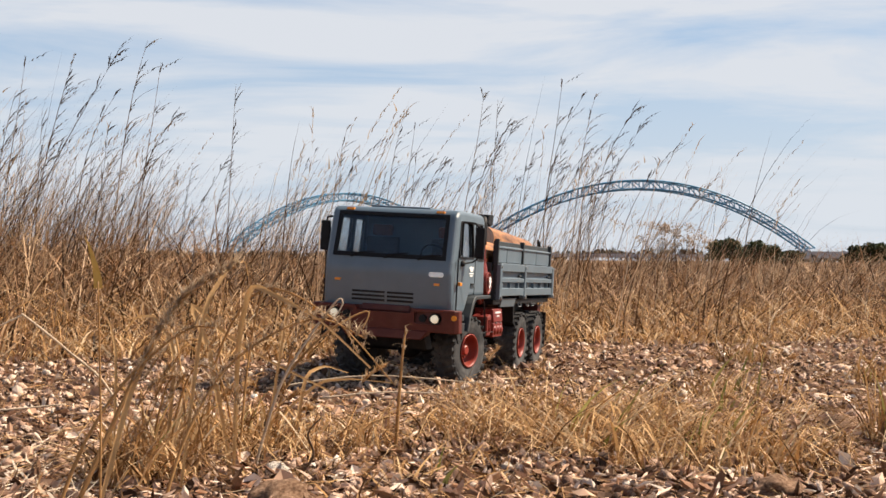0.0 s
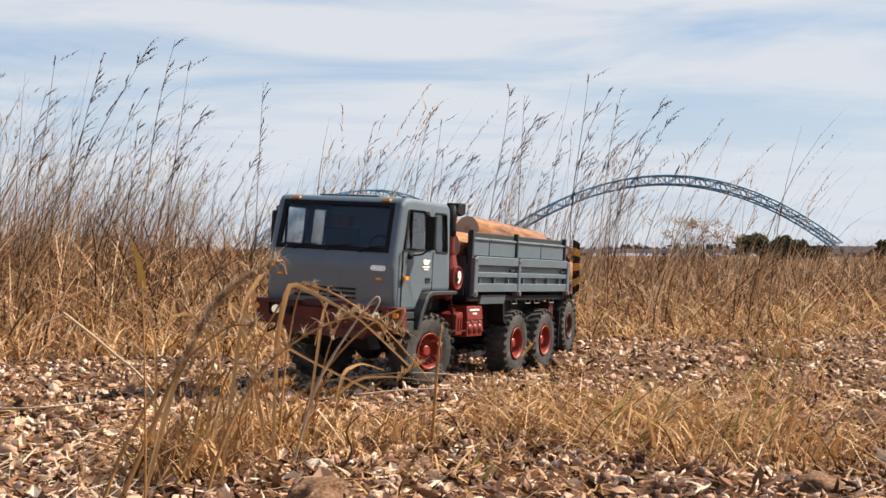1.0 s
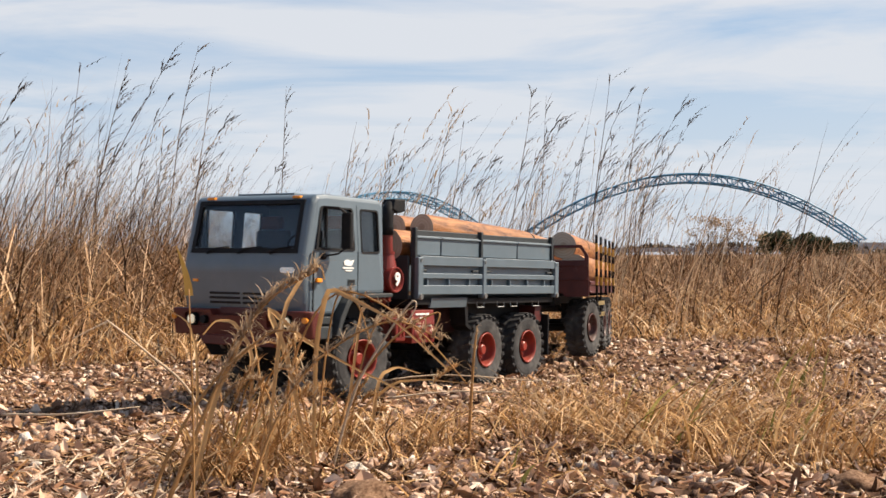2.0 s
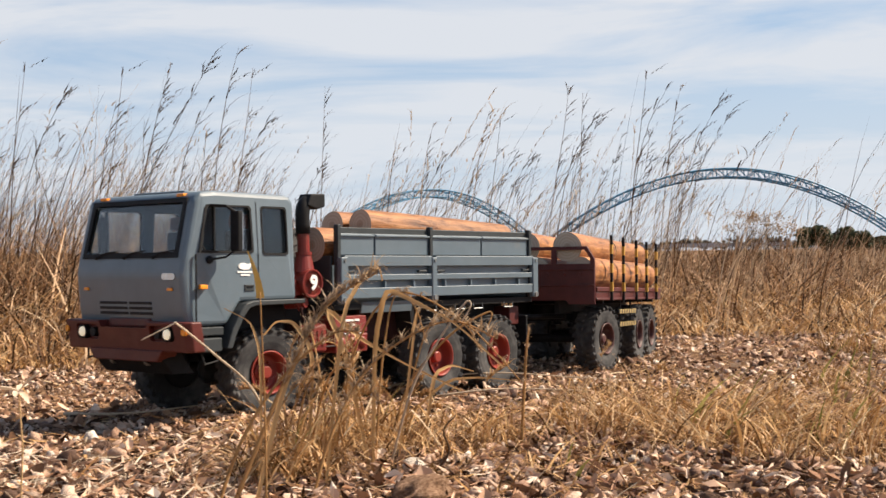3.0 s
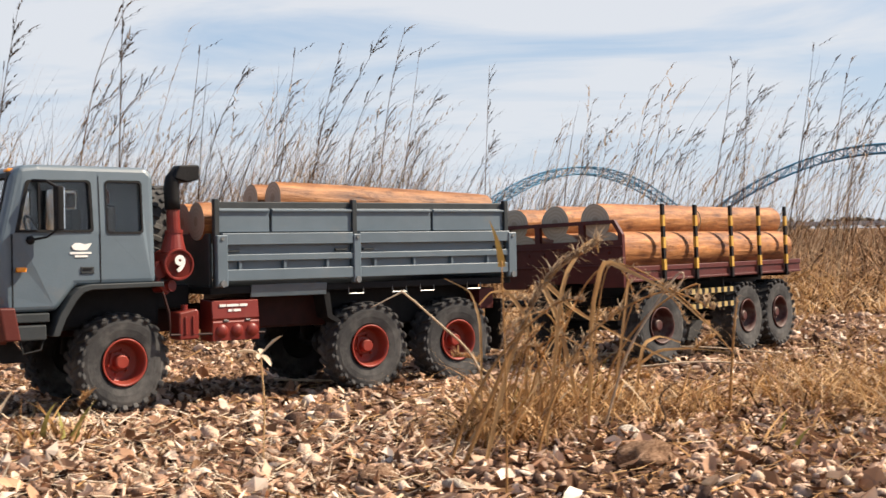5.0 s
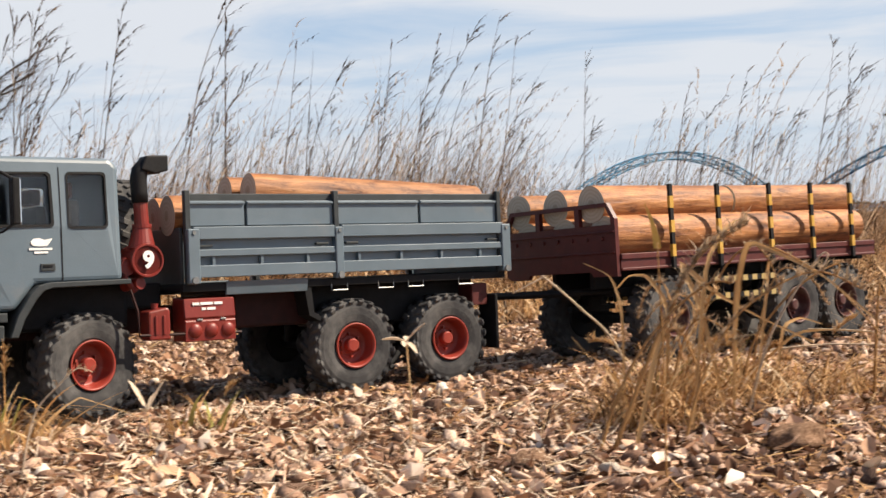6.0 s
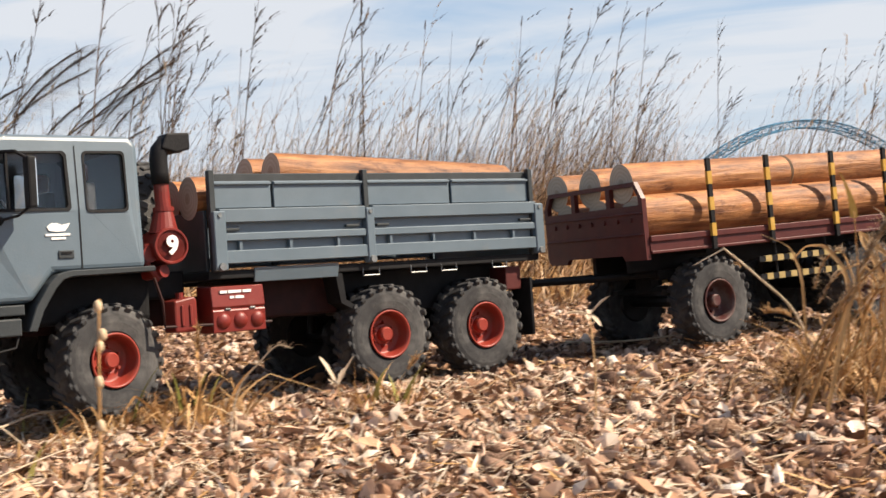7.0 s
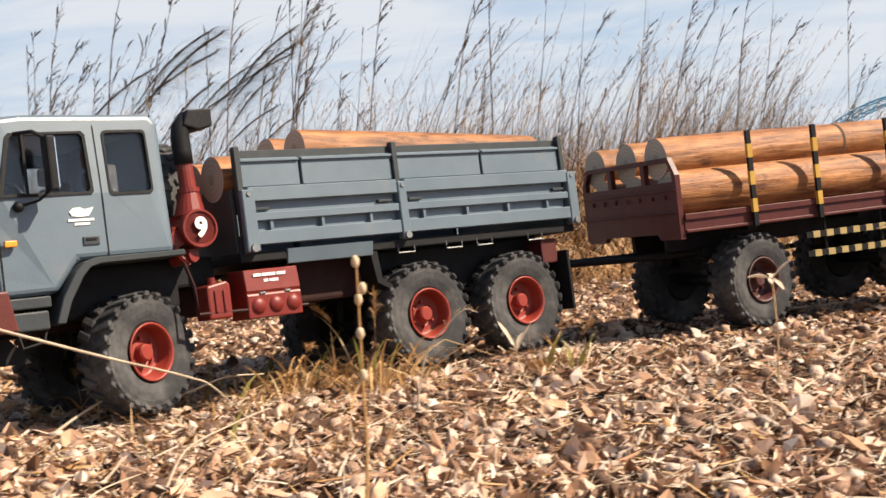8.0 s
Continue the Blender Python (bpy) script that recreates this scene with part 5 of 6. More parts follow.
n = 2600
y = 4.2 + 6.0 * rng.random(n)
x = y * rng.uniform(-0.06, 0.42, n)
keep = np.sin(x / y * 27 + 1.0) + 0.7 * np.sin(x / y * 61 + y) > rng.uniform(-1.2, 1.2, n)
x, y = x[keep], y[keep]
grass_stuff("meadow_grass_tops", x, y, rng.uniform(0.20, 0.25 + 0.025 * y, len(x)), rng.uniform(0.1, 0.7, len(x)), rng.uniform(0.0, 0.5, len(x)), rng.uniform(0.0012, 0.0030, len(x)), M_FLUFF,
            "fine pale meadow grass tops against the sky", "grass", spread=0.9, segs=6, fold=0.2)

n = 2400
y = 2.7 + 3.2 * rng.random(n)
x = rng.uniform(-4.6, -0.35, n)
keep = (y > field_edge(x) + 0.15) & (np.sin(x * 3.3 + 0.8) + 0.7 * np.sin(x * 7.9 + y * 1.3) > rng.uniform(-1.6, 0.7, n))
x, y = x[keep], y[keep]
grass_stuff("dark_grass_stems", x, y, rng.uniform(0.30, 0.68, len(x)) * np.interp(x, [-1.2, -0.4], [1.0, 0.75]), rng.uniform(0.05, 0.5, len(x)), rng.uniform(0.0, 0.25, len(x)), rng.uniform(0.0022, 0.0046, len(x)), M_STEM,
            "dark upright dry grass stems in the tall stand", "grass", spread=0.8, segs=6, fold=0.12)


def headed_grass(n):
    """Fine stems, each with a fluffy head along its own tip."""
    y = 2.5 + 4.6 * rng.random(n)
    x = rng.uniform(-4.8, 1.0, n)
    keep = (rng.random(n) < np.interp(x, [-4.8, -0.9, -0.3, 1.0], [1, 1, 0.5, 0.2])) & (y > field_edge(x) + 0.1)
    keep &= np.sin(x * 3.3 + 0.8) + 0.7 * np.sin(x * 7.9 + y * 1.3) > rng.uniform(-1.3, 0.9, len(x))
    x, y = x[keep], y[keep]
    n = len(x)
    p, h = on_ground(x, y), rng.uniform(0.30, 0.66, n)
    a, lean, droop = rng.normal(0.1, 0.7, n), rng.uniform(0.15, 0.6, n), rng.uniform(0.0, 0.3, n)
    V, F = ribbons(p, h, a, lean, droop, rng.uniform(0.0014, 0.0026, n), 6)
    k = 8
    s = np.tile(np.linspace(0.78, 1.0, k), n)
    P, H, A, L, D = np.repeat(p, k, 0), np.repeat(h, k), np.repeat(a, k), np.repeat(lean, k), np.repeat(droop, k)
    q = np.stack([P[:, 0] + np.cos(A) * H * L * s ** 1.7, P[:, 1] + np.sin(A) * H * L * s ** 1.7, P[:, 2] + H * (s - D * s ** 2.6)], 1)
    V2, F2 = ribbons(q, rng.uniform(0.012, 0.034, len(q)), A + rng.normal(0, 0.7, len(q)), rng.uniform(0.4, 1.3, len(q)), rng.uniform(0, 0.6, len(q)), rng.uniform(0.0018, 0.0038, len(q)), 3)
    me = mesh_from("headed_grass", np.concatenate([V, V2]), np.concatenate([F, F2 + len(V)]), M_FLUFF)
    return tagged(new("headed_grass", me), "fine pale grass with fluffy seed heads", "grass", kind="stuff")


headed_grass(3600)


def stalk_parts(seed, height, lean, head, plume=False):
    """A reed: its stem mesh and its seed head mesh, leaning to +x, root at the origin."""
    r = np.random.default_rng(seed)
    s = np.linspace(0, 1, 10)
    wob = r.normal(0, 0.006, 2)
    cx = height * (lean * s ** r.uniform(1.3, 2.6) + r.normal(0, 0.010) * np.sin(s * 6.0))
    cy, cz = height * wob[0] * np.sin(s * 3), height * (s - 0.20 * lean * s ** 3)
    if plume:
        cx, cz = height * lean * s ** 1.7, height * 1.08 * (s - 0.20 * s ** 3.2)
    rad = np.interp(s, [0, 0.6, 1], [0.0027, 0.0019, 0.0007])
    V, F = [], []
    for k in range(10):
        for j in range(3):
            a = j * 2.094
            V.append((cx[k] + rad[k] * math.cos(a), cy[k] + rad[k] * math.sin(a), cz[k]))
    for k in range(9):
        for j in range(3):
            F.append((k * 3 + j, k * 3 + (j + 1) % 3, (k + 1) * 3 + (j + 1) % 3, (k + 1) * 3 + j))
    base = len(V)
    # side leaves, thin and angled
    n = 10 if plume else int(r.integers(3, 7))
    lp = r.uniform(0.25, 0.75, n)
    P = np.stack([np.interp(lp, s, cx), np.interp(lp, s, cy), np.interp(lp, s, cz)], 1)
    lv, lf = ribbons(P, r.uniform(0.06, 0.20, n) * (1.5 if plume else 1.0), r.normal(0, 0.7, n), r.uniform(0.4, 1.6, n), r.uniform(0.0, 0.6, n), r.uniform(0.0025, 0.0048, n), 5, r.uniform(0, 6.28, n))
    stem = mesh_from("reed", np.concatenate([np.array(V), lv]), F + (lf + base).tolist(), M_STEM)
    # seed head: side branches carrying spikelets
    if plume:
        n = 420
        t = r.uniform(0.60, 1.0, n)
        P = np.stack([np.interp(t, s, cx), np.interp(t, s, cy), np.interp(t, s, cz)], 1)
        ln = r.uniform(0.10, 0.24, n) * np.interp(t, [0.60, 0.74, 1.0], [0.5, 1.2, 0.75])
        hv, hf = ribbons(P, ln * 0.36, r.normal(0.0, 0.28, n), r.uniform(1.9, 3.4, n), r.uniform(0.55, 1.35, n), r.uniform(0.0013, 0.0029, n), 6, r.uniform(0, 6.28, n))
    else:
        n = int(5 + 7 * head)
        t = np.sort(1 - 0.46 * r.random(n))
        P = np.stack([np.interp(t, s, cx), np.interp(t, s, cy), np.interp(t, s, cz)], 1)
        ln, ang, slope = r.uniform(0.035, 0.085, n), r.normal(0.0, 0.55, n), r.uniform(0.35, 1.5, n)
        bv, bf = ribbons(P, ln, ang, slope, r.uniform(0.0, 0.3, n), np.full(n, 0.0026), 4, r.uniform(0, 6.28, n))
        V2, F2, base = [bv], [bf], len(bv)
        k = 4
        u = np.tile(np.linspace(0.35, 0.85, k), n)
        A, L, S = np.repeat(ang, k), np.repeat(ln, k), np.repeat(slope, k)
        Q = np.repeat(P, k, 0) + np.stack([np.cos(A) * L * S * u ** 1.7, np.sin(A) * L * S * u ** 1.7, L * u], 1)
        sv, sf = ribbons(Q, r.uniform(0.014, 0.034, n * k), A + r.normal(0, 0.35, n * k), S * r.uniform(0.8, 1.5, n * k), r.uniform(0.0, 0.5, n * k), r.uniform(0.0042, 0.0078, n * k), 3, r.uniform(0, 6.28, n * k))
        V2.append(sv); F2.append(sf + base)
        hv, hf = np.concatenate(V2), np.concatenate(F2)
    return stem, mesh_from("seed_head", hv, hf, M_SEED)


def reed(seed, height, lean, head, plume, label, category, group):
    stem, top = stalk_parts(seed, height, lean, head, plume)
    ob = tagged(new("plume_reed" if plume else "reed_stalk", stem), label, category, group)
    hd = new("plume" if plume else "seed_head", top)
    hd.parent = ob
    hd["kind"] = "stuff"
    return ob


def stand(kinds, spots):
    first = [True] * len(kinds)
    for i, (x, y, sc, turn) in enumerate(spots):
        k = i % len(kinds)
        m = pose(x, y, float(ground_h(x, y)) - 0.005, 0, 0, turn)
        if first[k]:
            kinds[k].matrix_basis = m @ Matrix.Scale(sc, 4)
            first[k] = False
        else:
            c = copy_thing(kinds[k], m)
            c.scale = (sc, sc, sc)


REEDS = [reed(100 + k, hh, ln, hd, False, "thin dark dry reed stalk with a sparse seed head", "reed", "tall dry reeds")
         for k, (hh, ln, hd) in enumerate(((1.0, 0.14, 0.5), (1.0, 0.26, 0.8), (1.0, 0.08, 0.3), (1.0, 0.38, 0.9), (1.0, 0.18, 1.0), (1.0, 0.04, 0.6), (1.0, 0.30, 0.2), (1.0, 0.50, 0.5), (1.0, 0.11, 0.9)))]
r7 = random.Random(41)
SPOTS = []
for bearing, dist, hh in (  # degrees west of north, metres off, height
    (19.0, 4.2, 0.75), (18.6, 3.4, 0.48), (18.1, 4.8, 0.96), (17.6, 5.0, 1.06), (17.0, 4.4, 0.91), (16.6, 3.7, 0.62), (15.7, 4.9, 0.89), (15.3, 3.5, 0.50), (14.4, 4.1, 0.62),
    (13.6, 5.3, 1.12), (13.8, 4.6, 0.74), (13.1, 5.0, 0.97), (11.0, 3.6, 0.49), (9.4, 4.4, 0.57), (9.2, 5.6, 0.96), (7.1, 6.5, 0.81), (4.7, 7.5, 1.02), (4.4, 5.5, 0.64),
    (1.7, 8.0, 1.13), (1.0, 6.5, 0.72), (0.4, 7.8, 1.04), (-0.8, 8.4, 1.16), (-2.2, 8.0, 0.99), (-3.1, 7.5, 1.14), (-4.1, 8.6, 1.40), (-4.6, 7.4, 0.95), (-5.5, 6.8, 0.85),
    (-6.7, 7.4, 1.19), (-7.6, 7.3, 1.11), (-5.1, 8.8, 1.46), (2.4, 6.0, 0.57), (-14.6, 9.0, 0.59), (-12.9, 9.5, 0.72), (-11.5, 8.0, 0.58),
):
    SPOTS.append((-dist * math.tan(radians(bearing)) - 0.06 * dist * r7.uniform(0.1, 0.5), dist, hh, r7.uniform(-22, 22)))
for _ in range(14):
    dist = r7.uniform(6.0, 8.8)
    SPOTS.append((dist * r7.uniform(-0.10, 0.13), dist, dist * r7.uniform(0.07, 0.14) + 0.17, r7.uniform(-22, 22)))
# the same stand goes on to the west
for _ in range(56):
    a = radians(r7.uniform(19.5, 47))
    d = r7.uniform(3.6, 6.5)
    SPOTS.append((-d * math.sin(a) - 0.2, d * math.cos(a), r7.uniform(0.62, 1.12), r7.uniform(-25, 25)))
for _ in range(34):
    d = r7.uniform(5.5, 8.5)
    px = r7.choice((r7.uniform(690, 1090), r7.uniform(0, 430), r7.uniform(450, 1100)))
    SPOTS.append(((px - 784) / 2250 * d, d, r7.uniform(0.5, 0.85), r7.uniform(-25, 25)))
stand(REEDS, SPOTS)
PLUMES = [reed(200 + k, 1.0, ln, 1.0, True, "tall reed with a drooping feathery grey-brown plume", "reed", "plumed reeds")
          for k, ln in enumerate((0.72, 0.85, 0.58))]
PSPOTS = [(-3.62, 4.35, 0.98, 0), (-3.78, 4.30, 0.93, 6), (-3.58, 4.45, 0.84, -5), (-3.72, 4.15, 0.77, 9), (-4.05, 4.30, 1.04, -8), (-3.95, 4.60, 0.95, 12),
          (-3.50, 4.25, 0.68, 4), (-4.20, 4.10, 0.90, -3), (-3.85, 4.05, 1.06, 14), (-3.40, 4.40, 0.62, -10), (-4.35, 4.50, 1.02, 5), (-3.68, 4.50, 1.08, 3), (-3.90, 4.40, 0.82, -12)]
stand(PLUMES, PSPOTS)

# ---------------------------------------------------------------- tufts in front


def tuft(name, x, y, n, radius, h0, h1, lean, droop, width, green, label, heads=0):
    ob = thing(name, label, "grass tuft", "tufts on the gravel")
    ob.matrix_basis = pose(x, y, float(ground_h(x, y)))
    a, q = rng.uniform(0, 6.28, n), radius * np.sqrt(rng.random(n))
    p = np.stack([q * np.cos(a), q * np.sin(a), np.full(n, -0.004)], 1)
    h = rng.uniform(h0, h1, n)
    head = np.where(rng.random(n) < 0.35, rng.normal(0.1, 0.9, n), np.where(rng.random(n) < 0.5, a + rng.normal(0, 0.5, n), rng.uniform(0, 6.28, n)))
    V, F = ribbons(p, h, head, rng.uniform(*lean, n), rng.uniform(*droop, n), rng.uniform(*width, n), 8, None, 0.75)
    o = new("dry_blade", mesh_from("dry_blade", V, F, M_STRAW))
    o.parent = ob
    o["kind"] = "stuff"
    # low brown blades, their darker tones standing for shade at the tuft's base
    m = n * 2
    a2, q2 = rng.uniform(0, 6.28, m), radius * 1.25 * np.sqrt(rng.random(m))
    p3 = np.stack([q2 * np.cos(a2), q2 * np.sin(a2), np.full(m, -0.003)], 1)
    V, F = ribbons(p3, rng.uniform(0.18, 0.80, m) * h1, rng.uniform(0, 6.28, m), rng.uniform(0.3, 2.2, m), rng.uniform(0.0, 0.9, m), rng.uniform(0.0010, 0.0028, m), 6, None, 0.7)
    o = new("thatch", mesh_from("thatch", V, F, M_THATCH))
    o.parent = ob
    o["kind"] = "stuff"
    if green:
        p2 = p[:green] * 0.7
        V, F = ribbons(p2, rng.uniform(h0, h1, green) * 0.9, rng.normal(0.3, 0.8, green), rng.uniform(0.2, 0.8, green), rng.uniform(0, 0.3, green), rng.uniform(0.003, 0.006, green), 5)
        o = new("green_blade", mesh_from("green_blade", V, F, M_GREEN))
        o.parent = ob
        o["kind"] = "stuff"
    if heads:
        bits_v, bits_f, base = [], [], 0
        for k in range(heads):
            i = int(rng.integers(0, n))
            s = np.linspace(0.68, 1.0, 90)
            ln_, dr = rng.uniform(0.1, 0.6), rng.uniform(0.1, 0.6)
            hh = h1 * rng.uniform(0.8, 1.35)
            hd = rng.normal(0.2, 1.4)
            cx = p[i, 0] + math.cos(hd) * hh * ln_ * s ** 1.7
            cy = p[i, 1] + math.sin(hd) * hh * ln_ * s ** 1.7
            cz = hh * (s - dr * s ** 2.6)
            P = np.stack([cx, cy, cz], 1)
            v, f = ribbons(P, rng.uniform(0.004, 0.012, 90), rng.normal(hd, 1.2, 90), rng.uniform(0.3, 1.1, 90), rng.uniform(0, 0.8, 90), rng.uniform(0.0008, 0.0018, 90), 3)
            bits_v.append(v); bits_f.append(f + base); base += len(v)
            sv, sf = ribbons(p[i:i + 1], np.array([hh]), np.array([hd]), np.array([ln_]), np.array([dr]), np.array([0.0024]), 10)
            bits_v.append(sv); bits_f.append(sf + base); base += len(sv)
        o = new("seed_head", mesh_from("seed_head", np.concatenate(bits_v), np.concatenate(bits_f), M_STRAW))
        o.parent = ob
        o["kind"] = "stuff"
    return ob


FRONT_TUFT = tuft("grass_tuft", -0.205, 1.14, 240, 0.060, 0.02, 0.088, (0.05, 1.1), (0.0, 0.6), (0.0014, 0.0042), 6, "golden dry grass tuft with drooping seed heads", 9)
tuft("grass_tuft", -0.235, 1.01, 130, 0.040, 0.03, 0.115, (0.05, 0.8), (0.0, 0.4), (0.0014, 0.0036), 3, "tall golden dry grass tuft with snapped blades", 4)
tuft("grass_tuft", -0.125, 1.18, 260, 0.08, 0.02, 0.075, (0.2, 1.6), (0.0, 0.7), (0.0014, 0.0036), 0, "golden dry grass tuft bent over the gravel", 3)
tuft("grass_tuft", 0.12, 1.25, 420, 0.12, 0.02, 0.105, (0.2, 1.7), (0.0, 0.7), (0.0016, 0.0036), 6, "low spreading dry grass tuft with a few green blades", 1)
tuft("grass_tuft", 0.22, 1.15, 380, 0.12, 0.02, 0.095, (0.2, 1.7), (0.0, 0.7), (0.0016, 0.0036), 14, "low dry grass tuft with yellow-green blades", 0)
tuft("grass_tuft", 0.44, 1.22, 40, 0.035, 0.05, 0.13, (0.05, 0.4), (0.0, 0.3), (0.002, 0.004), 16, "upright weed tuft with green blades", 2)
tuft("grass_tuft", 0.40, 1.75, 60, 0.07, 0.03, 0.085, (0.2, 1.0), (0.0, 0.5), (0.0016, 0.0034), 5, "small dry grass tuft beside the track", 1)
tuft("grass_tuft", 0.07, 1.55, 50, 0.05, 0.03, 0.075, (0.2, 1.0), (0.0, 0.5), (0.0016, 0.0034), 0, "small dry grass tuft beside the track", 2)
tuft("grass_tuft", -0.90, 0.86, 70, 0.10, 0.02, 0.06, (0.3, 1.6), (0.0, 0.6), (0.0015, 0.003), 6, "sparse flattened dry grass tuft", 0)
tuft("grass_tuft", -0.80, 0.86, 90, 0.065, 0.03, 0.080, (0.3, 1.3), (0.0, 0.6), (0.0024, 0.0050), 4, "curled dry weed with pale drooping leaves", 3)
tuft("grass_tuft", -1.045, 0.745, 20, 0.05, 0.025, 0.060, (0.3, 1.4), (0.1, 0.8), (0.0018, 0.0038), 0, "curled dry weed with pale drooping leaves", 2)
tuft("grass_tuft", 0.30, 1.43, 120, 0.12, 0.02, 0.07, (0.5, 2.2), (0.1, 1.0), (0.0016, 0.0036), 4, "low spreading dry grass tuft with a few green blades", 2)
tuft("grass_tuft", -0.62, 0.93, 26, 0.03, 0.02, 0.055, (0.1, 0.7), (0.0, 0.3), (0.002, 0.004), 8, "little sprouting weed with pale leaves", 1)
tuft("grass_tuft", -0.75, 0.62, 60, 0.12, 0.02, 0.05, (0.5, 1.8), (0.0, 0.6), (0.0015, 0.003), 3, "sparse flattened dry grass tuft", 0)
tuft("grass_tuft", -0.02, 0.98, 50, 0.10, 0.02, 0.05, (0.5, 1.8), (0.0, 0.6), (0.0015, 0.003), 2, "sparse flattened dry grass tuft", 0)
tuft("grass_tuft", 0.66, 1.9, 50, 0.05, 0.03, 0.09, (0.2, 0.9), (0.0, 0.5), (0.0016, 0.0034), 4, "small dry grass tuft beside the track", 1)
tuft("grass_tuft", 0.55, 2.3, 60, 0.06, 0.03, 0.10, (0.2, 0.9), (0.0, 0.5), (0.0016, 0.0034), 4, "small dry grass tuft beside the track", 1)


def lone_stem(name, pts, r, material, label, category, fluff=0, brush=1.0):
    """A single bent stem or twig along a soft curve."""
    bm = bmesh.new()
    P = [Vector(p) for p in pts]
    fine = []
    for i in range(len(P) - 1):
        a, b, c, d = P[max(i - 1, 0)], P[i], P[i + 1], P[min(i + 2, len(P) - 1)]
        for k in range(5):
            t = k / 5
            fine.append(0.5 * ((2 * b) + (c - a) * t + (2 * a - 5 * b + 4 * c - d) * t * t + (3 * b - a - 3 * c + d) * t ** 3))
    fine.append(P[-1])
    sweep(bm, fine, r, r * 0.4, 7)
    me = bpy.data.meshes.new(name)
    bm.to_mesh(me)
    bm.free()
    me.materials.append(material)
    me.polygons.foreach_set("use_smooth", [True] * len(me.polygons))
    ob = tagged(new(name, me), label, category)
    fluff *= 2
    if fluff:
        i = rng.integers(int(len(fine) * (0.5 if brush == 1.0 else 0.32)), len(fine), fluff)
        q = np.array([fine[k][:] for k in i]) + rng.normal(0, 0.0008, (fluff, 3))
        v, f = ribbons(q, rng.uniform(0.004, 0.011, fluff) * brush, rng.normal(0.2, 1.3, fluff), rng.uniform(0.4, 1.3, fluff), rng.uniform(0.0, 1.2, fluff), rng.uniform(0.0008, 0.0017, fluff), 3)
        h = new("seed_head", mesh_from("seed_head", v, f, M_FLUFF))
        h.parent = ob
    return ob


lone_stem("dry_grass", [(-0.160, 1.13, 0.0), (-0.150, 1.15, 0.055), (-0.110, 1.16, 0.105), (-0.070, 1.17, 0.128), (-0.073, 1.165, 0.112)], 0.0016, M_STRAW, "thin bent pale grass stem leaning over gravel", "grass stem")
lone_stem("dry_grass", [(-0.20, 1.08, 0.0), (-0.19, 1.07, 0.09), (-0.15, 1.06, 0.15), (-0.09, 1.06, 0.125), (-0.04, 1.07, 0.07)], 0.0013, M_STRAW, "arching golden grass stem", "grass stem", 40)
for k in range(8):
    a, b, hh = r7.uniform(-0.25, -0.15), r7.uniform(1.0, 1.18), r7.uniform(0.07, 0.155)
    dx, dy = r7.uniform(-0.035, 0.045), r7.gauss(0, 0.03)
    lone_stem("dry_grass", [(a, b, 0.0), (a + dx * 0.3, b + dy * 0.3, hh * 0.6), (a + dx * 0.8, b + dy * 0.8, hh), (a + dx * 1.5, b + dy * 1.5, hh * 0.93), (a + dx * 1.9, b + dy * 1.8, hh * 0.72)], 0.0011,
              M_STRAW, "golden grass stem with a drooping fuzzy head", "grass stem", 45)
lone_stem("dry_grass", [(-0.042, 1.15, 0.0), (-0.039, 1.15, 0.05), (-0.036, 1.15, 0.09), (-0.033, 1.15, 0.114)], 0.0019, M_STRAW, "short upright broken straw stalk", "grass stem", 14)
lone_stem("dry_grass", [(-0.672, 0.735, 0.0), (-0.662, 0.740, 0.048), (-0.645, 0.747, 0.070), (-0.632, 0.753, 0.082), (-0.622, 0.757, 0.079)], 0.0009, M_PALE, "thin bleached stem with a curled tip", "grass stem", 6)
lone_stem("twig", [(-0.150, 1.56, 0.005), (-0.060, 1.57, 0.012), (0.060, 1.58, 0.006)], 0.0014, M_PALE, "long pale straw lying on gravel", "twig")
lone_stem("twig", [(-0.230, 1.66, 0.006), (-0.100, 1.70, 0.020), (0.040, 1.72, 0.010), (0.110, 1.74, 0.004)], 0.0013, M_PALE, "long pale straw lying on gravel", "twig")
lone_stem("twig", [(-0.115, 0.985, 0.003), (-0.100, 0.99, 0.022), (-0.104, 0.99, 0.040), (-0.094, 0.995, 0.052)], 0.0013, M_STEM, "short crooked brown twig upright in gravel", "twig")
lone_stem("dry_grass", [(-0.250, 0.860, 0.0), (-0.218, 0.875, 0.080), (-0.198, 0.888, 0.124), (-0.178, 0.900, 0.152), (-0.148, 0.910, 0.170)], 0.0019, M_STRAW, "leaning golden grass stalk with a feathery head", "grass stem", 190, 1.9)
lone_stem("dry_grass", [(-0.20, 0.92, 0.0), (-0.185, 0.93, 0.05), (-0.155, 0.95, 0.10), (-0.10, 0.97, 0.13), (-0.06, 0.98, 0.115)], 0.0014, M_STRAW, "leaning golden grass stalk with a feathery head", "grass stem", 130, 1.6)
for k in range(1):
    a, b, c = r7.gauss(0, 0.010), r7.gauss(0, 0.02), r7.uniform(0.75, 0.9)
    lone_stem("dry_grass", [(-0.245 + a, 0.87 + b, 0.0), (-0.228 + a, 0.88 + b, 0.06 * c), (-0.195 + 1.4 * a, 0.89 + b, 0.112 * c), (-0.150 + 2 * a, 0.90 + b, 0.150 * c), (-0.115 + 3 * a, 0.90 + b, 0.152 * c)], r7.uniform(0.0012, 0.0024),
              M_STRAW, "leaning golden grass stalk with a fuzzy head", "grass stem", 40)
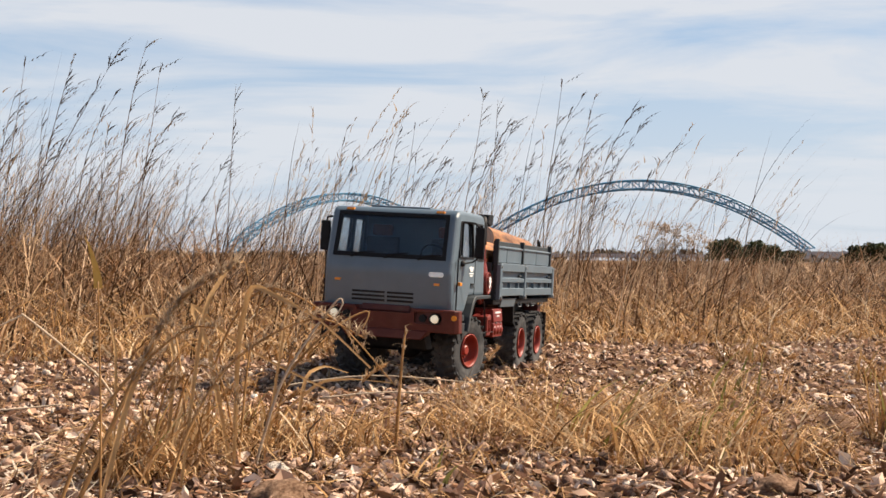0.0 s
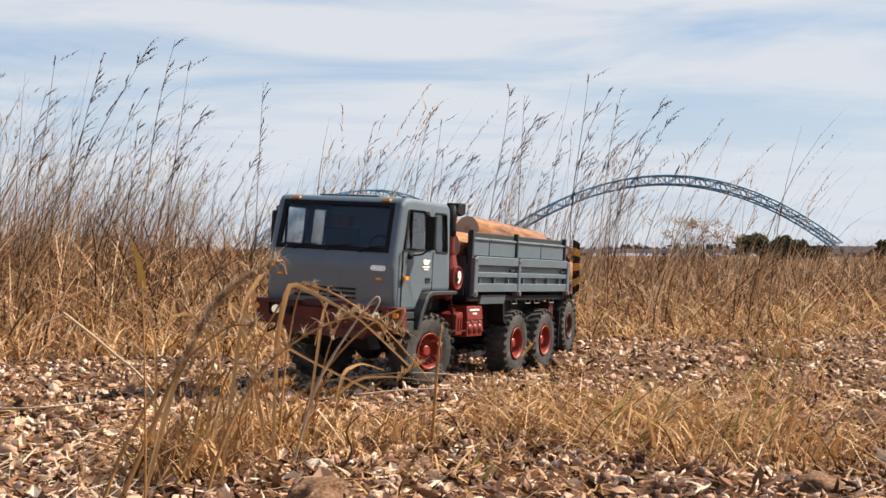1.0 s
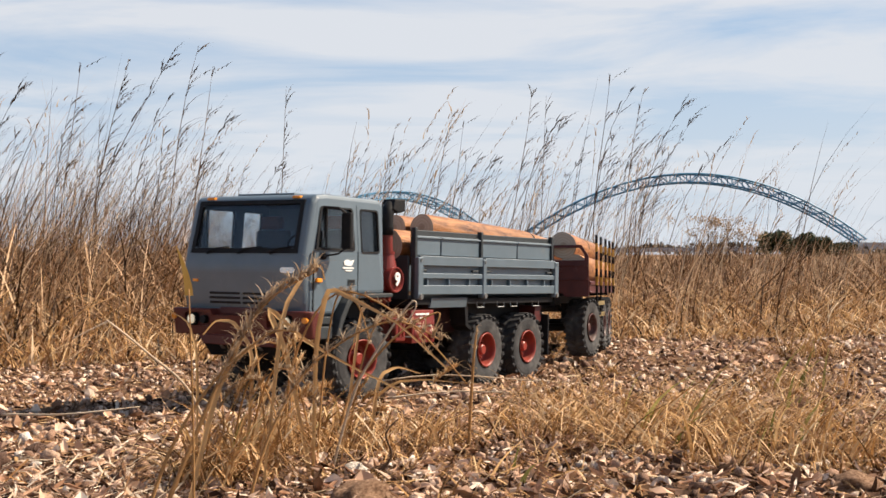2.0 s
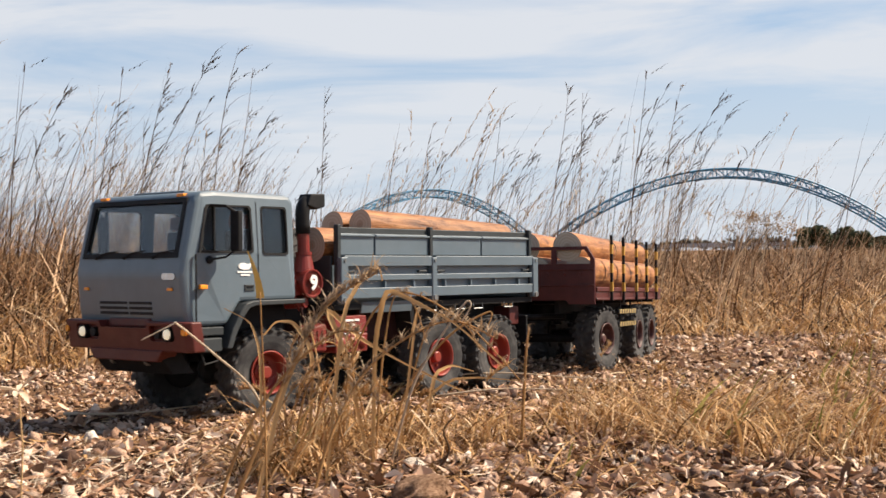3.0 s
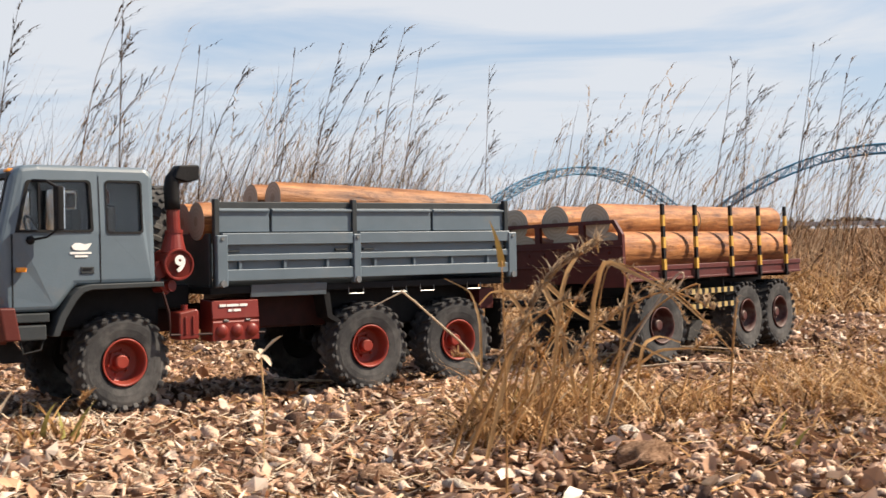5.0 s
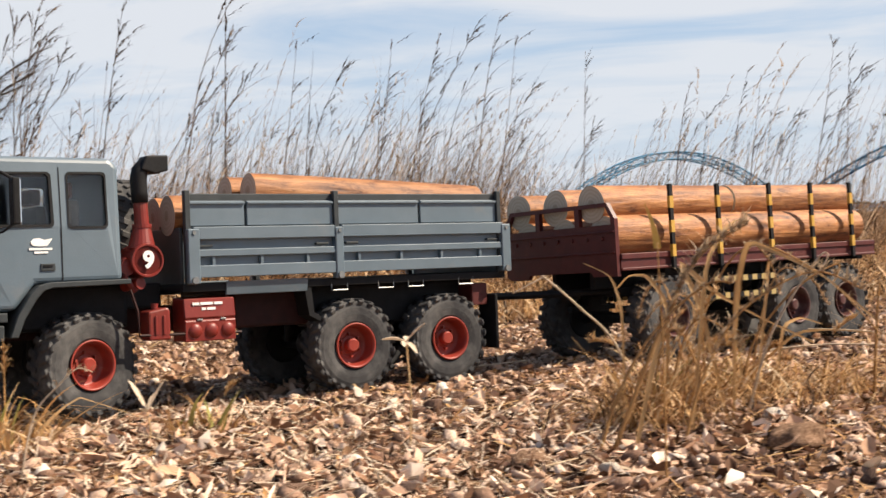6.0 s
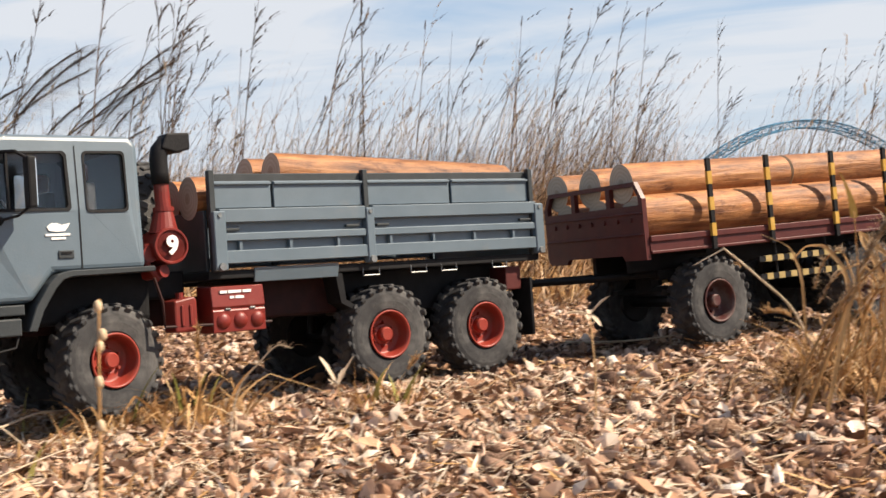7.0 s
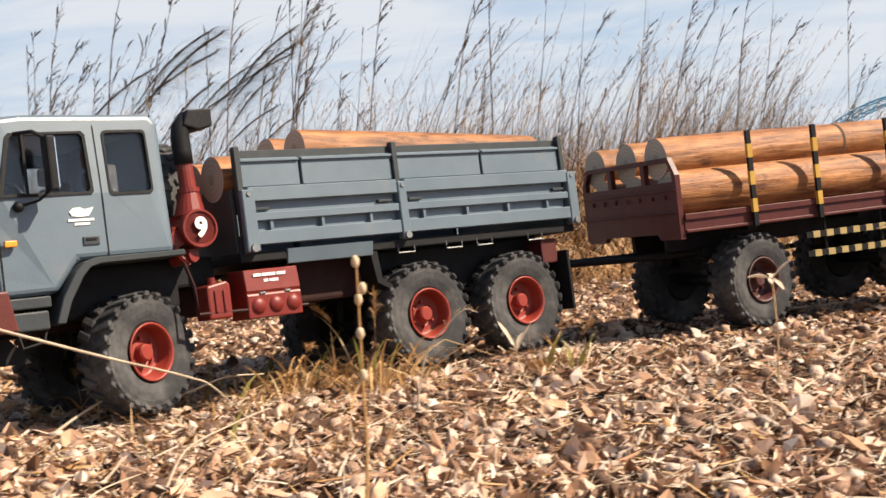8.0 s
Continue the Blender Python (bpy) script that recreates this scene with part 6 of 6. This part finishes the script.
lone_stem("twig", [(-0.830, 0.42, 0.120), (-0.769, 0.479, 0.087), (-0.742, 0.535, 0.064), (-0.735, 0.56, 0.050), (-0.72, 0.60, 0.004)], 0.0011, M_PALE, "long bleached dry stem over the stones", "twig")
lone_stem("twig", [(-0.715, 0.47, 0.004), (-0.733, 0.517, 0.018), (-0.741, 0.579, 0.022), (-0.771, 0.675, 0.016), (-0.79, 0.71, 0.004)], 0.0009, M_PALE, "bleached dry stem arching over stones", "twig")
lone_stem("twig", [(-0.665, 0.30, 0.004), (-0.690, 0.36, 0.016), (-0.706, 0.397, 0.020), (-0.736, 0.472, 0.012)], 0.0010, M_PALE, "bleached dry stem arching over stones", "twig")
lone_stem("twig", [(-0.937, 0.61, 0.004), (-0.930, 0.645, 0.018), (-0.918, 0.692, 0.033)], 0.0016, M_PALE, "straight bleached stalk propped on the litter", "twig")
lone_stem("twig", [(-0.933, 0.704, 0.004), (-0.915, 0.77, 0.014), (-0.905, 0.81, 0.020), (-0.891, 0.852, 0.016)], 0.0015, M_PALE, "bent bleached stalk lying on the litter", "twig")
lone_stem("bud_stalk", [(-0.462, 0.265, 0.0), (-0.468, 0.288, 0.071), (-0.473, 0.298, 0.093), (-0.478, 0.308, 0.125), (-0.483, 0.318, 0.151)], 0.0009, M_STRAW, "upright brown weed stalk with small buds", "weed")
lone_stem("twig", [(-0.58, 1.42, 0.004), (-0.50, 1.40, 0.006), (-0.42, 1.42, 0.012)], 0.0018, M_PALE, "pale dry twig lying on gravel", "twig")
lone_stem("dry_grass", [(-0.155, 1.05, 0.0), (-0.134, 1.045, 0.069), (-0.11, 1.049, 0.111), (-0.088, 1.053, 0.141), (-0.083, 1.053, 0.138), (-0.093, 1.052, 0.122)], 0.0013, M_PALE, "thin bleached grass stem with a bent tip", "grass stem")
lone_stem("dry_grass", [(-0.24, 1.03, 0.0), (-0.262, 1.005, 0.070), (-0.288, 0.975, 0.105), (-0.311, 0.950, 0.131), (-0.314, 0.948, 0.132), (-0.318, 0.946, 0.130), (-0.338, 0.940, 0.120)], 0.0012, M_PALE, "thin bleached grass stem with a bent tip", "grass stem")
leaf = lone_stem("yellow_leaf", [(-0.200, 0.745, 0.0), (-0.199, 0.742, 0.08), (-0.200, 0.738, 0.162)], 0.0009, M_STRAW, "single dry yellow leaf upright on a thin stalk", "leaf")
V, F = ribbons(np.array([(-0.200, 0.738, 0.158)]), np.array([0.030]), np.array([3.3]), np.array([0.25]), np.array([0.0]), np.array([0.0050]), 6, np.array([0.3]))
o = new("blade", mesh_from("blade", V, F, M_YELLOW))
o.parent = leaf


def sprout(x, y, height, leaves, label):
    """A weed seedling: a thin stalk with a few pale, pointed, spreading leaves at its top."""
    ob = thing("sprout", label, "weed", "weeds on the gravel")
    ob.matrix_basis = pose(x, y, float(ground_h(x, y)))
    part("stalk", sweep(bmesh.new(), [(0, 0, -0.004), (0.002, 0.001, height * 0.5), (0, 0, height)], 0.0008, 0.0007, 6), M_STRAW, ob)
    for heading, length, up in leaves:
        c, q = math.cos(radians(heading)), math.sin(radians(heading))
        V = []
        for u, w in ((0.0, 0.0008), (0.3, 0.0026), (0.6, 0.0030), (0.85, 0.0018), (1.0, 0.0002)):
            o, z = length * u, height + length * (up * u - 0.45 * u * u)
            V += [(c * o - q * w, q * o + c * w, z + 0.3 * w), (c * o, q * o, z - 0.5 * w), (c * o + q * w, q * o - c * w, z + 0.3 * w)]
        F = [(3 * i + j, 3 * i + j + 1, 3 * i + j + 4, 3 * i + j + 3) for i in range(4) for j in (0, 1)]
        leaf_ob = new("leaf", mesh_from("leaf", V, F, M_PALE, True))
        leaf_ob.parent = ob
    return ob


sprout(-0.415, 0.885, 0.086, ((195, 0.020, 0.55), (20, 0.017, 1.3), (100, 0.012, 0.7), (280, 0.013, 0.2), (330, 0.012, -0.3)), "small pale weed sprout with pointed leaves")
sprout(-0.634, 0.862, 0.030, ((170, 0.018, 1.9), (10, 0.016, 2.1), (80, 0.014, 1.5), (260, 0.010, 0.8)), "small pale weed sprout with upright leaves")
sprout(-0.965, 0.70, 0.030, ((185, 0.014, 0.4), (5, 0.014, 0.4), (95, 0.010, 0.9), (275, 0.011, 0.2)), "small pale weed sprout with pointed leaves")


def folded_leaf(pts, width, label, material=M_STRAW):
    """One long dry leaf, flat and grooved, along a bent line that is sharp where it snapped."""
    P = [Vector(p) for p in pts]
    fine = []
    for a, b in zip(P, P[1:]):
        fine += [a.lerp(b, k / 4) for k in range(4)]
    fine.append(P[-1])
    for _ in range(1):
        fine = [fine[0]] + [(fine[i - 1] + 2 * fine[i] + fine[i + 1]) / 4 for i in range(1, len(fine) - 1)] + [fine[-1]]
    V, n = [], len(fine)
    for i, p in enumerate(fine):
        d = (fine[min(i + 1, n - 1)] - fine[max(i - 1, 0)]).normalized()
        side = d.cross(Vector((0.25, -1.0, 0.15))).normalized()
        u = i / (n - 1)
        w = width / 2 * (0.35 + 0.65 * math.sin(math.pi * min(u * 1.15 + 0.12, 1.0)))
        V += [p - side * w, p + Vector((0.1, -1, 0)).normalized() * -w * 0.5, p + side * w]
    F = [(3 * i + j, 3 * i + j + 1, 3 * i + j + 4, 3 * i + j + 3) for i in range(n - 1) for j in (0, 1)]
    ob = new("dry_leaf", mesh_from("dry_leaf", V, F, material, True))
    ob.parent = FRONT_TUFT
    ob.matrix_basis = FRONT_TUFT.matrix_basis.inverted()
    return tagged(ob, label)


folded_leaf([(-0.171, 1.038, 0.000), (-0.192, 1.048, 0.101), (-0.211, 1.058, 0.141), (-0.182, 1.073, 0.110), (-0.142, 1.088, 0.085), (-0.095, 1.105, 0.060)], 0.0048, "broad pale dry leaf snapped and hanging from the tuft")
folded_leaf([(-0.165, 1.008, 0.000), (-0.160, 0.996, 0.113), (-0.149, 0.985, 0.157), (-0.123, 0.976, 0.145), (-0.092, 0.966, 0.129), (-0.054, 0.958, 0.094)], 0.0042, "long pale dry leaf bent sharply over")
folded_leaf([(-0.224, 1.033, 0.000), (-0.219, 1.045, 0.101), (-0.238, 1.055, 0.127), (-0.256, 1.066, 0.127), (-0.269, 1.077, 0.114)], 0.0036, "short curled dry leaf arching from the tuft")
folded_leaf([(-0.253, 0.980, 0.000), (-0.254, 0.992, 0.104), (-0.264, 1.003, 0.130), (-0.289, 1.013, 0.141)], 0.0022, "thin dry leaf with a bent tip")
folded_leaf([(-0.132, 1.121, 0.000), (-0.122, 1.134, 0.073), (-0.106, 1.148, 0.080), (-0.086, 1.162, 0.072)], 0.0034, "low arching pale dry leaf")
folded_leaf([(-0.171, 1.143, 0.010), (-0.111, 1.143, 0.066), (-0.079, 1.134, 0.069), (-0.042, 1.126, 0.066)], 0.0026, "straight pale straw held level over the gravel")
folded_leaf([(-0.196, 0.955, 0.000), (-0.182, 0.968, 0.139), (-0.167, 0.982, 0.167), (-0.155, 0.995, 0.175), (-0.154, 1.007, 0.162)], 0.0034, "tall dry leaf curling over at its tip")
folded_leaf([(-0.149, 1.060, 0.000), (-0.135, 1.073, 0.109), (-0.131, 1.085, 0.141), (-0.142, 1.096, 0.099)], 0.0024, "thin dry leaf folded back on itself")
folded_leaf([(-0.233, 0.861, 0.000), (-0.214, 0.875, 0.086), (-0.197, 0.888, 0.126), (-0.180, 0.902, 0.154)], 0.0040, "broad dry brown leaf leaning up from the gravel")
for k, (bx, by, bz) in enumerate(((-0.477, 0.306, 0.118), (-0.480, 0.312, 0.132), (-0.476, 0.309, 0.137), (-0.483, 0.317, 0.148), (-0.474, 0.301, 0.101))):
    bm = bmesh.new()
    bmesh.ops.create_icosphere(bm, subdivisions=2, radius=0.0022, matrix=Matrix.Translation((bx, by, bz)) @ Matrix.Diagonal((0.8, 0.8, 1.3, 1)))
    part("bud", bm, M_STRAW, bpy.data.objects["bud_stalk"], smooth=True)

# ---------------------------------------------------------------- distance


def leaf_cloud(centres, spread, n, size, material, name):
    c = np.asarray(centres)
    i = rng.integers(0, len(c), n)
    d = rng.normal(0, 1, (n, 3))
    d /= np.linalg.norm(d, axis=1)[:, None]
    p = c[i] + d * np.asarray(spread) * (rng.random(n) ** 0.4)[:, None]
    R = spins(n, 0.9)
    q = np.array([(-1, -0.5, 0), (1, -0.5, 0), (0.9, 0.5, 0.1), (-0.9, 0.5, -0.1)])
    V = (np.einsum("nij,vj->nvi", R, q) * rng.uniform(0.5, 1.0, n)[:, None, None] * size + p[:, None]).reshape(-1, 3)
    F = (np.arange(4)[None] + 4 * np.arange(n)[:, None])
    return mesh_from(name, V, F, material)


def bush(x, y, w, h, label):
    ob = thing("evergreen_bush", label, "bush")
    ob.matrix_basis = pose(x, y, 0)
    bm = bmesh.new()
    for k in range(5):
        a = k * 1.3
        rod(bm, (0, 0, -0.02), (0.32 * w * math.cos(a), 0.2 * w * math.sin(a), h * 0.6), 0.05, 0.02, 6)
    part("trunk", bm, M_BARK, ob)
    r = random.Random(int(x * 10))
    cs = [(w * r.uniform(-0.42, 0.42), w * r.uniform(-0.2, 0.2), h * r.uniform(0.25, 0.78)) for _ in range(16)]
    cr = new("crown", leaf_cloud(cs, (w * 0.16, w * 0.14, h * 0.2), 2600, 0.075, M_LEAF, "crown"))
    cr.parent = ob
    return ob


bush(9.15, 39.0, 2.2, 0.92, "dark green round evergreen bush in the field")
bush(10.4, 41.0, 2.4, 0.62, "low dark green bush in the field")
bush(13.4, 40.0, 1.6, 0.80, "dark green bush at the field edge")

shrub = thing("bare_shrub", "pale bare twiggy shrub with dry tufts", "shrub")
shrub.matrix_basis = pose(2.15, 12.2, 0)
n = 420
p = np.stack([rng.normal(0, 0.26, n), rng.normal(0, 0.15, n), np.full(n, 0.0)], 1)
V, F = ribbons(p, rng.uniform(0.3, 0.60, n) * np.exp(-(p[:, 0] / 0.42) ** 2), rng.uniform(0, 6.28, n), rng.uniform(0.1, 0.6, n), rng.uniform(0, 0.2, n), rng.uniform(0.003, 0.006, n), 4)
o = new("twig", mesh_from("twig", V, F, M_STEM)); o.parent = shrub; o["kind"] = "stuff"
cs = [(rng.normal(0, 0.24), 0, 0.32 + rng.random() * 0.2) for _ in range(40)]
o = new("crown", leaf_cloud(cs, (0.06, 0.06, 0.05), 1500, 0.010, M_FLUFF, "crown")); o.parent = shrub

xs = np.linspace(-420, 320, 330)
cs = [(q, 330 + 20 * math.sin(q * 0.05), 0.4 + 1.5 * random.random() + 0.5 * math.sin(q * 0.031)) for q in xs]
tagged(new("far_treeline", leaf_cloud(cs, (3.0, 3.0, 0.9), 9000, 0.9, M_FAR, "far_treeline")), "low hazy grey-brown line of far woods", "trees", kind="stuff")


def arch_mesh(span, rise, depth, width, n=34):
    """A steel box-truss arch in the xz plane: four chords, posts and crossing braces."""
    bm = bmesh.new()

    def at(u, dz, y):
        x = (u - 0.5) * span
        return Vector((x, y, rise * (1 - (2 * u - 1) ** 2) + dz))
    us = [k / n for k in range(n + 1)]
    for y in (-width / 2, width / 2):
        for a, b in zip(us, us[1:]):
            rod(bm, at(a, 0, y), at(b, 0, y), 0.19, None, 5)
            rod(bm, at(a, depth, y), at(b, depth, y), 0.19, None, 5)
        for k, u in enumerate(us[:-1]):
            v = us[k + 1]
            rod(bm, at(u, 0, y), at(u, depth, y), 0.10, None, 4)
            rod(bm, at(u, 0 if k % 2 else depth, y), at(v, depth if k % 2 else 0, y), 0.10, None, 4)
    for k, u in enumerate(us):
        for dz in (0, depth):
            rod(bm, at(u, dz, -width / 2), at(u, dz, width / 2), 0.10, None, 4)
            if k % 2 == 0 and k < n:
                rod(bm, at(u, dz, -width / 2), at(us[k + 1], dz, width / 2), 0.08, None, 4)
    me = bpy.data.meshes.new("arch")
    bm.to_mesh(me)
    bm.free()
    me.materials.append(M_BRIDGE)
    return me


bridge = thing("arch_bridge", "far bridge with two blue steel truss arches", "bridge")
arch = arch_mesh(70.0, 13.2, 1.7, 3.4)
for ax, ay, yaw, zs in ((39.5, 254.0, 4.0, 1.0), (-23.0, 312.0, 44.0, 1.0)):
    o = new("arch", arch)
    o.parent = bridge
    o.matrix_basis = pose(ax, ay, 1.2, 0, 0, yaw)
bm = bmesh.new()
box(bm, 73, 200, 252, 260, 0.9, 2.2)
box(bm, 5, 74, 252, 258, 0.7, 1.5)
part("deck", bm, M_CONC, bridge, "thin pale concrete bridge deck")
for px_ in (74.0, 110.0, 150.0):
    part("pier", boxed(px_ - 1, px_ + 1, 253, 257, 0, 0.9), M_CONC, bridge)

# single stones along the near side of the track, parts of the ground
STONE_MESHES = []
for vs, fs in FINE_SHAPES:
    STONE_MESHES.append(mesh_from("stone", vs, fs, M_STONE1, True))
r9 = random.Random(5)
for cx, cy, sc in ((-0.115, 0.90, 0.022), (-0.18, 1.24, 0.016), (0.25, 0.95, 0.018), (-0.30, 0.80, 0.014), (0.42, 1.32, 0.018)):
    bm = bmesh.new()
    bmesh.ops.create_icosphere(bm, subdivisions=3, radius=1.0)
    for v in bm.verts:
        v.co *= 1 + 0.45 * noise.noise(v.co * 1.6 + Vector((cx * 50, cy, 0))) + 0.18 * noise.noise(v.co * 5 + Vector((cx, cy * 30, 0)))
    me = bpy.data.meshes.new("clod")
    bm.to_mesh(me)
    bm.free()
    me.materials.append(M_CLOD)
    me.polygons.foreach_set("use_smooth", [True] * len(me.polygons))
    o = tagged(new("clod", me), "rough brown clod of earth on the gravel", "clod", "clods on the gravel")
    o.matrix_basis = pose(cx, cy, float(ground_h(cx, cy)) + sc * 0.15, 8, -6, cx * 900) @ Matrix.Diagonal((sc * 1.4, sc, sc * 0.6, 1))
for k in range(300):
    yy = 0.62 + 1.15 * r9.random() ** 1.3
    xx = -0.30 - 0.28 * yy + r9.uniform(-1, 1) * (0.35 + 0.42 * yy)
    o = new("stone", STONE_MESHES[k % len(STONE_MESHES)])
    sc = min(r9.lognormvariate(math.log(0.0056), 0.36), 0.013)
    o.matrix_basis = pose(xx, yy, float(ground_h(xx, yy)) + sc * 0.15, r9.uniform(-20, 20), r9.uniform(-20, 20), r9.uniform(0, 360)) @ Matrix.Scale(sc, 4)
    o.parent = GROUND

# ---------------------------------------------------------------- movement
TRUCK_PATH = [
    (0.0, -0.0518, 1.9141, -0.0067, -2.79, -1.10, -106.65),
    (0.5, -0.0961, 1.8272, -0.0044, -2.44, -1.41, -110.18),
    (1.0, -0.1494, 1.7646, -0.0008, -2.68, -1.28, -113.76),
    (1.5, -0.2036, 1.7041, 0.0006, -1.58, -1.55, -116.86),
    (3.0, -0.4054, 1.4362, 0.0007, -0.03, -0.81, -125.32),
    (3.5, -0.4783, 1.3453, -0.0011, -0.05, -0.47, -127.90),
    (4.0, -0.5608, 1.2974, -0.0042, -0.45, -0.23, -131.75),
    (4.5, -0.6411, 1.2510, -0.0012, -0.03, -0.13, -134.23),
    (6.0, -0.8489, 1.0706, 0.0010, 1.48, -0.97, -130.75),
    (6.5, -0.8731, 0.9485, 0.0085, 3.34, -2.14, -124.96),
    (7.0, -0.9220, 0.8803, 0.0064, 2.59, -1.52, -123.00),
    (7.5, -0.9568, 0.8015, -0.0013, 4.42, -0.88, -120.37),
    (8.0, -0.9788, 0.7237, -0.0009, 5.66, -0.30, -116.42),
]
TRAILER_PATH = [
    (0.0, 0.0819, 2.5266, 0.0002, -0.04, 0.04, -94.96),
    (0.5, 0.0807, 2.4374, -0.0020, -0.36, -0.04, -95.62),
    (1.0, 0.0764, 2.3595, -0.0067, -0.63, -0.41, -96.36),
    (1.5, 0.0690, 2.2822, 0.0033, -0.19, -1.06, -97.36),
    (3.0, -0.0281, 1.9264, -0.0034, -0.06, -1.99, -106.61),
    (3.5, -0.0756, 1.8196, -0.0059, 0.10, -1.30, -109.68),
    (4.0, -0.1269, 1.7428, 0.0026, 0.30, -0.83, -115.16),
    (4.5, -0.1789, 1.6911, -0.0039, 1.27, -0.16, -117.15),
    (6.0, -0.3824, 1.4762, -0.0004, 2.45, -0.20, -127.57),
    (6.5, -0.4524, 1.4098, -0.0018, 2.15, 0.24, -130.07),
    (7.0, -0.5115, 1.3447, -0.0017, 2.56, 0.79, -131.58),
    (7.5, -0.5738, 1.2823, 0.0007, 3.32, 0.01, -132.53),
    (8.0, -0.6283, 1.2320, -0.0022, 2.11, 1.59, -131.90),
]


def motions():
    rows = {"truck": [(t, pose(*r)) for t, *r in TRUCK_PATH], "trailer": [(t, pose(*r)) for t, *r in TRAILER_PATH]}
    walk(TRUCK, rows["truck"])
    walk(TRAILER, rows["trailer"])
    for ob, on, m in LOADS:
        walk(ob, [(t, p @ m) for t, p in rows[on]])
    ts = [r[0] for r in TRUCK_PATH]
    steps = [k * 0.2 for k in range(41)]

    def rolled(path):
        d = [0.0]
        for a, b in zip(path, path[1:]):
            d.append(d[-1] + math.hypot(b[1] - a[1], b[2] - a[2]))
        return d
    run, pull = rolled(TRUCK_PATH), rolled(TRAILER_PATH)
    yaw_t, yaw_r = [r[6] for r in TRUCK_PATH], [r[6] for r in TRAILER_PATH]
    for hub, wx, s in TRUCK_WHEELS:
        out = []
        for t in steps:
            turn = math.degrees(np.interp(t, ts, run) / WHEEL_R)
            a, b = max(t - 0.5, 0.0), min(t + 0.5, 8.0)
            rate = radians(np.interp(b, ts, yaw_t) - np.interp(a, ts, yaw_t)) / (b - a)
            speed = max((np.interp(b, ts, run) - np.interp(a, ts, run)) / (b - a), 0.08)
            steer = max(min(math.degrees(math.atan(0.40 * rate / speed)), 22), -22) if wx > -0.1 else 0
            out.append((t, pose(wx, s * (0.0835 if wx < -0.1 else 0.0765), 0.052) @ pose(0, 0, 0, 0, 0, steer + (0 if s > 0 else 180)) @ pose(0, 0, 0, 0, s * turn, 0)))
        walk(hub, out)
    for hub, wx, s in TRAILER_WHEELS:
        out = []
        for t in steps:
            turn = math.degrees(np.interp(t, ts, pull) / WHEEL_R)
            steer = 0.7 * (np.interp(t, ts, yaw_t) - np.interp(t, ts, yaw_r)) if wx > -0.2 else 0
            out.append((t, pose(wx, s * 0.0800, 0.052) @ pose(0, 0, 0, 0, 0, steer + (0 if s > 0 else 180)) @ pose(0, 0, 0, 0, s * turn, 0)))
        walk(hub, out)
    out = []
    for (t, a), (_, b) in zip(rows["truck"], rows["trailer"]):
        h = b.inverted() @ (a @ Vector((-0.522, 0, 0.088)))
        out.append((t, pose(-0.097, 0, 0.086, 0, 0, math.degrees(math.atan2(h.y, h.x + 0.097)))))
    walk(DRAWBAR, out)


motions()
